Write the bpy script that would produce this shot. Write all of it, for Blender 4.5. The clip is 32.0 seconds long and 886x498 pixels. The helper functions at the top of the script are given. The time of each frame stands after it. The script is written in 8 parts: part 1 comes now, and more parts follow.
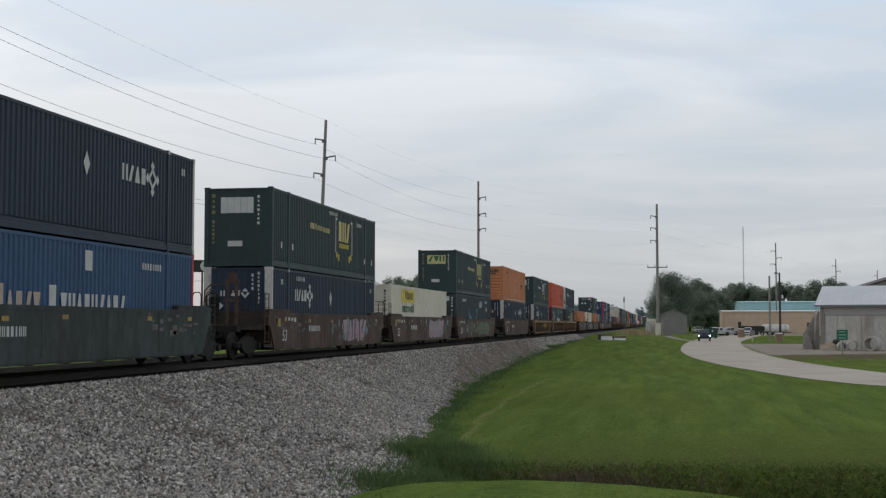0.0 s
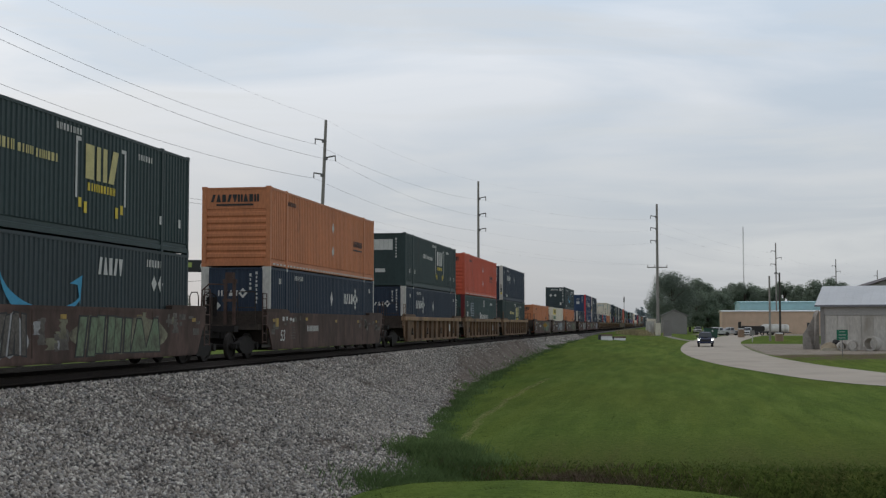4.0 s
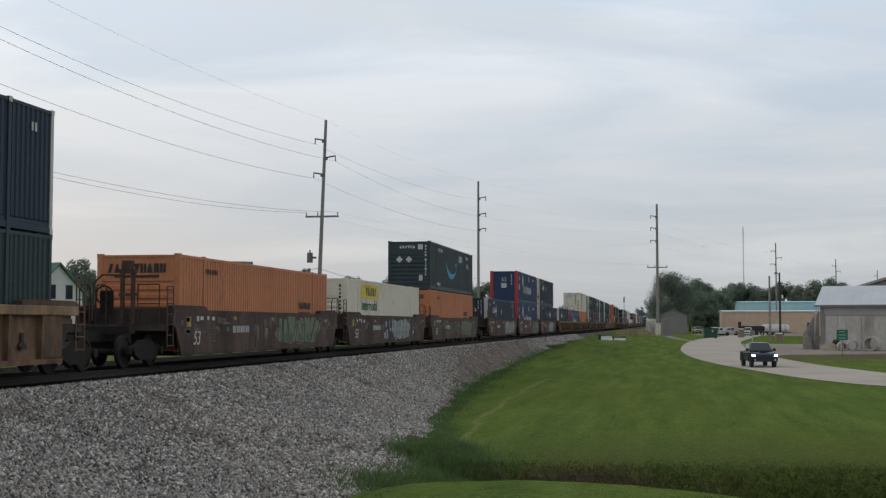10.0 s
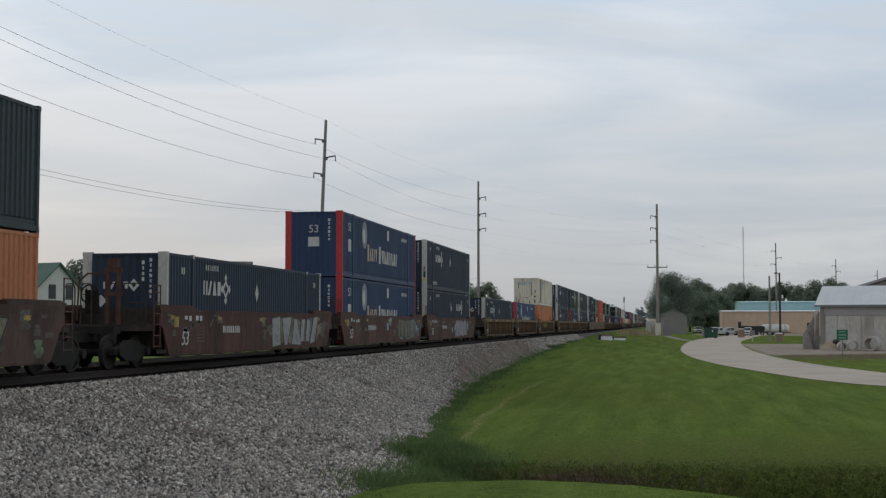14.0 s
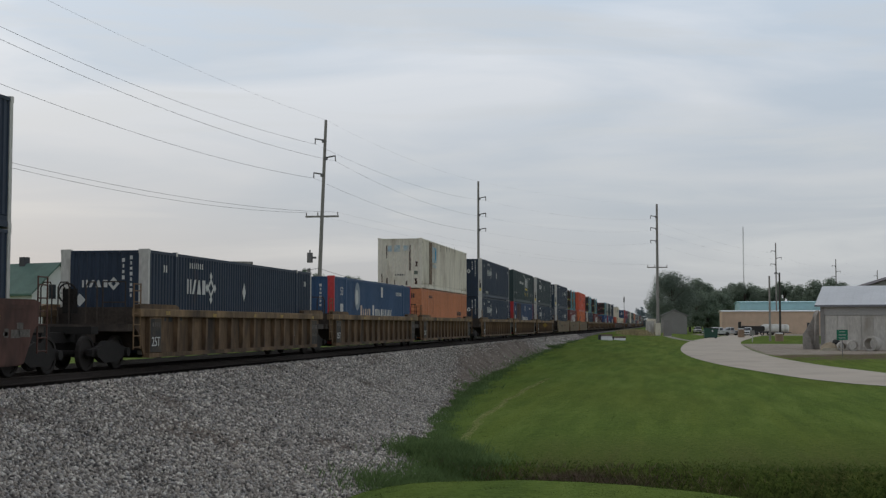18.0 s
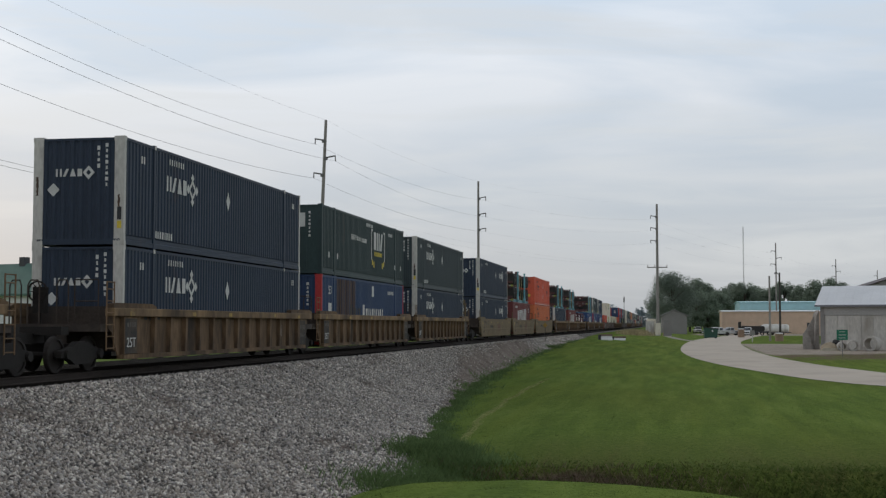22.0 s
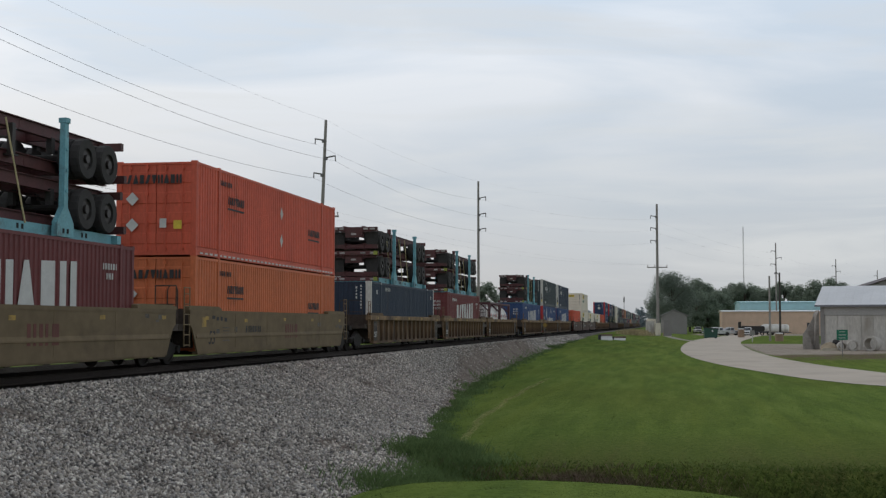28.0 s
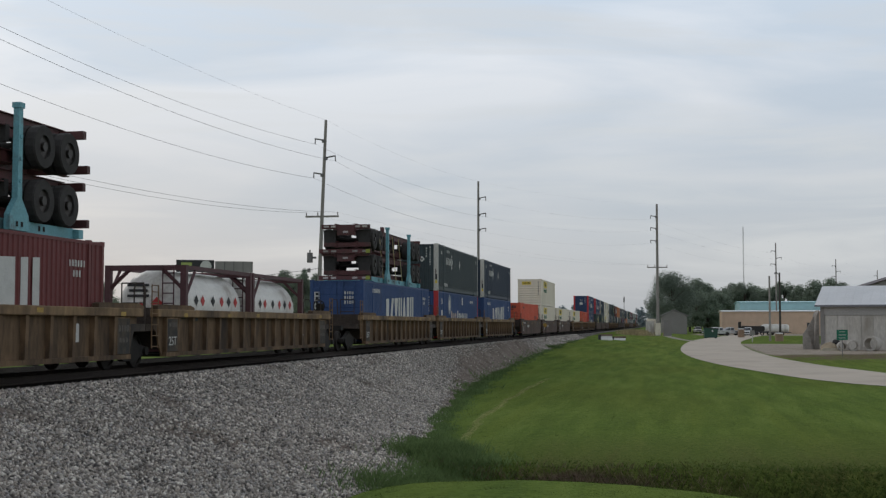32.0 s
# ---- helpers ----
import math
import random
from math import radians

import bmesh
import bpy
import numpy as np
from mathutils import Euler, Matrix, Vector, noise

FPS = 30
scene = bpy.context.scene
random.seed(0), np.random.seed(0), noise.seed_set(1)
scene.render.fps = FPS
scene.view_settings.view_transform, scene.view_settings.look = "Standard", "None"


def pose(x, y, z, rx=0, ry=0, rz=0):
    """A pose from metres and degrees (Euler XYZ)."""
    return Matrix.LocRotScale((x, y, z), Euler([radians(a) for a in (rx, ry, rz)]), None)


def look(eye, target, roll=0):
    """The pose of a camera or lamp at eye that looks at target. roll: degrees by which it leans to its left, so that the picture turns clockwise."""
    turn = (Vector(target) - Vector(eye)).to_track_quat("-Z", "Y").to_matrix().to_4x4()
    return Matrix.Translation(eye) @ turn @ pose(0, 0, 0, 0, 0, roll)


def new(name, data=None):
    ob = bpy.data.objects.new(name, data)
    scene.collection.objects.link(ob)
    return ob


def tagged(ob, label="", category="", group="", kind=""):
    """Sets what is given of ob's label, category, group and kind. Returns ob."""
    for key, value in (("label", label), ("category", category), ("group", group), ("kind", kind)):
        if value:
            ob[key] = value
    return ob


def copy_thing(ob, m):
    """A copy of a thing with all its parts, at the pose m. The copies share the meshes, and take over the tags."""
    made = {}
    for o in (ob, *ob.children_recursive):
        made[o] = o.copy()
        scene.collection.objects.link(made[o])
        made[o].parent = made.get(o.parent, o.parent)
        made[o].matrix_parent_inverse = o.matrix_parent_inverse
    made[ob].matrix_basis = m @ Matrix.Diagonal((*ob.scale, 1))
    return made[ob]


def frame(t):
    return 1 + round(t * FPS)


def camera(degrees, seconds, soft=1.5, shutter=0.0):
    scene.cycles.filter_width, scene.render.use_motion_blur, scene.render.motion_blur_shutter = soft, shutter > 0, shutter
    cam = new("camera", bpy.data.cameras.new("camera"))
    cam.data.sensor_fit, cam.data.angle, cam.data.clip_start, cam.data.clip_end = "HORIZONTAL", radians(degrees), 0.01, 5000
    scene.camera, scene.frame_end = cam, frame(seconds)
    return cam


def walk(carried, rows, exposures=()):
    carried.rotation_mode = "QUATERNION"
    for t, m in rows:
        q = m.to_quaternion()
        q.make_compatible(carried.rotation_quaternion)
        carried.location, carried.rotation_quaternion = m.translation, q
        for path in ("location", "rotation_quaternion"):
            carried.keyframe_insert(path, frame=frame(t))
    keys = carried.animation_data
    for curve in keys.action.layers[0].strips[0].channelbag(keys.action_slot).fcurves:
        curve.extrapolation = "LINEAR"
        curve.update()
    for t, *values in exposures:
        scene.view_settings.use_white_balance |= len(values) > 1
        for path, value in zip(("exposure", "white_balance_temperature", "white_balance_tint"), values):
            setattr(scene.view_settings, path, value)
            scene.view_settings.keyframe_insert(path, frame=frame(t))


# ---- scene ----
# World: rails' top at z = 0, the straight track runs along +y at x = TRACK_X, the camera stands at the origin.
SECONDS = 32.0
cam = camera(38.19, SECONDS, soft=1.3)
EYE = (0.0, 0.0, 1.2)
CAM_POSE = pose(0, 0, 1.2, 93.38, 0, 10.224)
EXPOSURES = [(0.0, 0.02), (2, -0.08), (3, -0.09), (6, 0.04), (8, 0.04), (9, 0.02), (10, 0.0), (11, -0.16), (12, -0.18), (13, -0.07), (14, -0.09), (16, -0.02), (17, -0.01),
             (18, -0.16), (19, -0.2), (20.3, -0.17), (21, -0.04), (22, 0.01), (24, 0.09), (25, 0.07), (27.5, 0.04), (30, -0.01), (31, 0.01), (32, -0.05)]
walk(cam, [(0.0, CAM_POSE), (SECONDS, CAM_POSE)], EXPOSURES)

# ---------------------------------------------------------------- light
world = bpy.data.worlds.new("overcast_sky")
scene.world = world
world.use_nodes = True


def build_world():
    nt = world.node_tree
    nt.nodes.clear()
    out = nt.nodes.new("ShaderNodeOutputWorld")
    bg = nt.nodes.new("ShaderNodeBackground")
    sky = nt.nodes.new("ShaderNodeTexSky")
    sky.sky_type = "NISHITA"
    sky.sun_disc = False
    sky.sun_elevation = radians(27)
    sky.sun_rotation = radians(-50)
    sky.air_density, sky.dust_density, sky.ozone_density = 1.0, 2.0, 1.5
    tc = nt.nodes.new("ShaderNodeTexCoord")
    sep = nt.nodes.new("ShaderNodeSeparateXYZ")
    nt.links.new(tc.outputs["Generated"], sep.inputs[0])
    # cloud layer: streaks drawn out along the horizon
    mp = nt.nodes.new("ShaderNodeMapping")
    mp.inputs["Scale"].default_value = (1.6, 1.6, 9.0)
    mp.inputs["Rotation"].default_value = (0.0, radians(6), radians(20))
    nt.links.new(tc.outputs["Generated"], mp.inputs[0])
    n1 = nt.nodes.new("ShaderNodeTexNoise")
    n1.inputs["Scale"].default_value = 1.6
    n1.inputs["Detail"].default_value = 6
    n1.inputs["Roughness"].default_value = 0.5
    n1.inputs["Distortion"].default_value = 0.5
    nt.links.new(mp.outputs[0], n1.inputs[0])
    cr = nt.nodes.new("ShaderNodeValToRGB")
    cr.color_ramp.elements[0].position = 0.4
    cr.color_ramp.elements[0].color = (5.9, 6.75, 7.75, 1)
    cr.color_ramp.elements[1].position = 0.6
    cr.color_ramp.elements[1].color = (8.2, 8.5, 8.95, 1)
    nt.links.new(n1.outputs["Fac"], cr.inputs[0])
    # paler and slightly warm towards the horizon
    hz = nt.nodes.new("ShaderNodeMapRange")
    hz.inputs["From Min"].default_value = 0.0
    hz.inputs["From Max"].default_value = 0.26
    hz.inputs["To Min"].default_value = 0.9
    hz.inputs["To Max"].default_value = 0.0
    nt.links.new(sep.outputs["Z"], hz.inputs["Value"])
    mh = nt.nodes.new("ShaderNodeMix")
    mh.data_type = "RGBA"
    mh.inputs["B"].default_value = (3.55, 3.82, 4.15, 1)
    nt.links.new(hz.outputs[0], mh.inputs["Factor"])
    nt.links.new(cr.outputs[0], mh.inputs["A"])
    # thin cream streaks under the cloud sheet, drawn out along the horizon
    mp2 = nt.nodes.new("ShaderNodeMapping")
    mp2.inputs["Scale"].default_value = (1.5, 1.5, 13.0)
    mp2.inputs["Rotation"].default_value = (0.0, radians(-5), radians(65))
    mp2.inputs["Location"].default_value = (0.4, 0.0, 1.3)
    nt.links.new(tc.outputs["Generated"], mp2.inputs[0])
    n2 = nt.nodes.new("ShaderNodeTexNoise")
    n2.inputs["Scale"].default_value = 2.1
    n2.inputs["Detail"].default_value = 7
    n2.inputs["Roughness"].default_value = 0.55
    n2.inputs["Distortion"].default_value = 0.8
    nt.links.new(mp2.outputs[0], n2.inputs[0])
    sf = nt.nodes.new("ShaderNodeMapRange")
    sf.inputs["From Min"].default_value = 0.5
    sf.inputs["From Max"].default_value = 0.68
    sf.inputs["To Max"].default_value = 0.62
    nt.links.new(n2.outputs["Fac"], sf.inputs["Value"])
    mst = nt.nodes.new("ShaderNodeMix")
    mst.data_type = "RGBA"
    mst.inputs["B"].default_value = (6.2, 6.4, 6.55, 1)
    nt.links.new(sf.outputs[0], mst.inputs["Factor"])
    nt.links.new(mh.outputs["Result"], mst.inputs["A"])
    # a warmer glow low on the sunward side
    wx = nt.nodes.new("ShaderNodeMapRange")
    wx.inputs["From Min"].default_value = -0.05
    wx.inputs["From Max"].default_value = -0.75
    nt.links.new(sep.outputs["X"], wx.inputs["Value"])
    wz = nt.nodes.new("ShaderNodeMapRange")
    wz.inputs["From Min"].default_value = 0.18
    wz.inputs["From Max"].default_value = 0.04
    wz.inputs["To Max"].default_value = 0.8
    nt.links.new(sep.outputs["Z"], wz.inputs["Value"])
    wf = nt.nodes.new("ShaderNodeMath")
    wf.operation = "MULTIPLY"
    nt.links.new(wx.outputs[0], wf.inputs[0])
    nt.links.new(wz.outputs[0], wf.inputs[1])
    mw = nt.nodes.new("ShaderNodeMix")
    mw.data_type = "RGBA"
    mw.inputs["B"].default_value = (6.0, 5.5, 5.4, 1)
    nt.links.new(wf.outputs[0], mw.inputs["Factor"])
    nt.links.new(mst.outputs["Result"], mw.inputs["A"])
    mx = nt.nodes.new("ShaderNodeMix")
    mx.data_type = "RGBA"
    mx.inputs["Factor"].default_value = 0.9
    nt.links.new(sky.outputs[0], mx.inputs["A"])
    nt.links.new(mw.outputs["Result"], mx.inputs["B"])
    # the cloud is thinner, and so darker, overhead
    zen = nt.nodes.new("ShaderNodeMapRange")
    zen.inputs["From Min"].default_value = 0.25
    zen.inputs["From Max"].default_value = 0.75
    zen.inputs["To Min"].default_value = 1.0
    zen.inputs["To Max"].default_value = 0.45
    nt.links.new(sep.outputs["Z"], zen.inputs["Value"])
    ms = nt.nodes.new("ShaderNodeMath")
    ms.operation = "MULTIPLY"
    ms.inputs[1].default_value = 0.11
    nt.links.new(zen.outputs[0], ms.inputs[0])
    nt.links.new(mx.outputs["Result"], bg.inputs[0])
    nt.links.new(ms.outputs[0], bg.inputs[1])
    nt.links.new(bg.outputs[0], out.inputs[0])


build_world()
sun_data = bpy.data.lights.new("sun", "SUN")
sun_data.energy = 0.5
sun_data.angle = radians(20)
sun_data.color = (1.0, 0.96, 0.9)
sun = new("sun", sun_data)
sun.matrix_world = look((-60, 50, 40), (0, 0, 0))
scene.view_settings.exposure = 0.0

# ---------------------------------------------------------------- materials
MATS = {}


def mat(name, col, rough=0.7, metal=0.0, var=0.25, scale=1.5, fine=30.0, bump=0.15, dirt=None, dirt_amt=0.0, spec=0.5, island=False, stretch=(1, 1, 1), spread=0.45, each=0.0, leafy=0.0):
    """A painted, weathered or earthy surface: broad stains, fine grain, a little relief."""
    if name in MATS:
        return MATS[name]
    m = bpy.data.materials.new(name)
    m.use_nodes = True
    nt = m.node_tree
    b = nt.nodes["Principled BSDF"]
    tc = nt.nodes.new("ShaderNodeTexCoord")
    mp = nt.nodes.new("ShaderNodeMapping")
    mp.inputs["Scale"].default_value = stretch
    nt.links.new(tc.outputs["Object"], mp.inputs[0])
    a = nt.nodes.new("ShaderNodeTexNoise")
    a.inputs["Scale"].default_value = scale
    a.inputs["Detail"].default_value = 5
    nt.links.new(mp.outputs[0], a.inputs[0])
    g = nt.nodes.new("ShaderNodeTexNoise")
    g.inputs["Scale"].default_value = fine
    g.inputs["Detail"].default_value = 3
    nt.links.new(mp.outputs[0], g.inputs[0])
    ad = nt.nodes.new("ShaderNodeMath")
    ad.operation = "ADD"
    nt.links.new(a.outputs["Fac"], ad.inputs[0])
    nt.links.new(g.outputs["Fac"], ad.inputs[1])
    mr = nt.nodes.new("ShaderNodeMapRange")
    mr.inputs["From Min"].default_value = 0.7
    mr.inputs["From Max"].default_value = 1.3
    mr.inputs["To Min"].default_value = 1 - var
    mr.inputs["To Max"].default_value = 1 + var
    nt.links.new(ad.outputs[0], mr.inputs["Value"])
    hs = nt.nodes.new("ShaderNodeHueSaturation")
    hs.inputs["Color"].default_value = (*col, 1)
    src = mr.outputs[0]
    if island:
        geo = nt.nodes.new("ShaderNodeNewGeometry")
        rr = nt.nodes.new("ShaderNodeMapRange")
        rr.inputs["To Min"].default_value = 1 - spread
        rr.inputs["To Max"].default_value = 1 + spread
        nt.links.new(geo.outputs["Random Per Island"], rr.inputs["Value"])
        mu = nt.nodes.new("ShaderNodeMath")
        mu.operation = "MULTIPLY"
        nt.links.new(src, mu.inputs[0])
        nt.links.new(rr.outputs[0], mu.inputs[1])
        src = mu.outputs[0]
    if each:
        info = nt.nodes.new("ShaderNodeObjectInfo")
        er = nt.nodes.new("ShaderNodeMapRange")
        er.inputs["To Min"].default_value = 1 - each
        er.inputs["To Max"].default_value = 1 + each
        nt.links.new(info.outputs["Random"], er.inputs["Value"])
        em = nt.nodes.new("ShaderNodeMath")
        em.operation = "MULTIPLY"
        nt.links.new(src, em.inputs[0])
        nt.links.new(er.outputs[0], em.inputs[1])
        src = em.outputs[0]
    nt.links.new(src, hs.inputs["Value"])
    col_out = hs.outputs[0]
    if dirt:
        d = nt.nodes.new("ShaderNodeTexNoise")
        d.inputs["Scale"].default_value = scale * 0.7
        d.inputs["Detail"].default_value = 8
        d.inputs["Roughness"].default_value = 0.65
        nt.links.new(mp.outputs[0], d.inputs[0])
        dr = nt.nodes.new("ShaderNodeMapRange")
        dr.inputs["From Min"].default_value = 0.62 - dirt_amt * 0.4
        dr.inputs["From Max"].default_value = 0.78 - dirt_amt * 0.2
        nt.links.new(d.outputs["Fac"], dr.inputs["Value"])
        mx = nt.nodes.new("ShaderNodeMix")
        mx.data_type = "RGBA"
        mx.inputs["B"].default_value = (*dirt, 1)
        nt.links.new(dr.outputs[0], mx.inputs["Factor"])
        nt.links.new(col_out, mx.inputs["A"])
        col_out = mx.outputs["Result"]
    nt.links.new(col_out, b.inputs["Base Color"])
    b.inputs["Roughness"].default_value = rough
    b.inputs["Metallic"].default_value = metal
    b.inputs["Specular IOR Level"].default_value = spec
    if bump:
        bp = nt.nodes.new("ShaderNodeBump")
        bp.inputs["Strength"].default_value = bump
        bp.inputs["Distance"].default_value = 0.02
        nt.links.new(ad.outputs[0], bp.inputs["Height"])
        nt.links.new(bp.outputs[0], b.inputs["Normal"])
    if leafy:
        # light also passes through thin leaves
        tl = nt.nodes.new("ShaderNodeBsdfTranslucent")
        nt.links.new(col_out, tl.inputs["Color"])
        ms = nt.nodes.new("ShaderNodeMixShader")
        ms.inputs[0].default_value = leafy
        nt.links.new(b.outputs[0], ms.inputs[1])
        nt.links.new(tl.outputs[0], ms.inputs[2])
        nt.links.new(ms.outputs[0], nt.nodes["Material Output"].inputs["Surface"])
    MATS[name] = m
    return m


def glow(name, col, strength):
    if name in MATS:
        return MATS[name]
    m = bpy.data.materials.new(name)
    m.use_nodes = True
    b = m.node_tree.nodes["Principled BSDF"]
    b.inputs["Base Color"].default_value = (*col, 1)
    b.inputs["Emission Color"].default_value = (*col, 1)
    b.inputs["Emission Strength"].default_value = strength
    MATS[name] = m
    return m


def paint(name, col, rust=-0.02, rough=0.55, each=0.06):
    """Container or car paint with faded patches, streaks and rust."""
    return mat(name, col, rough=rough, var=0.16, scale=0.9, fine=14, bump=0.05, dirt=(0.09, 0.05, 0.035), dirt_amt=rust, spec=0.3, stretch=(1, 1, 0.35), each=each)


# ---------------------------------------------------------------- mesh helpers
def box(bm, x0, x1, y0, y1, z0, z1):
    v = [bm.verts.new(p) for p in ((x0, y0, z0), (x1, y0, z0), (x1, y1, z0), (x0, y1, z0), (x0, y0, z1), (x1, y0, z1), (x1, y1, z1), (x0, y1, z1))]
    for q in ((3, 2, 1, 0), (4, 5, 6, 7), (0, 1, 5, 4), (1, 2, 6, 5), (2, 3, 7, 6), (3, 0, 4, 7)):
        bm.faces.new([v[i] for i in q])
    return v


def prism(bm, pts, axis, a0, a1):
    """A closed outline, given in the plane across axis ('x', 'y' or 'z'), drawn out from a0 to a1."""
    def at(p, a):
        return (a, p[0], p[1]) if axis == "x" else (p[0], a, p[1]) if axis == "y" else (p[0], p[1], a)
    lo = [bm.verts.new(at(p, a0)) for p in pts]
    hi = [bm.verts.new(at(p, a1)) for p in pts]
    bm.faces.new(lo)
    bm.faces.new(hi)
    n = len(pts)
    for i in range(n):
        bm.faces.new((lo[i], lo[(i + 1) % n], hi[(i + 1) % n], hi[i]))


def rod(bm, p, q, r, n=8, r2=None):
    """A round bar from p to q."""
    p, q = Vector(p), Vector(q)
    ax = (q - p).normalized()
    u = ax.orthogonal().normalized()
    w = ax.cross(u)
    r2 = r if r2 is None else r2
    a = [bm.verts.new(p + (u * math.cos(t) + w * math.sin(t)) * r) for t in (2 * math.pi * i / n for i in range(n))]
    b = [bm.verts.new(q + (u * math.cos(t) + w * math.sin(t)) * r2) for t in (2 * math.pi * i / n for i in range(n))]
    bm.faces.new(a[::-1])
    bm.faces.new(b)
    for i in range(n):
        bm.faces.new((a[i], a[(i + 1) % n], b[(i + 1) % n], b[i]))


def ring(bm, c, axis, r_out, r_in, half, n=20):
    """A thick ring (tyre, pipe, rim) round axis."""
    c, ax = Vector(c), Vector(axis).normalized()
    u = ax.orthogonal().normalized()
    w = ax.cross(u)
    loops = []
    for r, h in ((r_in, -half), (r_out * 0.96, -half), (r_out, -half * 0.7), (r_out, half * 0.7), (r_out * 0.96, half), (r_in, half)):
        loops.append([bm.verts.new(c + ax * h + (u * math.cos(t) + w * math.sin(t)) * r) for t in (2 * math.pi * i / n for i in range(n))])
    for k in range(len(loops)):
        a, b = loops[k], loops[(k + 1) % len(loops)]
        for i in range(n):
            bm.faces.new((a[i], a[(i + 1) % n], b[(i + 1) % n], b[i]))


def tube(bm, pts, r, n=5):
    """One continuous round line through the points."""
    loops = []
    for i, p in enumerate(pts):
        ax = (pts[min(i + 1, len(pts) - 1)] - pts[max(i - 1, 0)]).normalized()
        u = ax.cross(Vector((0, 0, 1)) if abs(ax.z) < 0.9 else Vector((0, 1, 0))).normalized()
        w = u.cross(ax)
        loops.append([bm.verts.new(p + (u * math.cos(t) + w * math.sin(t)) * r) for t in (2 * math.pi * k / n for k in range(n))])
    for a, b in zip(loops, loops[1:]):
        for k in range(n):
            bm.faces.new((a[k], a[(k + 1) % n], b[(k + 1) % n], b[k]))
    bm.faces.new(loops[0])
    bm.faces.new(loops[-1])


def to_mesh(name, bm, material):
    bmesh.ops.recalc_face_normals(bm, faces=bm.faces)
    me = bpy.data.meshes.new(name)
    bm.to_mesh(me)
    bm.free()
    me.materials.append(material)
    return me


def part(name, bm, material, parent, label=""):
    """Links a bmesh as one mesh object under a thing or a part."""
    ob = new(name, to_mesh(name, bm, material))
    ob.parent = parent
    if label:
        tagged(ob, label)
    return ob


def part_of(name, me, parent, m=None, label=""):
    ob = new(name, me)
    ob.parent = parent
    if m is not None:
        ob.matrix_basis = m
    if label:
        tagged(ob, label)
    return ob


def thing(name, label, category, m=None, group="", kind=""):
    ob = new(name)
    ob.empty_display_size = 0.2
    if m is not None:
        ob.matrix_basis = m
    return tagged(ob, label, category, group, kind)


TEXTS = {}


def text_mesh(words, size, material, thick=0.004, slant=0.0):
    key = (words, size, material.name, slant)
    if key not in TEXTS:
        cu = bpy.data.curves.new("lettering", "FONT")
        cu.body, cu.size, cu.extrude = words, size, thick
        cu.shear = slant
        cu.align_x, cu.align_y = "CENTER", "CENTER"
        ob = bpy.data.objects.new("lettering", cu)
        scene.collection.objects.link(ob)
        me = bpy.data.meshes.new_from_object(ob.evaluated_get(bpy.context.evaluated_depsgraph_get()))
        bpy.data.objects.remove(ob)
        me.materials.clear()
        me.materials.append(material)
        TEXTS[key] = me
    return TEXTS[key]


# ---------------------------------------------------------------- the lie of the land
TRACK_X = -15.55
BEND_S, BEND_E, BEND = 150.0, 240.0, 0.0092


def bend(y):
    """How far the track has swung to -x at y."""
    if y <= BEND_S:
        return 0.0
    if y >= BEND_E:
        return BEND * (y - (BEND_S + BEND_E) / 2)
    return BEND * (y - BEND_S) ** 2 / (2 * (BEND_E - BEND_S))


def bend_np(y):
    return np.where(y <= BEND_S, 0.0, np.where(y >= BEND_E, BEND * (y - (BEND_S + BEND_E) / 2), BEND * (np.clip(y, BEND_S, BEND_E) - BEND_S) ** 2 / (2 * (BEND_E - BEND_S))))


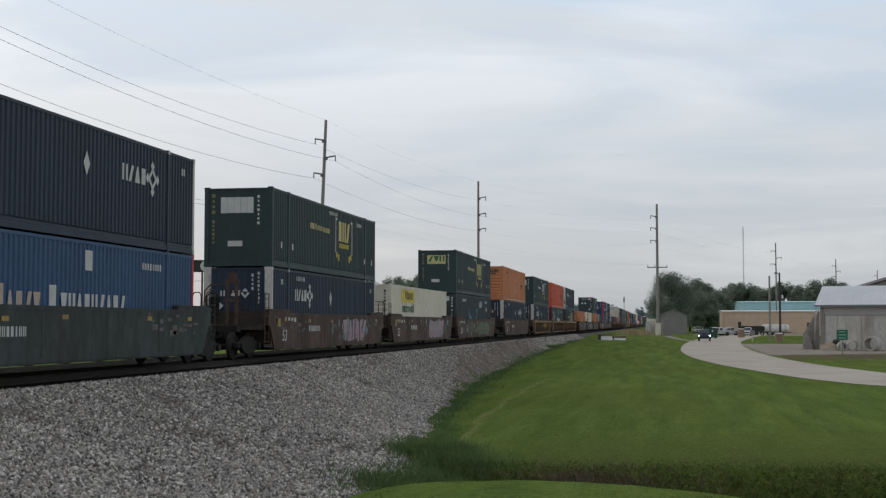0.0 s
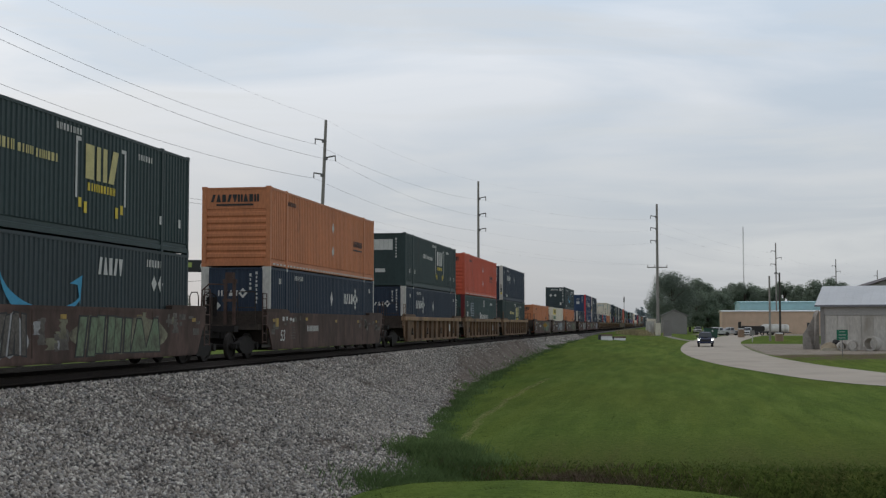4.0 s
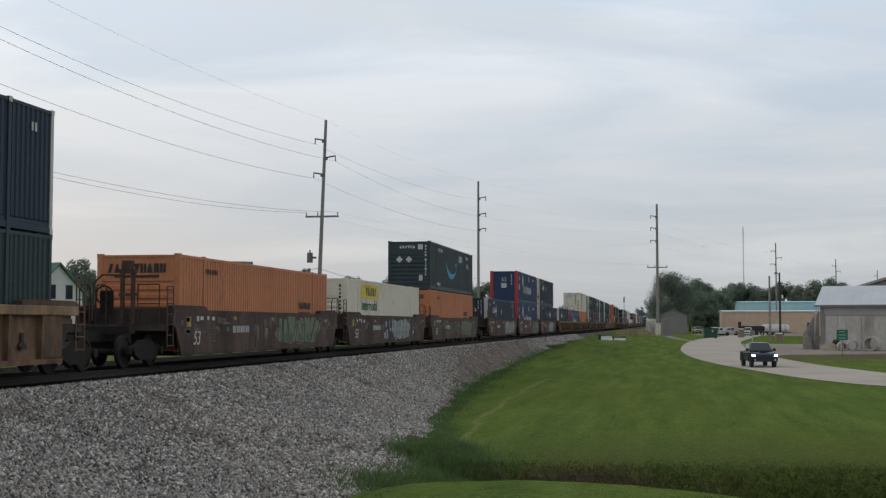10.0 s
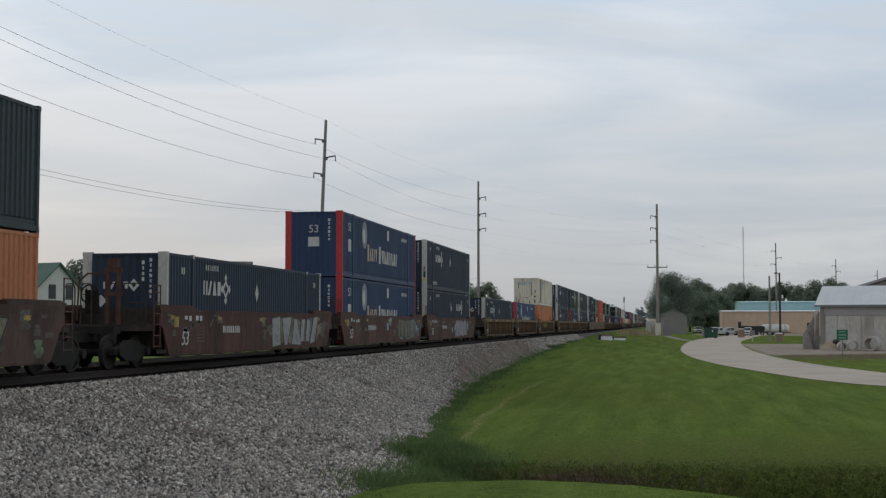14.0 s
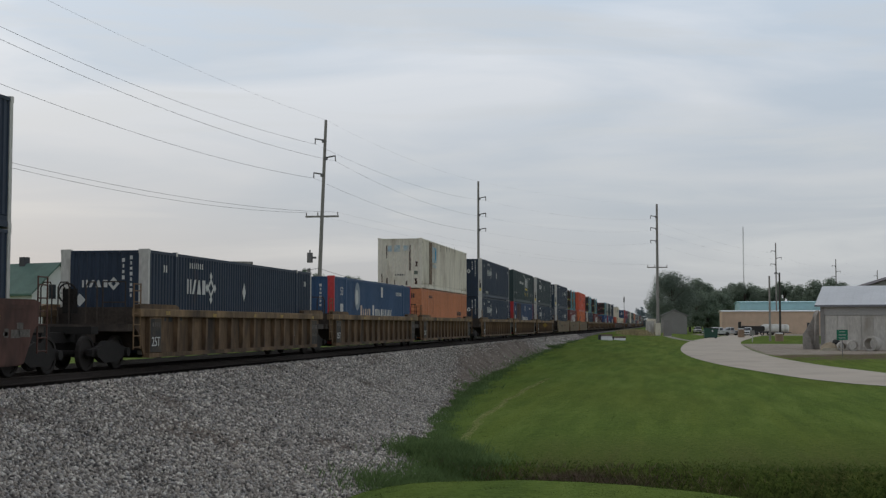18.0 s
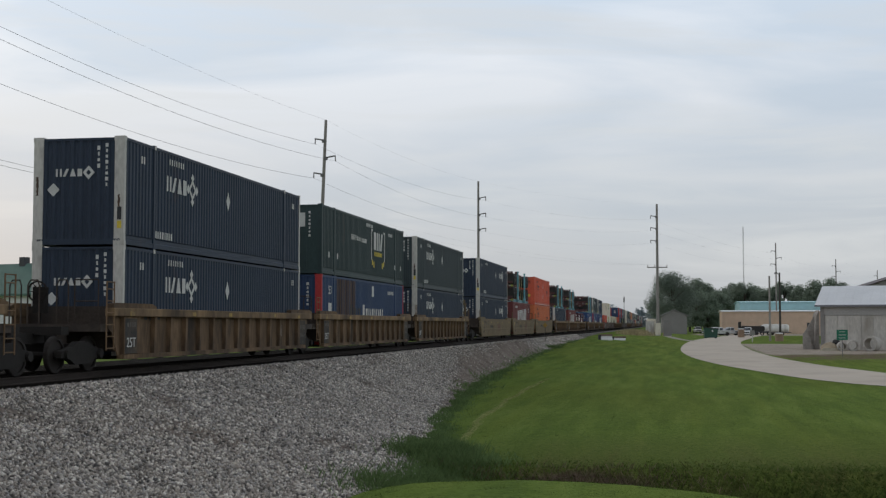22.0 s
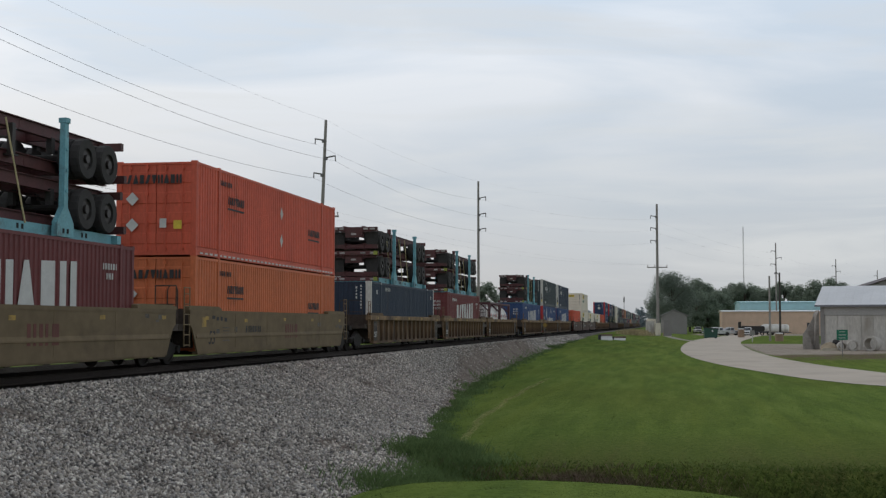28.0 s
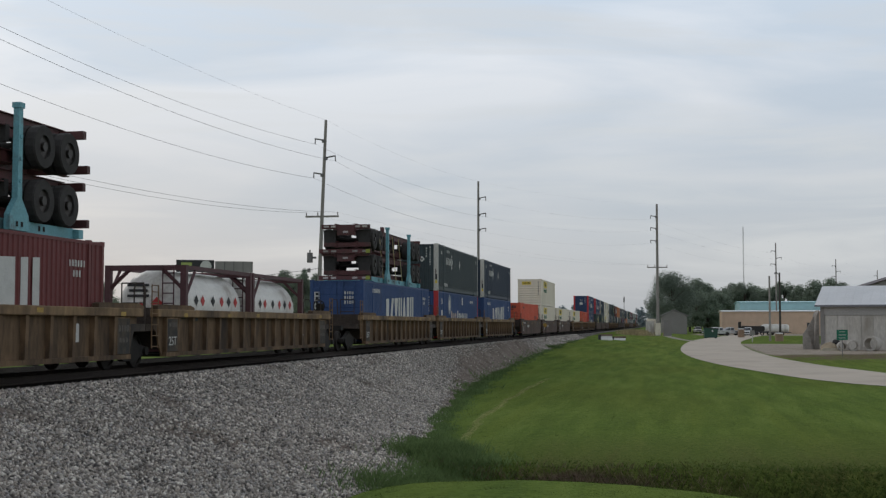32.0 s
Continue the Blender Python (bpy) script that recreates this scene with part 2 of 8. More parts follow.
def ground_z(x, y):
    """Height of the ground; x and y are numpy arrays."""
    xt = x + bend_np(y)
    toe = np.interp(y, (0, 23, 30, 40, 52, 62, 77, 100, 141, 200), (-5.0, -5.3, -6.0, -7.7, -9.0, -9.9, -10.9, -11.6, -12.1, -12.3))
    toe_z = np.interp(y, (0, 60, 80, 141, 220, 300), (-1.85, -1.85, -1.75, -0.8, -0.3, -0.3))
    far_z = np.interp(y, (0, 95, 140, 190, 300, 600), (-1.85, -1.8, -1.45, -1.28, -1.2, -1.2))
    run = np.interp(y, (0, 90, 150, 220), (4.0, 6.0, 10.0, 22.0))
    k = np.clip((xt - toe) / run, 0, 1)
    k = k * k * (3 - 2 * k)
    field = toe_z * (1 - k) + far_z * k
    s = np.clip((xt + 12.95) / (toe + 12.95), 0, 1)
    bank = -0.17 * (1 - s) + toe_z * s - 0.12 * np.sin(s * math.pi)
    z = np.where(xt < -12.95, -0.17, np.where(xt < toe, bank, field))
    # far side of the track
    b = np.clip((-21.0 - xt) / 3.5, 0, 1)
    z = np.where(xt < -21.0, -0.17 - 0.75 * b, z)
    # ditch across the field and the bank on which the camera stands
    yy = y - 0.04 * x
    lip = np.clip((33.5 - yy) / 5.0, 0, 1) ** 2 * np.clip((yy - 24.0) / 3.0, 0, 1)
    z = z - 0.13 * lip * np.clip((x + 5.6) / 2.2, 0, 1) * np.clip((60 - x) / 10, 0, 1)
    far_wall = np.clip((28.7 - yy) / 0.8, 0, 1)
    near_wall = np.clip((yy - 19.5) / 2.5, 0, 1)
    z = z - 0.62 * far_wall * near_wall * np.clip((x + 5.6) / 2.2, 0, 1) * np.clip((60 - x) / 10, 0, 1)
    off = x + 1.6
    crest = -0.40 - 0.0185 * y - np.where(y > 5, 0.026 * np.clip(np.abs(off), 0, 6) ** 2 * np.clip((y - 5) / 8, 0, 1), 0) - 0.16 * np.clip(-3.2 - x, 0, 4) ** 2 * np.clip((y - 5) / 8, 0, 1)
    d = np.clip((y - 15.6) / 4.0, 0, 1)
    d = d * d * (3 - 2 * d)
    mound = crest * (1 - d) - 2.6 * d
    side = np.clip((x + 7.5) / 2.5, 0, 1)
    mound = mound * side - 3.0 * (1 - side)
    z = np.where((y < 20) & (xt > -12.5), np.maximum(z, mound), z)
    return z


def gz(x, y):
    return float(ground_z(np.array([float(x)]), np.array([float(y)]))[0])


# ---------------------------------------------------------------- ground
def ground_material():
    m = bpy.data.materials.new("ground_cover")
    m.use_nodes = True
    nt = m.node_tree
    b = nt.nodes["Principled BSDF"]
    tc = nt.nodes.new("ShaderNodeTexCoord")

    def noise_tex(scale, detail, stretch=None, rough=0.55):
        n = nt.nodes.new("ShaderNodeTexNoise")
        n.inputs["Scale"].default_value = scale
        n.inputs["Detail"].default_value = detail
        n.inputs["Roughness"].default_value = rough
        if stretch:
            mp = nt.nodes.new("ShaderNodeMapping")
            mp.inputs["Scale"].default_value = stretch[:3]
            mp.inputs["Rotation"].default_value = (0, 0, radians(stretch[3]))
            nt.links.new(tc.outputs["Object"], mp.inputs[0])
            nt.links.new(mp.outputs[0], n.inputs[0])
        else:
            nt.links.new(tc.outputs["Object"], n.inputs[0])
        return n.outputs["Fac"]

    def ramp(fac, stops):
        r = nt.nodes.new("ShaderNodeValToRGB")
        while len(r.color_ramp.elements) < len(stops):
            r.color_ramp.elements.new(0.5)
        for e, (p, c) in zip(r.color_ramp.elements, stops):
            e.position, e.color = p, (*c, 1)
        nt.links.new(fac, r.inputs[0])
        return r.outputs[0]

    def mix(fac, a, bb):
        x = nt.nodes.new("ShaderNodeMix")
        x.data_type = "RGBA"
        for sock, val in (("Factor", fac), ("A", a), ("B", bb)):
            if isinstance(val, (float, int)):
                x.inputs[sock].default_value = val
            else:
                nt.links.new(val, x.inputs[sock])
        return x.outputs["Result"]

    def attr(name):
        a = nt.nodes.new("ShaderNodeAttribute")
        a.attribute_name = name
        return a.outputs["Fac"]

    def mathn(op, a, bb):
        x = nt.nodes.new("ShaderNodeMath")
        x.operation = op
        for i, val in enumerate((a, bb)):
            if isinstance(val, (float, int)):
                x.inputs[i].default_value = val
            else:
                nt.links.new(val, x.inputs[i])
        return x.outputs[0]

    def edge(weight, n, soft=0.12):
        """A weight of 0 to 1 turned into a ragged border."""
        s = mathn("ADD", weight, mathn("MULTIPLY", mathn("SUBTRACT", n, 0.5), 0.9))
        r = nt.nodes.new("ShaderNodeMapRange")
        r.inputs["From Min"].default_value = 0.5 - soft
        r.inputs["From Max"].default_value = 0.5 + soft
        nt.links.new(s, r.inputs["Value"])
        return r.outputs[0]

    mid = noise_tex(1.1, 7, (1.0, 0.1, 1.0, -8), 0.62)
    broad = noise_tex(0.09, 4, (1.0, 0.35, 1.0, -8))
    fine = noise_tex(9.0, 4)
    grass = ramp(mathn("ADD", mathn("MULTIPLY", mid, 0.6), mathn("MULTIPLY", fine, 0.4)),
                 ((0.36, (0.09, 0.142, 0.03)), (0.5, (0.139, 0.208, 0.041)), (0.64, (0.205, 0.279, 0.064))))
    grass = mix(mathn("MULTIPLY", ramp(broad, ((0.42, (0, 0, 0)), (0.66, (1, 1, 1)))), 0.32), grass, ramp(fine, ((0.3, (0.14, 0.15, 0.025)), (0.7, (0.185, 0.19, 0.04)))))
    mow = noise_tex(0.9, 2, (1.0, 0.03, 1.0, -8))
    stripes = ramp(mow, ((0.52, (0, 0, 0)), (0.66, (1, 1, 1))))
    stripe_amt = mathn("MULTIPLY", stripes, 0.3)
    grass = mix(stripe_amt, grass, ramp(fine, ((0.3, (0.175, 0.235, 0.036)), (0.7, (0.235, 0.285, 0.06)))))
    vor = nt.nodes.new("ShaderNodeTexVoronoi")
    vor.inputs["Scale"].default_value = 22.0
    nt.links.new(tc.outputs["Object"], vor.inputs[0])
    stone = ramp(vor.outputs["Color"], ((0.1, (0.05, 0.045, 0.042)), (0.5, (0.17, 0.158, 0.146)), (0.9, (0.4, 0.375, 0.345))))
    soil = ramp(fine, ((0.3, (0.125, 0.085, 0.062)), (0.7, (0.225, 0.168, 0.13))))
    soil_n = noise_tex(0.8, 5)
    # rough, half-dry grass towards the ditch
    grass = mix(mathn("MULTIPLY", attr("rough"), ramp(mid, ((0.35, (0.25, 0.25, 0.25)), (0.65, (1, 1, 1))))), grass, ramp(fine, ((0.3, (0.075, 0.096, 0.027)), (0.7, (0.14, 0.138, 0.046)))))
    col = mix(edge(attr("soil"), soil_n), grass, soil)
    col = mix(edge(attr("gravel"), noise_tex(1.6, 4)), col, stone)
    grit = noise_tex(26.0, 3)
    col = mix(edge(attr("worn"), noise_tex(1.1, 6), 0.22), col, ramp(mathn("ADD", mathn("MULTIPLY", grit, 0.6), mathn("MULTIPLY", soil_n, 0.4)), ((0.36, (0.12, 0.092, 0.076)), (0.5, (0.235, 0.196, 0.168)), (0.66, (0.36, 0.32, 0.285)))))
    col = mix(edge(attr("dusty"), soil_n, 0.3), col, ramp(mathn("ADD", mathn("MULTIPLY", fine, 0.5), mathn("MULTIPLY", soil_n, 0.5)), ((0.36, (0.31, 0.262, 0.22)), (0.64, (0.52, 0.455, 0.385)))))
    # oily track bed, taken near black to hold the shade under the cars
    col = mix(edge(attr("fouled_shade"), noise_tex(2.2, 4), 0.2), col, ramp(fine, ((0.3, (0.008, 0.0065, 0.0055)), (0.7, (0.019, 0.0155, 0.013)))))
    nt.links.new(col, b.inputs["Base Color"])
    b.inputs["Roughness"].default_value = 0.95
    b.inputs["Specular IOR Level"].default_value = 0.03
    bp = nt.nodes.new("ShaderNodeBump")
    bp.inputs["Strength"].default_value = 0.7
    bp.inputs["Distance"].default_value = 0.06
    nt.links.new(mathn("ADD", fine, vor.outputs["Distance"]), bp.inputs["Height"])
    nt.links.new(bp.outputs[0], b.inputs["Normal"])
    return m


def toe_at(y):
    return np.interp(y, (0, 23, 30, 40, 52, 62, 77, 100, 141, 200), (-5.0, -5.3, -6.0, -7.7, -9.0, -9.9, -10.9, -11.6, -12.1, -12.3))


def dust_at(x, y):
    """Where fines lie bare between the stones, 0 to 1."""
    spots = np.array([noise.noise(Vector((a * 0.42, b * 0.3, 2.0))) for a, b in zip(np.ravel(x), np.ravel(y))]).reshape(np.shape(x))
    return np.clip((spots - 0.3) / 0.12, 0, 1)


def worn_at(y):
    """Width of the bare earth strip at the foot of the bank."""
    return np.interp(y, (40, 52, 62, 75, 110, 125), (0.5, 0.9, 1.7, 2.5, 2.2, 1.2))


def build_ground():
    xs = np.concatenate([-np.geomspace(3000, 32, 26), np.arange(-30, -20, 1.0), np.arange(-20, 16, 0.3), np.arange(16, 40, 1.0), np.geomspace(40, 3000, 26)])
    ys = np.concatenate([-np.geomspace(600, 4, 14), np.arange(-3, 12, 0.8), np.arange(12, 26, 0.4), np.arange(26, 31, 0.12), np.arange(31, 60, 0.3), np.arange(60, 130, 0.7), np.arange(130, 320, 3.0), np.geomspace(320, 4200, 26)])
    X, Y = np.meshgrid(xs, ys)
    Z = ground_z(X, Y)
    rng = np.random.default_rng(3)
    near = (Y > 8) & (Y < 130) & (X > -12.5) & (X < 20)
    Z = Z + np.where(near, rng.normal(0, 0.004, Z.shape), 0)
    nx, ny = len(xs), len(ys)
    verts = np.stack([X.ravel(), Y.ravel(), Z.ravel()], 1)
    i = np.arange(nx * ny).reshape(ny, nx)
    faces = np.stack([i[:-1, :-1].ravel(), i[:-1, 1:].ravel(), i[1:, 1:].ravel(), i[1:, :-1].ravel()], 1)
    me = bpy.data.meshes.new("ground")
    me.from_pydata(verts.tolist(), [], faces.tolist())
    me.polygons.foreach_set("use_smooth", np.ones(len(faces), bool))
    xt = X + bend_np(Y)
    toe = toe_at(Y)
    gravel = np.clip((toe + 0.4 - xt) / 0.8, 0, 1) * np.clip((xt + 22.4) / 0.8, 0, 1)
    worn = np.clip((Y - 40) / 8, 0, 1) * np.clip((125 - Y) / 15, 0, 1) * np.clip((xt - (toe - worn_at(Y))) / 1.0, 0, 1) * (xt < toe + 0.35)
    bank = (Y > 12) & (Y < 62) & (xt > -13.2) & (xt < toe)
    bare = np.zeros(Y.shape)
    bare[bank] = dust_at(X[bank], Y[bank])
    worn = np.maximum(worn, 0.75 * bare)
    soil = (0.9 * np.exp(-((Y - 28.25 - 0.04 * X) / 0.4) ** 2) * np.exp(-((X + 1.9) / 1.6) ** 2))
    lot = np.clip((X - 7.5) / 1.5, 0, 1) * np.clip((Y - 117 - 0.55 * np.clip(X - 9, 0, 12)) / 9, 0, 1) * np.clip((176 - Y) / 5, 0, 1)
    lot2 = np.clip((X - 3) / 3, 0, 1) * np.clip((Y - 285) / 6, 0, 1) * np.clip((352 - Y) / 8, 0, 1) * np.clip((75 - X) / 10, 0, 1)
    edge_x = np.interp(Y, (66, 73.5, 88, 105, 122, 145), (17.4, 14.4, 11.8, 9.4, 8.2, 7.9))
    verge = np.clip((X - edge_x + 0.5) / 1.2, 0, 1) * np.clip((Y - 92) / 25, 0, 1) * np.clip((134 - Y) / 5, 0, 1)
    soil = np.maximum(soil, 0.6 * verge)
    yy = Y - 0.04 * X
    rough = np.clip((37 - yy) / 8.0, 0, 1) * np.clip((yy - 18) / 2.0, 0, 1) * np.clip((X + 6) / 3.0, 0, 1)
    # track bed strip: oil staining plus under-train shade laid into the ground colour
    fouled_shade = np.clip((-13.55 - xt) / 0.4, 0, 1) * np.clip((xt + 23.0) / 0.3, 0, 1) * 1.7
    for name, arr in (("worn", worn), ("rough", rough), ("fouled_shade", fouled_shade), ("gravel", gravel), ("soil", soil), ("dusty", np.maximum(lot, lot2))):
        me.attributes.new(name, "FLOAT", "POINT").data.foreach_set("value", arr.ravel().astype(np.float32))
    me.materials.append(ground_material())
    tagged(new("ground", me), "mown green grass field with a ditch and gravel railway bank", "ground", kind="structure")


build_ground()


def scatter_mesh(name, base_v, base_f, pos, rot, size, material, squash=None, tilt=None):
    """Many small solid pieces as one mesh."""
    n, k = len(pos), len(base_v)
    v = np.repeat(base_v[None], n, 0) * size[:, None, None]
    if squash is not None:
        v = v * squash[:, None, :]
    if tilt is not None:
        c, s = np.cos(tilt)[:, None], np.sin(tilt)[:, None]
        v = np.stack([v[:, :, 0], v[:, :, 1] * c - v[:, :, 2] * s, v[:, :, 1] * s + v[:, :, 2] * c], 2)
    c, s = np.cos(rot), np.sin(rot)
    x = v[:, :, 0] * c[:, None] - v[:, :, 1] * s[:, None]
    y = v[:, :, 0] * s[:, None] + v[:, :, 1] * c[:, None]
    v = np.stack([x, y, v[:, :, 2]], 2) + pos[:, None, :]
    f = (np.asarray(base_f)[None] + (np.arange(n) * k)[:, None, None]).reshape(-1, len(base_f[0]))
    me = bpy.data.meshes.new(name)
    me.vertices.add(n * k)
    me.vertices.foreach_set("co", v.reshape(-1).astype(np.float32))
    m = f.shape[1]
    me.loops.add(f.size)
    me.loops.foreach_set("vertex_index", f.reshape(-1).astype(np.int32))
    me.polygons.add(len(f))
    me.polygons.foreach_set("loop_start", (np.arange(len(f)) * m).astype(np.int32))
    me.polygons.foreach_set("loop_total", np.full(len(f), m, np.int32))
    me.update(calc_edges=True)
    me.materials.append(material)
    return me


def build_ballast():
    rng = np.random.default_rng(5)
    n = 265000
    y = np.where(rng.random(n) < 0.84, 13.5 + 80 * rng.random(n) ** 1.7, 90 + 85 * rng.random(n))
    toe = toe_at(y)
    x = -13.6 + (toe + 0.5 + 13.6) * rng.random(n) ** 0.95
    worn = np.clip((y - 40) / 8, 0, 1) * np.clip((125 - y) / 15, 0, 1) * np.clip((x - (toe - worn_at(y)) + rng.normal(0, 0.25, n)) / 1.0, 0, 1)
    edge = np.clip((toe + 0.5 - x) / 0.9, 0, 1)
    # bare and mossy gaps
    edge = edge * (1 - 0.72 * dust_at(x, y) * (y < 62))
    keep = rng.random(n) < (1 - 0.985 * worn) * edge
    x, y = x[keep], y[keep]
    n = len(x)
    base = np.array([(1, 0, 0.1), (-0.9, 0.25, 0), (0.1, 1, -0.1), (-0.1, -1, 0.15), (0.15, 0.1, 0.8), (0, 0, -0.7)])
    tri = [(0, 2, 4), (2, 1, 4), (1, 3, 4), (3, 0, 4), (2, 0, 5), (1, 2, 5), (3, 1, 5), (0, 3, 5)]
    size = (0.019 + 0.034 * rng.random(n) ** 1.8) * (1 + np.clip((y - 70) / 140, 0, 0.5))
    pos = np.stack([x, y, ground_z(x, y) + size * 0.35], 1)
    sq = 0.45 + 0.95 * rng.random((n, 3))
    stone = mat("ballast_stone", (0.5, 0.5, 0.5), rough=0.85, var=0.2, scale=0.6, fine=40, bump=0.1)
    nt = stone.node_tree
    tone = nt.nodes.new("ShaderNodeValToRGB")
    tones = ((0.0, (0.085, 0.08, 0.078)), (0.22, (0.235, 0.208, 0.184)), (0.45, (0.41, 0.36, 0.31)), (0.62, (0.37, 0.355, 0.345)), (0.8, (0.56, 0.5, 0.435)), (1.0, (0.85, 0.8, 0.73)))
    while len(tone.color_ramp.elements) < len(tones):
        tone.color_ramp.elements.new(0.5)
    for e, (at, c) in zip(tone.color_ramp.elements, tones):
        e.position, e.color = at, (*c, 1)
    each_stone = nt.nodes.new("ShaderNodeNewGeometry")
    nt.links.new(each_stone.outputs["Random Per Island"], tone.inputs[0])
    for node in nt.nodes:
        if node.bl_idname == "ShaderNodeHueSaturation":
            nt.links.new(tone.outputs[0], node.inputs["Color"])
    me = scatter_mesh("ballast", base, tri, pos, rng.random(n) * 6.28, size, stone, sq, rng.normal(0, 0.9, n))
    tagged(new("ballast", me), "loose grey crushed stone ballast on the railway bank", "ballast", kind="stuff")


build_ballast()


def strip(name, centre, width, lift, material, thick=0.0):
    """A road or path: centre points with widths, laid on the ground."""
    bm = bmesh.new()
    rows = []
    pts = [Vector(p) for p in centre]
    for i, p in enumerate(pts):
        d = (pts[min(i + 1, len(pts) - 1)] - pts[max(i - 1, 0)]).normalized()
        nrm = Vector((d.y, -d.x))
        w = width[i] if isinstance(width, (list, tuple)) else width
        row = []
        for k in range(7):
            q = p + nrm * w * (k / 6 - 0.5)
            row.append(bm.verts.new((q.x, q.y, gz(q.x, q.y) + lift + 0.05 * (1 - (k / 3 - 1) ** 2))))
        rows.append(row)
    for a, b in zip(rows, rows[1:]):
        for k in range(6):
            bm.faces.new((a[k], a[k + 1], b[k + 1], b[k]))
    return to_mesh(name, bm, material)


def smooth_line(pts, step=3.0):
    """A Catmull-Rom line through the points."""
    out = []
    p = [Vector(q) for q in pts]
    p = [p[0] * 2 - p[1], *p, p[-1] * 2 - p[-2]]
    for i in range(1, len(p) - 2):
        n = max(2, int((p[i + 1] - p[i]).length / step))
        for k in range(n):
            t = k / n
            out.append(0.5 * ((2 * p[i]) + (p[i + 1] - p[i - 1]) * t + (2 * p[i - 1] - 5 * p[i] + 4 * p[i + 1] - p[i + 2]) * t * t + (3 * p[i] - p[i - 1] - 3 * p[i + 1] + p[i + 2]) * t ** 3))
    out.append(p[-2])
    return out


ROAD = [(300, -30), (140, 10), (60, 36), (32, 48), (20, 57), (13.8, 66), (10.9, 73.5), (8.3, 88.3), (5.9, 105), (4.6, 122), (4.3, 145), (5.6, 185), (9.0, 225), (14, 275), (24, 330)]
road_mat = mat("worn_concrete_road", (0.53, 0.462, 0.385), rough=0.9, var=0.09, scale=0.3, fine=12, bump=0.15, dirt=(0.42, 0.35, 0.285), dirt_amt=0.3)
tagged(new("road", strip("road", smooth_line(ROAD), 7.2, 0.03, road_mat)), "pale worn concrete road curving through the grass", "road", kind="structure")
lane_mat = mat("gravel_lane", (0.30, 0.265, 0.225), rough=0.95, var=0.2, scale=0.5, fine=9, bump=0.25)
tagged(new("pavement", strip("pavement", smooth_line([(-1.5, 226), (0.5, 205), (3.2, 190)]), 1.6, 0.02, lane_mat)), "narrow pale footpath joining the road", "path", kind="structure")


# ---------------------------------------------------------------- railway track
def track_line(y0, y1, step):
    ys = list(np.arange(y0, y1, step)) + [y1]
    return [(TRACK_X - bend(y), y) for y in ys]


def build_track():
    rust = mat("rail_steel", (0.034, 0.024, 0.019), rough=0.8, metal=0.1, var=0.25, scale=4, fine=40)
    prof = [(-0.075, -0.172), (0.075, -0.172), (0.075, -0.155), (0.012, -0.13), (0.012, -0.045), (0.036, -0.035), (0.036, -0.004), (0.028, 0.0), (-0.028, 0.0), (-0.036, -0.004), (-0.036, -0.035), (-0.012, -0.045), (-0.012, -0.13), (-0.075, -0.155)]
    track = thing("railway_track", "single railway track of rusty steel rails on dark ties", "track", kind="structure")
    for side in (-0.7535, 0.7535):
        bm = bmesh.new()
        loops = []
        for x, y in track_line(-30, 150, 180) + track_line(160, 1400, 20):
            loops.append([bm.verts.new((x + side + a, y, b)) for a, b in prof])
        for a, b in zip(loops, loops[1:]):
            for i in range(len(prof)):
                bm.faces.new((a[i], a[(i + 1) % len(prof)], b[(i + 1) % len(prof)], b[i]))
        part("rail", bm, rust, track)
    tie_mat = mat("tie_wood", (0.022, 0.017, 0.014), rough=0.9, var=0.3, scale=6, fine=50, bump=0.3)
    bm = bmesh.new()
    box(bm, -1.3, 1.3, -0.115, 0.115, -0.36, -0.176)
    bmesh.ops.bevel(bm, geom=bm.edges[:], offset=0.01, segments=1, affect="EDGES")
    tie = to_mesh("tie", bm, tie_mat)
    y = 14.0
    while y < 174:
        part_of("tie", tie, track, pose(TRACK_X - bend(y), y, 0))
        y += 0.54
    bm = bmesh.new()
    while y < 420:
        x = TRACK_X - bend(y)
        box(bm, x - 1.3, x + 1.3, y - 0.115, y + 0.115, -0.36, -0.176)
        y += 0.54
    tagged(part("ties", bm, tie_mat, track, "far run of wooden ties"), kind="stuff")


build_track()


# ---------------------------------------------------------------- grass and weeds
def blades(name, x, y, high, wide, material, rng, label, category, lean=0.5):
    n = len(x)
    a = rng.random(n) * 6.28
    b = rng.random(n) * 6.28
    z = ground_z(x, y) - 0.01
    p = np.stack([x, y, z], 1)
    d = np.stack([np.cos(a), np.sin(a), np.zeros(n)], 1) * (wide / 2)[:, None]
    tip = p + np.stack([np.cos(b) * high * lean, np.sin(b) * high * lean, high], 1) * rng.uniform(0.7, 1.0, n)[:, None]
    mid = (p + tip) / 2 + np.array((0, 0, 1)) * (high * 0.12)[:, None]
    v = np.stack([p - d, p + d, mid + d * 0.8, tip, mid - d * 0.8], 1).reshape(-1, 3)
    me = bpy.data.meshes.new(name)
    me.vertices.add(n * 5)
    me.vertices.foreach_set("co", v.reshape(-1).astype(np.float32))
    me.loops.add(n * 5)
    me.loops.foreach_set("vertex_index", np.arange(n * 5, dtype=np.int32))
    me.polygons.add(n)
    me.polygons.foreach_set("loop_start", (np.arange(n) * 5).astype(np.int32))
    me.polygons.foreach_set("loop_total", np.full(n, 5, np.int32))
    me.update(calc_edges=True)
    me.materials.append(material)
    tagged(new(name, me), label, category, kind="stuff")


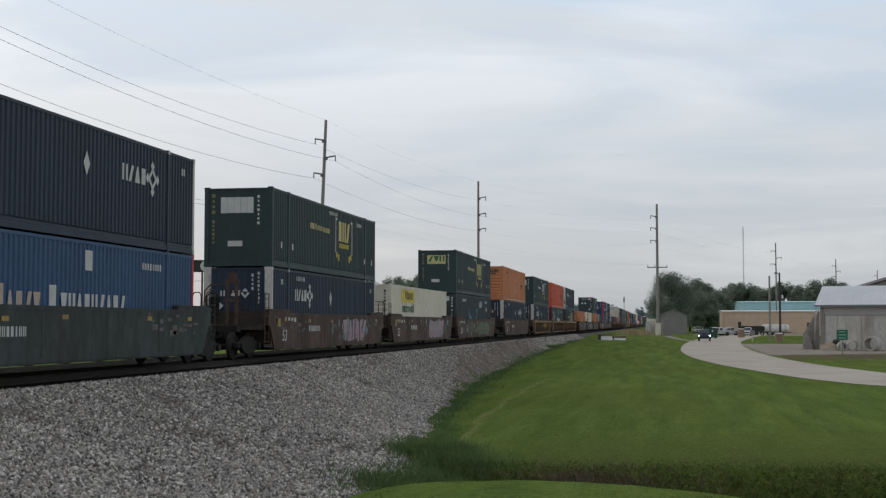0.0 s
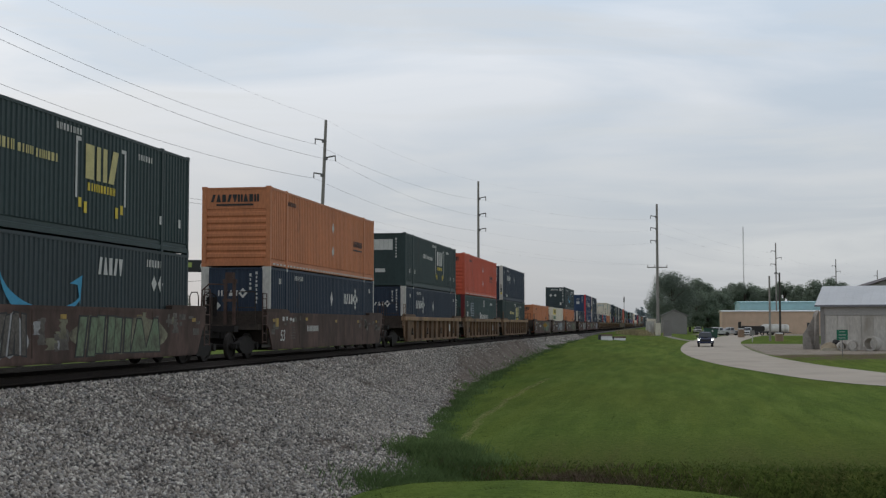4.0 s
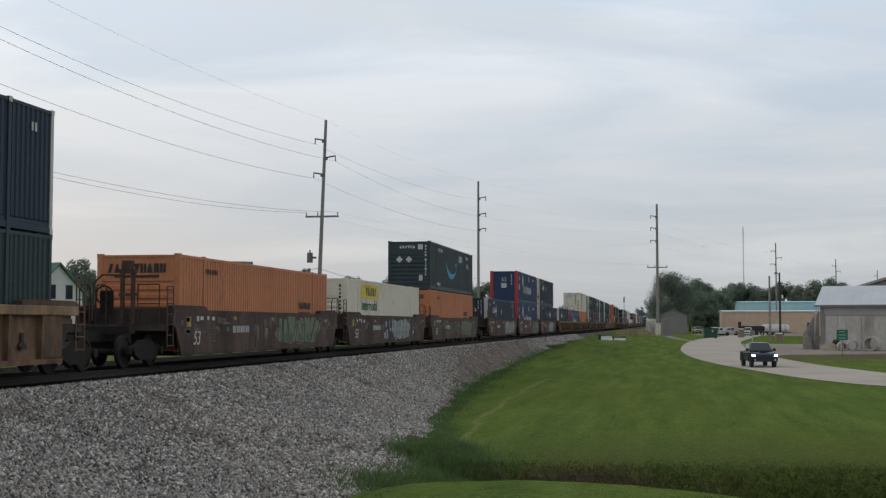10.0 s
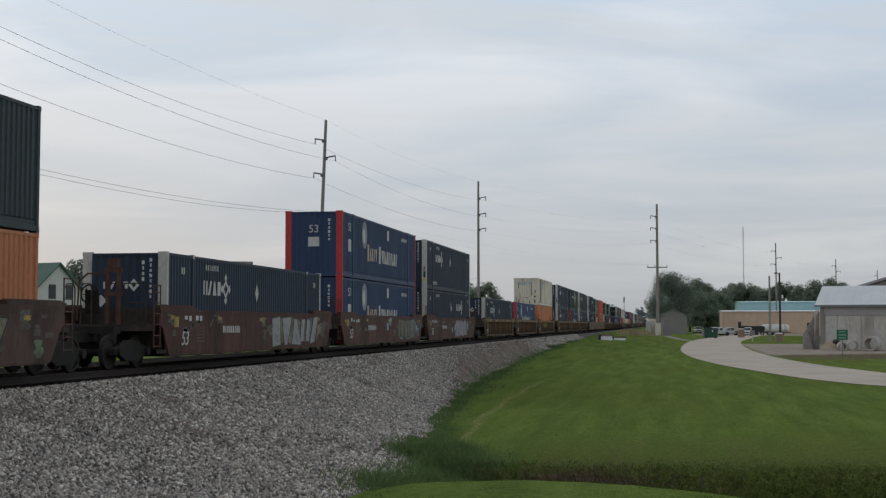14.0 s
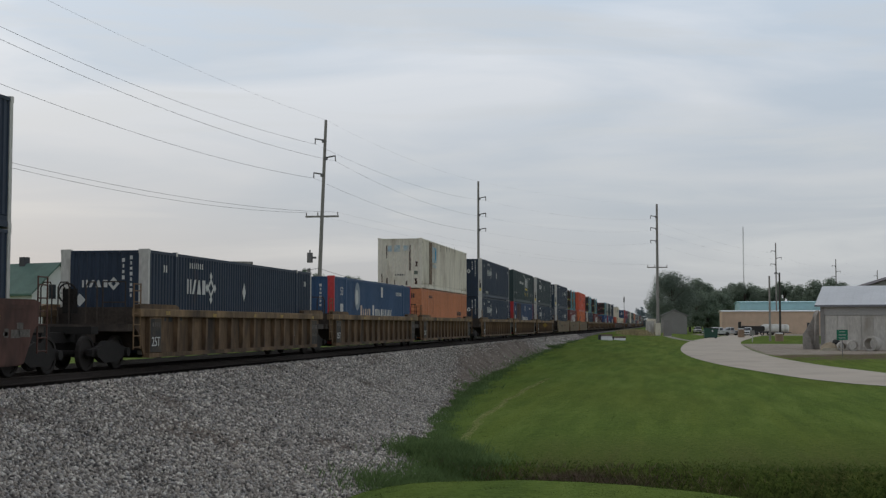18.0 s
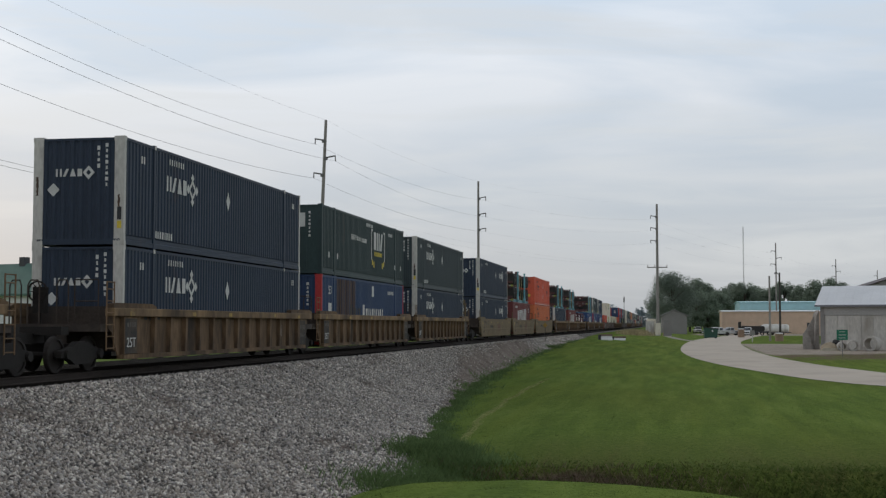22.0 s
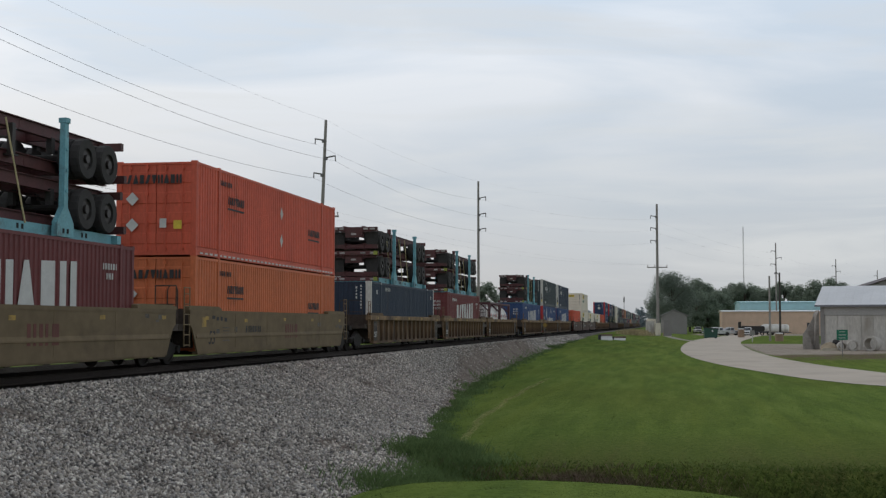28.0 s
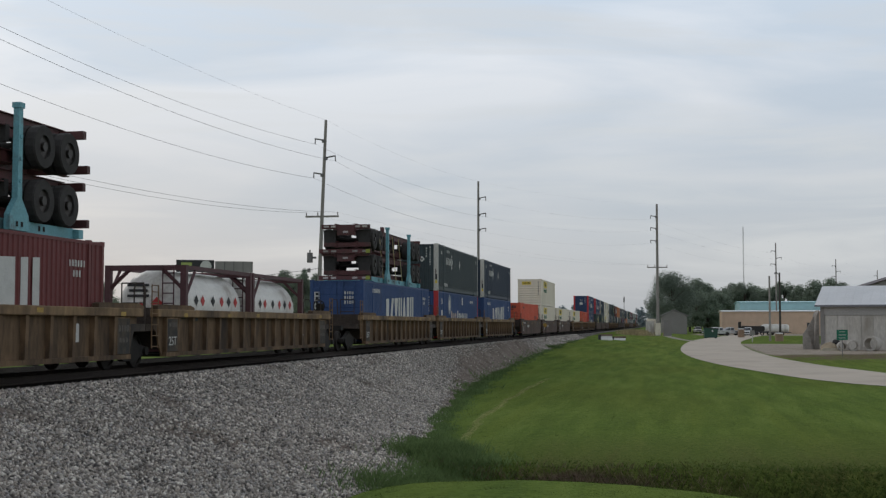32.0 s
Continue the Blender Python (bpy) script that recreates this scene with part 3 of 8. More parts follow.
def build_grass():
    rng = np.random.default_rng(12)
    lawn = mat("grass_blade", (0.082, 0.12, 0.03), rough=0.7, var=0.15, scale=0.5, fine=6, bump=0, island=True, spec=0.2, spread=0.25, leafy=0.4)
    weed = mat("weed_blade", (0.15, 0.225, 0.088), rough=0.7, var=0.2, scale=0.5, fine=6, bump=0, island=True, spec=0.2, spread=0.25, leafy=0.6)
    mixed = mat("ditch_blade", (0.1, 0.145, 0.036), rough=0.7, var=0.2, scale=0.35, fine=6, bump=0, island=True, spec=0.2, spread=0.2, leafy=0.45, dirt=(0.14, 0.115, 0.05), dirt_amt=0.25)
    dry = mat("dry_stalk", (0.19, 0.15, 0.085), rough=0.9, var=0.3, scale=0.5, fine=6, bump=0, island=True)
    n = 42000
    x = rng.uniform(-6.5, 6.5, n)
    y = rng.uniform(12.5, 17.5, n)
    k = x > -4.2
    blades("grass", x[k], y[k], rng.uniform(0.008, 0.02, k.sum()), rng.uniform(0.006, 0.012, k.sum()), lawn, rng, "short mown green lawn grass on the near bank", "grass", 1.3)
    n = 36000
    y = 28.6 + 34 * rng.random(n) ** 1.7
    x = toe_at(y) + 0.3 + (14 + y * 0.1) * rng.random(n)
    blades("lawn_grass", x, y, rng.uniform(0.01, 0.025, n), rng.uniform(0.012, 0.03, n), lawn, rng, "short mown green lawn grass of the field", "grass", 1.8)
    # rank growth along the foot of the bank
    n = 30000
    y = 20 + 62 * rng.random(n) ** 1.35
    x = toe_at(y) + 0.12 + np.abs(rng.normal(0.0, 0.42, n)) + 0.22 * np.sin(y * 0.9) * np.sin(y * 0.37)
    hi = np.clip(rng.gamma(3.0, 0.03, n), 0.03, 0.22) * np.exp(-np.clip(x - toe_at(y) - 0.5, 0, 2) * 1.6) * (0.6 + 0.5 * np.sin(y * 0.8) ** 2)
    blades("weeds", x, y, hi, rng.uniform(0.015, 0.035, n), weed, rng, "rank dark green weeds along the foot of the bank", "weeds", 0.5)
    n = 11000
    y = 58 + 100 * rng.random(n) ** 1.1
    swell = np.array([noise.noise(Vector((b * 0.22, 7.0, 1.0))) for b in y])
    x = toe_at(y) + rng.normal(0.25, 0.32, n) * (1 + swell) - bend_np(y)
    hi = np.clip(rng.gamma(3.0, 0.03, n), 0.03, 0.28) * np.clip(0.75 + 1.1 * swell, 0.15, 1.5)
    blades("far_weeds", x, y, hi, rng.uniform(0.03, 0.07, n), weed, rng, "uneven strip of weeds along the far gravel edge", "weeds", 0.6)
    # clumps of tall weeds
    cx, cy, ch = [], [], []
    for px, py, w, m, h in ((-5.55, 29.9, 0.42, 5200, 0.36), (-4.8, 28.6, 0.5, 2600, 0.24), (-4.6, 26.6, 0.6, 3600, 0.2), (-4.75, 24.0, 0.6, 5200, 0.27), (-4.1, 22.4, 0.6, 4200, 0.22), (-6.2, 32.2, 0.35, 1200, 0.22), (-9.0, 56, 0.35, 500, 0.25), (-11.5, 124, 0.3, 600, 0.45)):
        cx.append(rng.normal(px, w, m))
        cy.append(rng.normal(py, w * 1.3, m))
        ch.append(rng.uniform(0.35, 1.0, m) * h)
    cx, cy, ch = np.concatenate(cx), np.concatenate(cy), np.concatenate(ch)
    blades("tall_weeds", cx, cy, ch, rng.uniform(0.014, 0.03, len(cx)), weed, rng, "clumps of tall leafy weeds at the edge of the stone", "weeds", 0.6)
    # the ditch's far side
    n = 30000
    x = rng.uniform(-5.5, 14, n)
    back = rng.exponential(0.85, n) - 0.45
    y = 28.35 + 0.04 * x + back
    bare = (np.abs(x + 1.9) < 1.2) & (rng.random(n) < 0.5)
    x, y, back = x[~bare], y[~bare], back[~bare]
    blades("ditch_grass", x, y, np.clip(rng.gamma(3.0, 0.022, len(x)), 0.015, 0.16) * np.exp(-np.clip(back, 0, 9) * 0.55), rng.uniform(0.012, 0.03, len(x)), mixed, rng, "long unmown grass hanging over the ditch", "grass", 0.9)
    n = 2200
    x = rng.normal(-1.9, 1.4, n)
    y = 28.3 + 0.04 * x + rng.normal(0, 0.2, n)
    blades("dry_stalks", x, y, rng.uniform(0.05, 0.22, n), rng.uniform(0.01, 0.02, n), dry, rng, "dry brown stalks and roots on the ditch side", "grass", 0.7)


    # a line of dry clippings left by the mower
    n = 9000
    y = 30 + 42 * rng.random(n) ** 1.2
    x = toe_at(y) + 1.3 + 0.065 * (y - 36) + rng.normal(0, 0.07, n) + 0.06 * np.sin(y * 0.7)
    blades("clippings", x, y, rng.uniform(0.01, 0.03, n), rng.uniform(0.015, 0.035, n), mat("clipping", (0.46, 0.46, 0.2), rough=0.9, var=0.2, scale=0.5, fine=6, bump=0, island=True, spread=0.25, leafy=0.4), rng, "thin line of pale dry grass clippings", "grass", 1.8)
    # tall dry growth between the track and the cabinets
    n = 2600
    x = rng.normal(-6.4, 1.1, n)
    y = rng.normal(220.0, 4.0, n)
    blades("dry_weeds", x, y, rng.uniform(0.3, 1.1, n), rng.uniform(0.06, 0.14, n), mat("straw", (0.42, 0.35, 0.21), rough=0.9, var=0.2, scale=0.5, fine=6, bump=0, island=True, spread=0.3, leafy=0.4), rng, "tall tan dry weeds beside the trackside cabinets", "weeds", 0.4)


build_grass()


# ---------------------------------------------------------------- train: paints
NAVY = paint("navy_paint", (0.027, 0.041, 0.068))
GREEN = paint("dark_green_paint", (0.034, 0.056, 0.057))
ORANGE = paint("orange_paint", (0.55, 0.212, 0.1))
RED = paint("red_orange_paint", (0.6, 0.112, 0.062))
BLUE = paint("blue_paint", (0.045, 0.095, 0.19))
ROYAL = paint("royal_blue_paint", (0.036, 0.074, 0.19))
DKBLUE = paint("deep_blue_paint", (0.032, 0.06, 0.13))
TEALGREEN = paint("faded_green_paint", (0.047, 0.08, 0.08))
CREAM = mat("cream_white_paint", (0.75, 0.69, 0.58), rough=0.6, var=0.07, scale=0.9, fine=14, bump=0.05, dirt=(0.42, 0.34, 0.25), dirt_amt=0.1, spec=0.3, stretch=(1, 1, 0.35))
WHITE = mat("weathered_white_paint", (0.76, 0.7, 0.59), rough=0.6, var=0.12, scale=0.9, fine=14, bump=0.05, dirt=(0.36, 0.29, 0.21), dirt_amt=0.3, spec=0.3, stretch=(1, 1, 0.35))
SLATE = paint("dark_slate_paint", (0.042, 0.058, 0.064))
MAROON = paint("maroon_paint", (0.17, 0.046, 0.046))
POST_W = paint("post_white", (0.58, 0.56, 0.52), rust=0.3)
POST_R = paint("post_red", (0.5, 0.05, 0.05))
POST_M = paint("post_maroon", (0.17, 0.025, 0.03))
ORANGE2 = paint("deep_orange_paint", (0.6, 0.165, 0.066))
MARK_W = mat("marking_white", (0.58, 0.58, 0.56), rough=0.7, var=0.12, scale=3, fine=25, bump=0)
MARK_Y = mat("marking_yellow", (0.72, 0.55, 0.06), rough=0.7, var=0.15, scale=3, fine=25, bump=0)
MARK_P = mat("marking_pale_yellow", (0.60, 0.53, 0.24), rough=0.7, var=0.15, scale=3, fine=25, bump=0)
PALE_TAN = mat("marking_pale_tan", (0.5, 0.4, 0.33), rough=0.7, var=0.25, scale=3, fine=25, bump=0)
FADED_Y = mat("marking_faded_yellow", (0.2, 0.19, 0.1), rough=0.7, var=0.3, scale=3, fine=25, bump=0)
MARK_D = mat("marking_dark", (0.03, 0.03, 0.032), rough=0.7, var=0.15, scale=3, fine=25, bump=0)
MARK_B = mat("marking_sky_blue", (0.06, 0.34, 0.55), rough=0.7, var=0.12, scale=3, fine=25, bump=0)
MARK_G = mat("marking_green", (0.02, 0.13, 0.07), rough=0.7, var=0.12, scale=3, fine=25, bump=0)
RUSTY = mat("rust_patch", (0.095, 0.058, 0.042), rough=0.9, var=0.4, scale=5, fine=30, bump=0.2)
def car_paint(name, col, amt=0.45, each=0.12):
    """Grimy well-car paint: broad dull patches, run-down streaks and rust."""
    return mat(name, col, rough=0.75, var=0.34, scale=0.8, fine=5, bump=0.06, dirt=(0.04, 0.03, 0.025), dirt_amt=amt, spec=0.25, stretch=(1, 1, 0.45), each=each)


CAR_BROWN = car_paint("car_brown_paint", (0.108, 0.068, 0.057))
CAR_RED = car_paint("car_red_brown_paint", (0.112, 0.056, 0.045), 0.35)
CAR_TEAL = car_paint("car_grey_green_paint", (0.048, 0.058, 0.056), 0.3)
CAR_TAN = car_paint("car_tan_paint", (0.175, 0.107, 0.065), 0.35, 0.12)
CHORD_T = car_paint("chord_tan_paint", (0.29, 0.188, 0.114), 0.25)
END_D = mat("grimy_end_steel", (0.062, 0.046, 0.036), rough=0.85, var=0.35, scale=1.5, fine=14, bump=0.1, dirt=(0.025, 0.02, 0.018), dirt_amt=0.5, each=0.15)
CAR_OCHRE = car_paint("car_ochre_paint", (0.212, 0.134, 0.075), 0.45, 0.2)
# grime over a base set darker than the ribs, as shade in the recesses
PLATE_G = mat("grimy_shaded_plate", (0.172, 0.111, 0.065), rough=0.85, var=0.4, scale=1.1, fine=9, bump=0.1, dirt=(0.045, 0.033, 0.026), dirt_amt=0.55, spec=0.3, stretch=(1, 1, 0.3), each=0.1)
PATCHED = mat("rusted_panel", (0.42, 0.32, 0.215), rough=0.9, var=0.35, scale=4.5, fine=9, bump=0.2, dirt=(0.075, 0.04, 0.028), dirt_amt=0.85, stretch=(1, 1.4, 0.7))
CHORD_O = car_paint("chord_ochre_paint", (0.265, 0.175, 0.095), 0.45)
CAR_YEL = mat("car_yellow_tan_paint", (0.175, 0.13, 0.076), rough=0.75, var=0.16, scale=0.6, fine=5, bump=0.05, dirt=(0.06, 0.046, 0.034), dirt_amt=0.12, spec=0.25, stretch=(1, 0.6, 0.8), each=0.12)
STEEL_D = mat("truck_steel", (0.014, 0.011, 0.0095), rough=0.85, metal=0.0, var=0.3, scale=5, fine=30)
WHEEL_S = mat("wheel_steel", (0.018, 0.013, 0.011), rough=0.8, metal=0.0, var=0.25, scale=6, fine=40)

CACHE = {}
W2 = 1.295


def cached(key, make):
    if key not in CACHE:
        CACHE[key] = make()
    return CACHE[key]


def waves(a, b, pitch, depth):
    """Points (along, inset) of a trapezoid corrugation from a to b."""
    n = max(1, round((b - a) / pitch))
    p = (b - a) / n
    out = []
    for i in range(n):
        s = a + i * p
        out += [(s, 0), (s + 0.36 * p, 0), (s + 0.5 * p, depth), (s + 0.86 * p, depth)]
    return out + [(b, 0)]


def wall_mesh(name, spans, z0, z1, x_out, material, pitch=0.225, depth=0.032):
    """A corrugated wall with its outer face at x_out, and a plain back 6 cm behind it."""
    bm = bmesh.new()
    for a, b in spans:
        pts = waves(a, b, pitch, depth)
        lo = [bm.verts.new((x_out - d, s, z0)) for s, d in pts]
        hi = [bm.verts.new((x_out - d, s, z1)) for s, d in pts]
        bl = [bm.verts.new((x_out - 0.06, s, z)) for s, z in ((a, z0), (b, z0), (b, z1), (a, z1))]
        for i in range(len(pts) - 1):
            bm.faces.new((lo[i], lo[i + 1], hi[i + 1], hi[i]))
        bm.faces.new(bl[::-1])
        bm.faces.new((lo[0], hi[0], bl[3], bl[0]))
        bm.faces.new((lo[-1], bl[1], bl[2], hi[-1]))
    me = bpy.data.meshes.new(name)
    bm.to_mesh(me)
    bm.free()
    me.materials.append(material)
    return me


TURN = pose(0, 0, 0, 0, 0, 180)


def side_m(y, z, x=1.2975):
    """Placing lettering on the track-side wall."""
    return Matrix(((0, 0, 1, x), (1, 0, 0, y), (0, 1, 0, z), (0, 0, 0, 1)))


def end_m(x, z, y):
    """Placing lettering on the near end wall."""
    return Matrix(((1, 0, 0, x), (0, 0, -1, y), (0, 1, 0, z), (0, 0, 0, 1)))


def flat(polys, material, name="marking", weld=False):
    """Thin painted shapes in one plane: polygons of (u, v)."""
    bm = bmesh.new()
    for p in polys:
        prism(bm, p, "z", 0.0, 0.003)
    if weld:
        bmesh.ops.remove_doubles(bm, verts=bm.verts, dist=0.0005)
    return to_mesh(name, bm, material)


def rect(u, v, w, h):
    return [(u - w / 2, v - h / 2), (u + w / 2, v - h / 2), (u + w / 2, v + h / 2), (u - w / 2, v + h / 2)]


def diamond(u, v, w, h):
    return [(u - w / 2, v), (u, v - h / 2), (u + w / 2, v), (u, v + h / 2)]


def glyph(kind, w, h, k):
    """One plain solid shape of a word mark, centred, about k thick where it is barred."""
    a, b = w / 2, h / 2
    if kind == "pair":
        return [rect(-a + k * 0.6, 0, k * 1.2, h), rect(a - k * 0.6, 0, k * 1.2, h)]
    if kind == "wedge":
        return [[(-a, -b), (a, -b), (k * 0.4, b), (-k * 0.4, b)]]
    if kind == "slash":
        return [[(-a, -b), (-a + 1.7 * k, -b), (a, b), (a - 1.7 * k, b)]]
    if kind == "fall":
        return [[(-k * 0.4, -b), (k * 0.4, -b), (a, b), (-a, b)]]
    return [rect(0, 0, w * 0.78, h)]


SHAPES = ("pair", "slash", "wedge", "block", "slash", "fall", "pair", "wedge", "block")


def letters(n, h, w, gap, stroke, start=0, lean=0.0):
    """n plain solid shapes in a row, centred: stand-ins for a word mark."""
    out = []
    total = n * w + (n - 1) * gap
    for i in range(n):
        u = -total / 2 + w / 2 + i * (w + gap)
        out += [[(x + u + lean * y, y) for x, y in p] for p in glyph(SHAPES[(start + i) % 9], w, h, stroke)]
    return out


def bars(n, h, w, gap):
    """n small upright blocks in a row, centred, some of them split."""
    total = n * w + (n - 1) * gap
    out = []
    for i in range(n):
        u, k = -total / 2 + w / 2 + i * (w + gap), (i * 7 + n) % 5
        if k in (0, 3):
            out += [rect(u - w * 0.3, 0, w * 0.4, h), rect(u + w * 0.34, 0, w * 0.32, h)]
        else:
            out += [rect(u, 0, w * (0.45, 0.5, 0.8, 0.0, 0.9)[k], h)]
    return out


def column(n, w, h, pitch, top=0.7):
    """n small character-sized blocks one below the other."""
    out = []
    for i in range(n):
        out.append(rect(0, top - pitch * i, w * (1.0, 0.6, 0.85)[i % 3], h * (1.0, 0.9, 0.75)[i % 3]))
    return out


def ring_poly(u, v, r0, r1, n=16, sy=1.0):
    out = []
    for i in range(n):
        a, b = 2 * math.pi * i / n, 2 * math.pi * (i + 1) / n
        out.append([(u + r * math.cos(t), v + sy * r * math.sin(t)) for r, t in ((r0, a), (r1, a), (r1, b), (r0, b))])
    return out


def shift(polys, du, dv):
    return [[(a + du, b + dv) for a, b in p] for p in polys]


def container(label, body, length=16.15, end="vert", posts=None, rear_posts=None, high=2.9, frame_mat=None, name="shipping_container"):
    """An intermodal container, its floor at z = 0 and its near end at -length / 2."""
    root = thing(name, label, "container", group="containers on the train")
    h2 = length / 2
    fm = frame_mat or body
    mids = [-6.05, 6.05] if length > 13 else []
    edges = [-h2 + 0.16] + [e for m in mids for e in (m - 0.12, m + 0.12)] + [h2 - 0.16]
    spans = list(zip(edges[0::2], edges[1::2]))
    key = (round(length, 2), round(high, 2))
    side = cached(("side", key, body.name), lambda: wall_mesh("side_wall", spans, 0.3, high - 0.1, W2 - 0.008, body))
    part_of("side_wall", side, root)
    part_of("side_wall", side, root, TURN)

    def roof():
        bm = bmesh.new()
        pts = waves(-h2 + 0.12, h2 - 0.12, 0.6, 0.03)
        a = [bm.verts.new((-W2 + 0.03, s, high - 0.04 - d)) for s, d in pts]
        b = [bm.verts.new((W2 - 0.03, s, high - 0.04 - d)) for s, d in pts]
        for i in range(len(pts) - 1):
            bm.faces.new((a[i], b[i], b[i + 1], a[i + 1]))
        for s in (-1, 1):
            box(bm, s * W2 - 0.055 * (s > 0), s * W2 + 0.055 * (s < 0), -h2 + 0.1, h2 - 0.1, high - 0.1, high - 0.022)
        return to_mesh("roof", bm, fm)

    def base():
        bm = bmesh.new()
        box(bm, -W2 + 0.09, W2 - 0.09, -h2 + 0.1, h2 - 0.1, 0.05, 0.16)
        for s in (-1, 1):
            prism(bm, [(s * (W2 - 0.08), 0.03), (s * (W2 - 0.004), 0.03), (s * (W2 - 0.004), 0.15), (s * (W2 - 0.03), 0.17), (s * (W2 - 0.03), 0.27), (s * (W2 - 0.004), 0.3), (s * (W2 - 0.08), 0.3)], "y", -h2 + 0.1, h2 - 0.1)
        for s in (-1, 1):
            box(bm, -W2 + 0.1, W2 - 0.1, s * (h2 - 0.05) - 0.05, s * (h2 - 0.05) + 0.05, 0.03, 0.18)
        return to_mesh("base_frame", bm, fm)

    part_of("roof", cached(("roof", key, fm.name), roof), root)
    part_of("base_frame", cached(("base", key, fm.name), base), root)

    def post(deep, wide):
        bm = bmesh.new()
        box(bm, -deep, 0.0, -wide / 2, wide / 2, 0, high)
        bmesh.ops.bevel(bm, geom=bm.edges[:], offset=0.008, segments=1, affect="EDGES")
        for z in (0.0, high - 0.12):
            box(bm, -deep - 0.01, 0.006, -wide / 2 - 0.005, wide / 2 + 0.005, z - (0.004 if z == 0 else -0.008), z + 0.128)
        return bm

    pm, rm = posts or fm, rear_posts or posts or fm
    for y, m, deep in ((-h2 + 0.065, pm, 0.28 if posts else 0.17), (h2 - 0.065, rm, 0.28 if posts else 0.17), *((q, fm, 0.1) for q in mids)):
        me = cached(("post", key, m.name, deep), lambda: to_mesh("corner_post", post(deep, 0.13 if deep > 0.1 else 0.14), m))
        out = W2 + (0.006 if deep == 0.1 else 0.0)
        part_of("corner_post", me, root, pose(out, y, 0))
        part_of("corner_post", me, root, pose(-out, y, 0, 0, 0, 180))

    def near_end():
        bm = bmesh.new()
        y0 = -h2 + 0.02
        inner = W2 - (0.28 if posts else 0.17)
        if end == "horiz":
            n = 7
            prof = [(y0 + 0.08, 0.17), (y0 + 0.04, 0.17)]
            for i in range(n):
                z = 0.3 + (high - 1.15) * i / n
                prof += [(y0 + 0.04, z), (y0, z + 0.05), (y0, z + 0.15), (y0 + 0.04, z + 0.2)]
            prof += [(y0 + 0.04, high - 0.81), (y0 + 0.008, high - 0.8), (y0 + 0.008, high - 0.1), (y0 + 0.08, high - 0.1)]
            prism(bm, prof, "x", -inner, inner)
        elif end == "flat":
            prof = [(-inner, y0 + 0.02)]
            for x in (-0.62, 0.0, 0.62):
                prof += [(x - 0.03, y0 + 0.02), (x - 0.02, y0 + 0.01), (x + 0.02, y0 + 0.01), (x + 0.03, y0 + 0.02)]
            prism(bm, prof + [(inner, y0 + 0.02), (inner, y0 + 0.08), (-inner, y0 + 0.08)], "z", 0.17, high - 0.1)
        elif end == "doors":
            n = 4
            prof = [(y0 + 0.08, 0.17), (y0 + 0.02, 0.17)]
            for i in range(n):
                z = 0.36 + i * 0.62
                prof += [(y0 + 0.02, z), (y0 + 0.004, z + 0.03), (y0 + 0.004, z + 0.33), (y0 + 0.02, z + 0.36)]
            prism(bm, prof + [(y0 + 0.02, high - 0.1), (y0 + 0.08, high - 0.1)], "x", 0.012, inner)
        else:
            pts = waves(-inner, inner, 0.26, 0.034)
            lo = [bm.verts.new((s, y0 + d, 0.17)) for s, d in pts]
            hi = [bm.verts.new((s, y0 + d, high - 0.1)) for s, d in pts]
            for i in range(len(pts) - 1):
                bm.faces.new((lo[i], lo[i + 1], hi[i + 1], hi[i]))
        return to_mesh("end_wall", bm, body)

    def header():
        bm = bmesh.new()
        box(bm, -W2 + 0.1, W2 - 0.1, -h2 + 0.005, -h2 + 0.08, high - 0.099, high - 0.03)
        return to_mesh("end_header", bm, body)

    ew = cached(("end", end, key, body.name, bool(posts)), near_end)
    if end == "doors":
        part_of("door", ew, root)
        part_of("door", ew, root, Matrix.Translation((-(W2 - 0.17) - 0.012, 0, 0)))
    else:
        part_of("end_wall", ew, root)
    part_of("end_header", cached(("header", key, body.name), header), root)

    def back_end():
        bm = bmesh.new()
        box(bm, -0.555, 0.555, h2 - 0.08, h2 - 0.03, 0.17, high - 0.1)
        return to_mesh("rear_door", bm, body)

    for s in (-1, 1):
        part_of("rear_door", cached(("back", key, body.name), back_end), root, pose(s * 0.565, 0, 0))
    if end == "doors":
        def lock_bar():
            bm = bmesh.new()
            rod(bm, (0, -h2 - 0.02, 0.12), (0, -h2 - 0.02, high - 0.08), 0.02, 6)
            for z in (0.2, 1.0, 1.9, high - 0.2):
                box(bm, -0.05, 0.05, -h2 - 0.03, -h2 + 0.03, z - 0.04, z + 0.04)
            return to_mesh("lock_bar", bm, body)
        for x in (-0.85, -0.3, 0.3, 0.85):
            part_of("lock_bar", cached(("bar", key, body.name), lock_bar), root, pose(x, 0, 0))
    return root


def mark(root, key, polys, material, m, label=""):
    me = cached(("mark", key, material.name), lambda: flat(polys(), material))
    ob = part_of("marking", me, root, m, label)
    if len(me.polygons) > 6:
        tagged(ob, kind="stuff")


def near(length, d):
    """The place along the wall d metres from the near end."""
    return -length / 2 + d


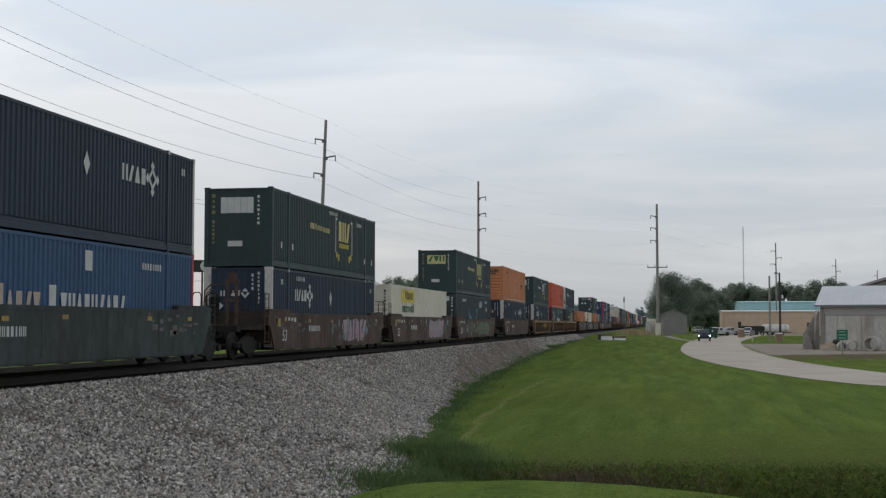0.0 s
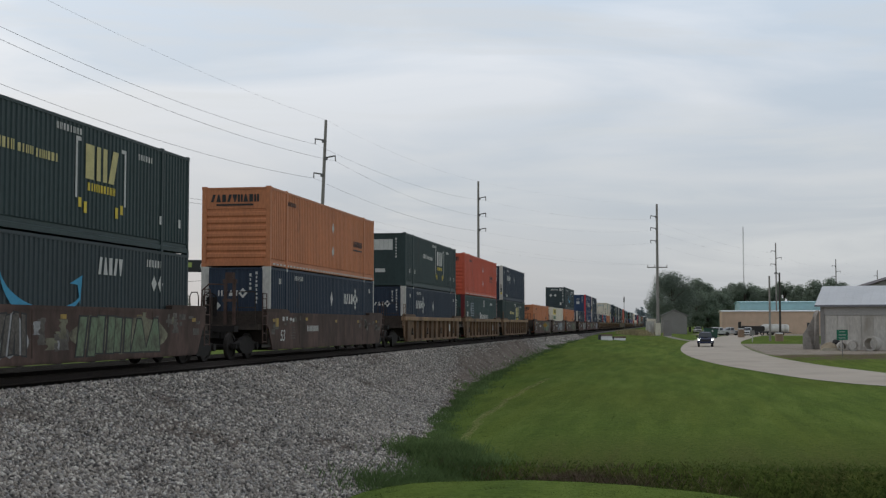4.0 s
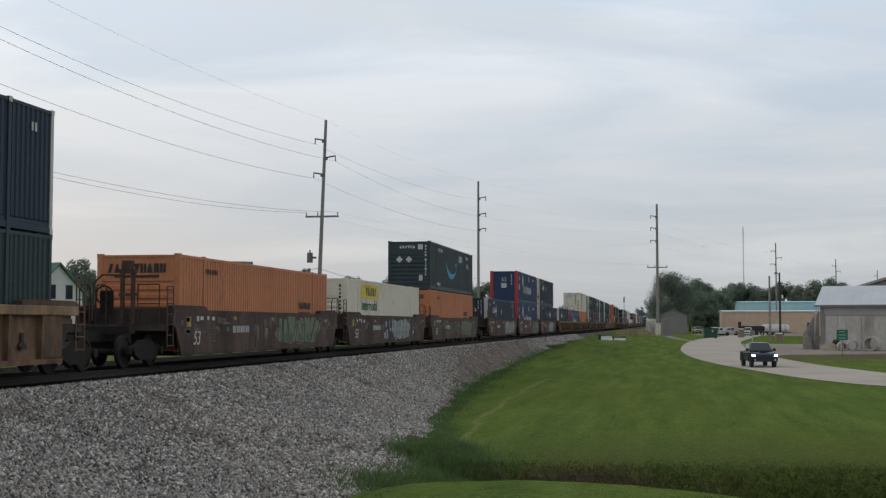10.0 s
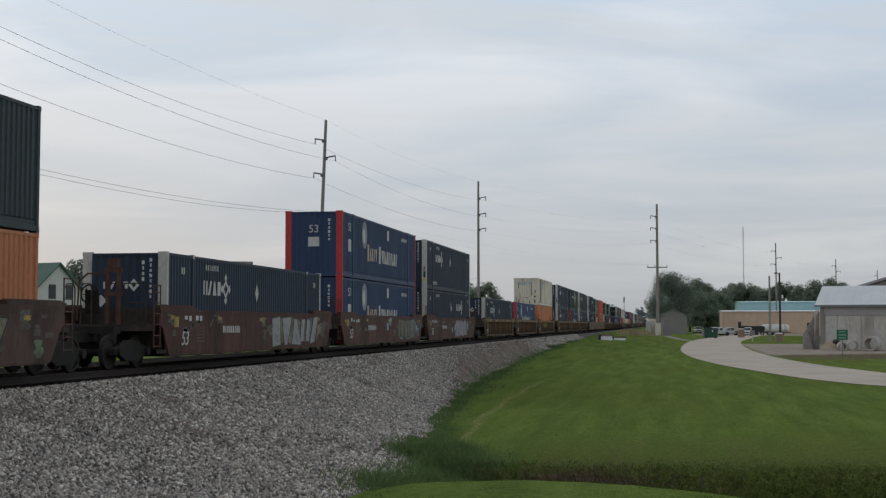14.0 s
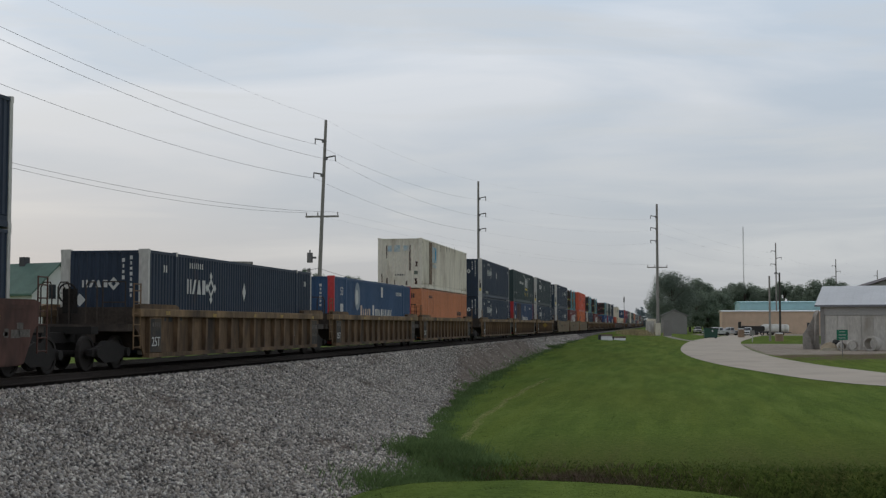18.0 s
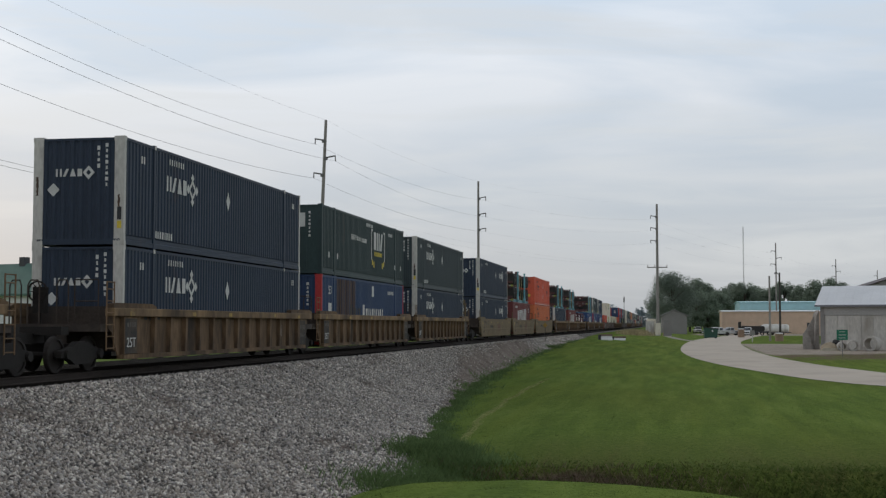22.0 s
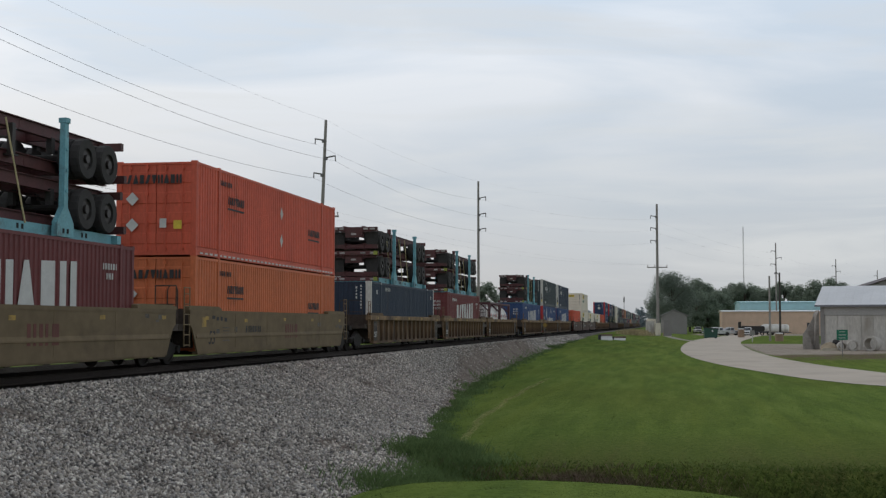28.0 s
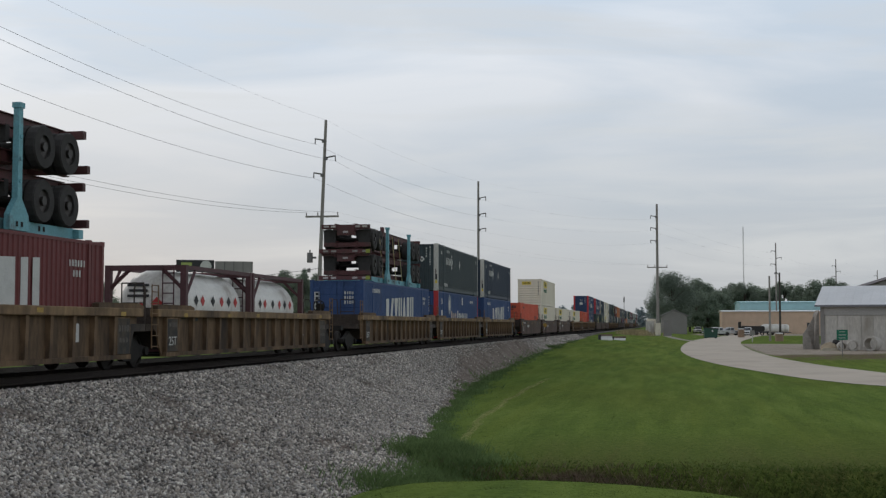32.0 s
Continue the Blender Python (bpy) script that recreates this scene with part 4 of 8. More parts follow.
def c_posted(body=NAVY, logo_at=4.0, logo_z=1.95, dia=True, logo=True):
    c = container("navy blue corrugated container with white corner posts" if body is NAVY else "dark slate corrugated container with white corner posts", body, end="vert", posts=POST_W, frame_mat=body)
    L = 16.15
    if logo:
        mark(c, "wms", lambda: shift(letters(4, 0.44, 0.34, 0.06, 0.09, 0), -0.36, 0) + ring_poly(0.86, 0, 0.17, 0.31, 4, 1.05) + [diamond(0.86, 0.36, 0.26, 0.28), diamond(0.86, -0.36, 0.26, 0.28), diamond(1.2, 0, 0.24, 0.3), diamond(0.52, 0, 0.24, 0.3)], MARK_W, side_m(near(L, logo_at), logo_z), "white word mark drawn as plain solid shapes")
    if dia:
        mark(c, "dia", lambda: [diamond(0, 0, 0.36, 0.62)], MARK_W, side_m(near(L, logo_at + (4.0 if logo_at < 8 else -3.2)), logo_z - 0.05), "white diamond placard")
    mark(c, "lab1", lambda: [rect(0, 0, 0.12, 0.34)], MARK_D, end_m(1.17, 0.85, -8.082))
    mark(c, "lab2", lambda: [rect(0, 0, 0.12, 0.2)], MARK_Y, end_m(1.17, 0.55, -8.082))
    for k, x_ in enumerate((-1.17, 1.15)):
        mark(c, ("pst", k), lambda: [streak(0.09, 0.5, 20 + k)], RUSTY, end_m(x_, 1.6 - 0.5 * k, -8.081))
    for d in (2.02, 14.12):
        mark(c, "fit", lambda: [rect(0, 0, 0.13, 0.11)], POST_W, side_m(near(L, d), 2.84, 1.309))
    mark(c, "pla", lambda: [diamond(0, 0, 0.36, 0.36)], MARK_W, end_m(-0.72, 1.5, -8.066))
    mark(c, "id1", lambda: bars(7, 0.17, 0.08, 0.09), MARK_W, side_m(near(L, 3.6), 2.58))
    mark(c, "id2", lambda: bars(2, 0.2, 0.1, 0.06), MARK_W, side_m(near(L, 1.2), 2.4))
    mark(c, "id2", lambda: bars(2, 0.2, 0.1, 0.06), MARK_W, side_m(near(L, 15.2), 2.4))
    mark(c, "id3", lambda: bars(8, 0.2, 0.11, 0.05), MARK_W, side_m(near(L, 2.7), 0.42))
    if logo:
        mark(c, "wme", lambda: shift(letters(4, 0.2, 0.17, 0.03, 0.045), -0.12, 0) + ring_poly(0.43, 0, 0.07, 0.17, 4, 1.1), MARK_W, end_m(-0.15, 1.95, -8.065), "white word mark drawn as plain solid shapes")
    mark(c, "vid", lambda: shift(column(4, 0.08, 0.11, 0.16, 0.55), -0.1, 0) + shift(column(8, 0.08, 0.1, 0.15, 0.62), 0.13, 0), MARK_W, end_m(0.66, 2.05, -8.065))
    return c


def c_green(slogan=True, logo=MARK_P, end_box=MARK_W):
    c = container("dark green corrugated container with yellow and white markings", GREEN, end="flat")
    L = 16.15
    u0 = near(L, 10.2)
    mark(c, "gl", lambda: shift(letters(3, 0.86, 0.6, 0.08, 0.19, 8), 0, 0.2), logo if logo else MARK_W, side_m(u0, 1.75), "word mark drawn as plain solid shapes")
    mark(c, "gb", lambda: [rect(-1.4, 0, 0.1, 1.5), rect(1.4, 0, 0.1, 1.5), rect(-1.27, 0.7, 0.2, 0.1), rect(1.27, 0.7, 0.2, 0.1)], MARK_W, side_m(u0, 1.75))
    mark(c, "gy", lambda: shift(bars(9, 0.2, 0.14, 0.04), 0, -0.42) + [rect(-1.2, -0.85, 0.16, 0.24), rect(-0.9, -0.95, 0.16, 0.28), rect(1.2, -0.85, 0.16, 0.24), rect(0.9, -0.95, 0.16, 0.28)], MARK_Y, side_m(u0, 1.75))
    if slogan:
        mark(c, "gs", lambda: shift(bars(5, 0.24, 0.15, 0.04), -0.95, 0.02) + bars(4, 0.19, 0.14, 0.05) + shift(bars(6, 0.2, 0.15, 0.04), 1.0, -0.02), MARK_P if logo is MARK_P else MARK_W, side_m(near(L, 6.3), 1.85))
    mark(c, "gid", lambda: bars(8, 0.16, 0.11, 0.06), MARK_W, side_m(near(L, 8.4), 2.62))
    mark(c, "gid2", lambda: bars(6, 0.16, 0.11, 0.06), MARK_W, side_m(near(L, 12.9), 2.45))
    for d in (1.1, 2.5, 14.0, 15.4):
        mark(c, "gsm", lambda: [rect(0, 0, 0.16, 0.24)], MARK_W, side_m(near(L, d), 0.85))
    mark(c, "gew", lambda: [rect(-0.5 + 0.25 * k, 0, 0.242, 0.58 - 0.012 * (k % 2)) for k in range(5)], end_box, end_m(-0.05, 2.25, -8.06), "large plain panel")
    if end_box is MARK_P:
        mark(c, "gew2", lambda: letters(3, 0.36, 0.34, 0.04, 0.09, 4), MARK_G, end_m(-0.05, 2.3, -8.066))
    mark(c, "gep", lambda: [rect(0, 0, 0.55, 0.2)], MARK_W, end_m(-0.12, 0.85, -8.06))
    mark(c, "gev", lambda: column(7, 0.09, 0.1, 0.16, 0.6), MARK_W, end_m(0.76, 1.95, -8.06))
    mark(c, "gev2", lambda: column(4, 0.13, 0.13, 0.2, 0.85) + column(6, 0.1, 0.11, 0.15, -0.1), FADED_Y, end_m(-0.95, 1.75, -8.06))
    return c


def c_orange(body=ORANGE, end="horiz", lower=False):
    lab = "red-orange" if body is RED else "orange"
    c = container(lab + " corrugated container with dark word mark", body, end=end)
    L = 16.15
    mark(c, "sch", lambda: letters(9, 0.26, 0.15, 0.03, 0.05, 1) + [rect(0, -0.28, 1.6, 0.06)], MARK_D, side_m(near(L, 12.9), 1.55))
    if end == "horiz":
        mark(c, "sche", lambda: letters(9, 0.27, 0.18, 0.025, 0.06, 1) + [rect(0, -0.24, 1.4, 0.07)], MARK_D, end_m(-0.05, 2.48, -8.07), "dark word mark drawn as plain blocks")
    else:
        mark(c, "sche2", lambda: letters(9, 0.27, 0.17, 0.03, 0.055, 1), MARK_D, end_m(-0.05, 2.35, -8.12))
        for x, z in ((-0.75, 1.75), (-0.75, 0.95)):
            mark(c, "dia2", lambda: [diamond(0, 0, 0.42, 0.42)], MARK_W, end_m(x, z, -8.12))
        mark(c, "sticker", lambda: [rect(0, 0, 0.26, 0.26)], MARK_Y, end_m(0.72, 0.95, -8.12))
        mark(c, "sticker2", lambda: [rect(0, 0, 0.22, 0.28)], MARK_W, end_m(0.25, 1.0, -8.12))
        mark(c, "sch4", lambda: letters(9, 0.26, 0.15, 0.03, 0.05, 1) + [rect(0, -0.28, 1.6, 0.06)], MARK_D, side_m(near(L, 3.6), 1.95))
    if not lower:
        for z in (1.0, 2.0):
            mark(c, "diao", lambda: [diamond(0, 0, 0.34, 0.5)], MARK_W, side_m(near(L, 8.6), z))
        mark(c, "ref", lambda: [rect(-7.6 + 0.42 * i, 0, 0.26, 0.06) for i in range(37)], MARK_W, side_m(0, 0.1), "row of reflector strips")
    mark(c, "oid", lambda: bars(8, 0.16, 0.1, 0.05), MARK_D, side_m(near(L, 2.6), 2.45))
    return c


def c_cream():
    c = container("cream white corrugated container with yellow panel", CREAM, end="horiz")
    L = 16.15
    mark(c, "jy", lambda: [rect(0, 0, 3.4, 0.66)], MARK_Y, side_m(near(L, 4.25), 2.36), "yellow panel with plain dark blocks")
    mark(c, "jd", lambda: letters(6, 0.38, 0.28, 0.08, 0.1, 5), MARK_D, side_m(near(L, 4.45), 2.36, 1.302))
    part_of("lettering", text_mesh("Intermodal", 0.72, MARK_G), c, side_m(near(L, 4.2), 1.7, 1.298), "dark green word Intermodal")
    mark(c, "jye", lambda: [rect(0, 0, 1.0, 0.34)], MARK_Y, end_m(-0.35, 2.45, -8.07))
    mark(c, "jde", lambda: bars(6, 0.18, 0.1, 0.04), MARK_D, end_m(-0.35, 2.45, -8.074))
    mark(c, "jdi", lambda: [diamond(0, 0, 0.34, 0.5)], MARK_W, side_m(near(L, 9.4), 1.95))
    mark(c, "jid", lambda: bars(9, 0.13, 0.1, 0.05), MARK_D, side_m(near(L, 3.6), 2.6))
    mark(c, "jvid", lambda: column(9, 0.1, 0.11, 0.17), MARK_D, end_m(0.95, 1.85, -8.07))
    return c


def c_smile():
    c = container("dark slate corrugated container with sky blue swoosh", SLATE, end="horiz")
    L = 16.15

    def swoosh():
        out = []
        n = 18
        for i in range(n):
            q = []
            for t, s in ((i / n, 1), ((i + 1) / n, 1), ((i + 1) / n, -1), (i / n, -1)):
                a = math.pi * (1.06 + 0.72 * t)
                w = 0.05 + 0.13 * math.sin(math.pi * min(1, t * 1.05))
                q.append((2.15 * math.cos(a) + 0.3, 1.5 * math.sin(a) * 0.75 + 0.55 + s * w))
            out.append(q)
        out.append([(1.45, 0.2), (2.1, 0.42), (2.0, -0.3), (1.86, 0.18)])
        return out

    mark(c, "sw", swoosh, MARK_B, side_m(near(L, 7.1), 1.6), "sky blue curved swoosh")
    mark(c, "pr", lambda: letters(5, 0.44, 0.24, 0.06, 0.085, 1), MARK_W, side_m(near(L, 10.8), 2.3))
    for d in (13.6, 14.05):
        mark(c, "dia3", lambda: [diamond(0, 0, 0.36, 0.44)], MARK_W, side_m(near(L, d), 1.95))
    mark(c, "sid", lambda: bars(8, 0.2, 0.13, 0.06), MARK_W, side_m(near(L, 3.3), 2.5))
    mark(c, "sid3", lambda: bars(6, 0.2, 0.13, 0.06), MARK_W, side_m(near(L, 13.6), 2.5))
    mark(c, "sid2", lambda: bars(7, 0.18, 0.12, 0.05), MARK_W, side_m(near(L, 2.6), 0.4))
    mark(c, "am", lambda: letters(6, 0.17, 0.14, 0.025, 0.045, 2), MARK_W, end_m(-0.12, 2.55, -8.07))
    mark(c, "am2", lambda: [rect(0, 0, 0.3, 0.3)], MARK_W, end_m(0.68, 2.55, -8.07))
    mark(c, "am3", lambda: [diamond(-0.3, 0, 0.42, 0.4), diamond(0.28, 0, 0.42, 0.4)], MARK_W, end_m(-0.3, 1.8, -8.075))
    mark(c, "am4", lambda: column(4, 0.11, 0.13, 0.18) + column(6, 0.11, 0.13, 0.18, -0.12), MARK_W, end_m(1.0, 1.9, -8.07))
    mark(c, "am5", lambda: [rect(0, 0, 0.22, 0.34)], MARK_W, end_m(0.7, 0.7, -8.075))
    return c


def c_blue(body=BLUE, front=True, patch=False):
    c = container("blue corrugated container with red corner posts" if body is not TEALGREEN else "faded green corrugated container with red corner posts", body, end="vert", posts=POST_R if body is not TEALGREEN else POST_M)
    L = 16.15
    mark(c, "pst", lambda: shift(letters(1, 0.8, 0.42, 0.06, 0.11, 3), -3.15, 0.06) + shift(letters(4, 0.62, 0.34, 0.06, 0.1, 2), -2.1, 0), PALE_TAN if front else MARK_D, side_m(near(L, 8.0), 1.25))
    mark(c, "pst2", lambda: shift(letters(1, 0.86, 0.44, 0.07, 0.13, 8), -0.75, 0.06) + shift(letters(9, 0.64, 0.34, 0.07, 0.1, 5), 1.45, 0), MARK_W, side_m(near(L, 8.0), 1.25), "white word mark drawn as plain solid shapes")
    if not patch and body is not TEALGREEN:
        mark(c, "pstg", lambda: ring_poly(0, 0, 0.0, 0.52, 12, 1.25), mat("marking_grey_blue", (0.25, 0.29, 0.33), var=0.1, bump=0), side_m(near(L, 4.1), 2.1))
        mark(c, "pstw", lambda: ring_poly(-0.12, -0.05, 0.0, 0.28, 10, 1.3), MARK_W, side_m(near(L, 4.1), 2.1, 1.302))
    if body is TEALGREEN:
        mark(c, "stripes", lambda: [rect(0, 0.42 - 0.17 * i, 1.5, 0.08) for i in range(6)] + [diamond(-0.6, 0, 0.7, 0.8)], mat("marking_grey_blue", (0.25, 0.29, 0.33), var=0.1, bump=0), side_m(near(L, 3.4), 1.9))
    mark(c, "bp", lambda: [rect(0, 0, 0.4, 0.5)], MARK_W, side_m(near(L, 9.1), 2.4))
    part_of("lettering", text_mesh("53", 0.5, MARK_W), c, side_m(near(L, 1.3), 2.25, 1.298), "white number 53")
    mark(c, "bp2", lambda: [rect(0, 0, 0.5, 0.55)], MARK_W, side_m(near(L, 1.3), 1.45))
    part_of("lettering", text_mesh("53", 0.48, MARK_W), c, end_m(0.0, 2.1, -8.066), "white number 53")
    mark(c, "bp3", lambda: [rect(0, 0, 0.5, 0.42)], MARK_W, end_m(0.0, 1.55, -8.066))
    mark(c, "bp4", lambda: column(6, 0.11, 0.12, 0.17, 0.5), MARK_W, end_m(0.7, 2.0, -8.066))
    mark(c, "bid", lambda: bars(8, 0.18, 0.12, 0.05), MARK_W, side_m(near(L, 13.0), 2.4))
    if patch:
        mark(c, "rpatch", lambda: [rect(-1.5 + 0.28 * k, 0, 0.17, 2.6) for k in range(12)], RUSTY, side_m(near(L, 4.0), 1.48, 1.292), "large rust brown patch panel")
    return c


def streak(w, h, seed, n=14):
    """A ragged, tapering upright stain."""
    r = random.Random(seed)
    left = [(-w / 2 * r.uniform(0.35, 1.0), h / 2 - h * i / n) for i in range(n + 1)]
    right = [(w / 2 * r.uniform(0.35, 1.0), h / 2 - h * i / n) for i in range(n + 1)]
    return left + right[::-1]


def c_white():
    c = container("weathered cream white corrugated container with rusted side panel", WHITE, end="vert")
    L = 16.15
    faded = mat("marking_faded_blue", (0.36, 0.5, 0.58), var=0.35, scale=4, fine=12, bump=0, dirt=(0.6, 0.58, 0.52), dirt_amt=0.6)
    mark(c, "wx", lambda: [rect(-0.42, 0.2, 0.5, 0.95)] + shift(bars(8, 0.2, 0.11, 0.04), 0, -0.48), faded, side_m(near(L, 3.95), 1.9), "faded blue word mark drawn as plain blocks")
    mark(c, "wx2", lambda: [[(0.0, -0.27), (0.26, -0.27), (0.4, 0.1), (0.54, -0.27), (0.62, -0.27), (0.62, 0.67), (0.5, 0.67), (0.4, 0.36), (0.28, 0.67), (0.0, 0.67), (0.14, 0.2)]], MARK_B, side_m(near(L, 3.95), 1.9), "blue block of the faded word mark")
    mark(c, "wpan", lambda: [rect(0, 0, 0.96, 2.5)], PATCHED, side_m(near(L, 2.72), 1.55, 1.296), "mottled rusty brown side panel")
    spots = random.Random(31)
    for k in range(18):
        d = spots.choice((0.12, 2.05, 8.1, 14.05, 15.95)) + spots.gauss(0, 0.12) if k % 3 else spots.uniform(3.5, 15.5)
        z_ = spots.choice((0.32, 2.7)) + spots.uniform(-0.1, 0.15)
        w_, h_ = spots.uniform(0.05, 0.13), spots.uniform(0.1, 0.4)
        mark(c, ("wsp", k), lambda: [streak(w_, h_, 300 + k)], RUSTY, side_m(near(L, min(max(d, 0.08), 16.07)), z_), "rust stain")
    mark(c, "we", lambda: [rect(-0.55, 0, 0.24, 0.34), rect(-0.1, 0, 0.34, 0.38), rect(0.42, 0.02, 0.3, 0.3)], faded, end_m(-0.05, 2.3, -8.068))
    mark(c, "we4", lambda: bars(6, 0.09, 0.07, 0.03), MARK_D, end_m(0.0, 0.78, -8.068))
    mark(c, "we5", lambda: [rect(0, 0, 0.22, 0.2)], mat("patch_grey_green", (0.15, 0.17, 0.13), var=0.3, bump=0), end_m(0.95, 0.9, -8.068))
    for k, (x_, w_, h_, z_) in enumerate(((-0.78, 0.08, 0.75, 2.1), (0.6, 0.09, 1.5, 1.75), (-0.75, 0.12, 0.5, 0.35), (0.98, 0.16, 0.3, 1.4), (0.4, 0.14, 0.25, 0.3), (0.95, 0.2, 0.35, 0.4), (-0.3, 0.06, 0.4, 0.3), (-1.05, 0.08, 0.5, 0.6))):
        mark(c, ("wre", k), lambda: [streak(w_, h_, 90 + k)], RUSTY, end_m(x_, z_, -8.068), "rust stain")
    return c


def c_worded(body=MAROON, length=13.72):
    c = container("maroon corrugated container with large white word mark" if body is MAROON else "bright blue corrugated container with large white word mark", body, length=length, end="doors")
    s = length / 13.72
    mark(c, "crw", lambda: [[(x, y + 0.035 * x) for x, y in q] for q in letters(7, 1.25, 0.86, 0.15, 0.27, 3)], MARK_W, side_m(near(length, 6.9 * s), 1.6), "white word mark drawn as plain solid shapes")
    mark(c, "crd", lambda: bars(9, 0.2, 0.13, 0.05), MARK_W, side_m(near(length, 2.6), 2.45))
    mark(c, "cri", lambda: bars(6, 0.16, 0.1, 0.05) + shift(bars(3, 0.16, 0.1, 0.05), 0, -0.25), MARK_W, side_m(near(length, length - 1.5), 2.3))
    mark(c, "cre", lambda: bars(4, 0.14, 0.08, 0.04) + shift(bars(4, 0.14, 0.08, 0.04), 0, -0.22) + shift(bars(4, 0.14, 0.08, 0.04), 0, -0.44), MARK_W, end_m(0.6, 2.3, -length / 2 - 0.05))
    mark(c, "cre2", lambda: [rect(0, 0, 0.26, 1.3)], MARK_W, end_m(-0.95, 1.7, -length / 2 - 0.01))
    mark(c, "cre3", lambda: bars(1, 0.1, 0.1, 0.0) + [rect(0, 0.5 - 0.19 * i, 0.14, 0.13) for i in range(6)], MARK_D, end_m(-0.95, 1.75, -length / 2 - 0.016))
    return c


# ---------------------------------------------------------------- train: well cars
CHORD = 1.63


def truck_meshes():
    def frame_mesh():
        bm = bmesh.new()
        pts = [(-1.15, 0.40), (-1.12, 0.56), (-0.55, 0.66), (-0.3, 0.78), (0.3, 0.78), (0.55, 0.66), (1.12, 0.56), (1.15, 0.40), (0.72, 0.36), (0.42, 0.22), (-0.42, 0.22), (-0.72, 0.36)]
        prism(bm, pts, "x", -0.08, 0.08)
        for y in (-0.89, 0.89):
            rod(bm, (0.06, y, 0.47), (0.16, y, 0.47), 0.12, 10)
        for i in range(4):
            rod(bm, (0.0, -0.21 + 0.14 * i, 0.26), (0.0, -0.21 + 0.14 * i, 0.6), 0.07, 8)
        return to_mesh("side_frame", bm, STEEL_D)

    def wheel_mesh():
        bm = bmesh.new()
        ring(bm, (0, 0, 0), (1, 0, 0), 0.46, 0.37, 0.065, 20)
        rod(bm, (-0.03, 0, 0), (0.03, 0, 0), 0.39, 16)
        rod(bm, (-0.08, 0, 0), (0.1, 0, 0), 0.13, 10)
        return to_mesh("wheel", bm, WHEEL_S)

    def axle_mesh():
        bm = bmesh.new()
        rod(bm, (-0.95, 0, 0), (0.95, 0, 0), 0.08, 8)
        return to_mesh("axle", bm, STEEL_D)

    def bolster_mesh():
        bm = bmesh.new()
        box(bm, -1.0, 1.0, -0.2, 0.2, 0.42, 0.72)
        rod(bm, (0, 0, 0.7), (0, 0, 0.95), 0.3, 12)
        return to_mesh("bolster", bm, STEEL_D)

    return [cached(("truck", i), f) for i, f in enumerate((frame_mesh, wheel_mesh, axle_mesh, bolster_mesh))]


def add_truck(unit, y):
    fr, wh, ax, bo = truck_meshes()
    t = part_of("truck", bo, unit, pose(0, y, 0), "dark cast steel truck")
    for s in (-1, 1):
        part_of("side_frame", fr, t, pose(s * 1.0, 0, 0, 0, 0, 0 if s > 0 else 180))
        for a in (-0.89, 0.89):
            part_of("wheel", wh, t, pose(s * 0.76, a, 0.462, 0, 0, 0 if s > 0 else 180))
    for a in (-0.89, 0.89):
        part_of("axle", ax, t, pose(0, a, 0.462))


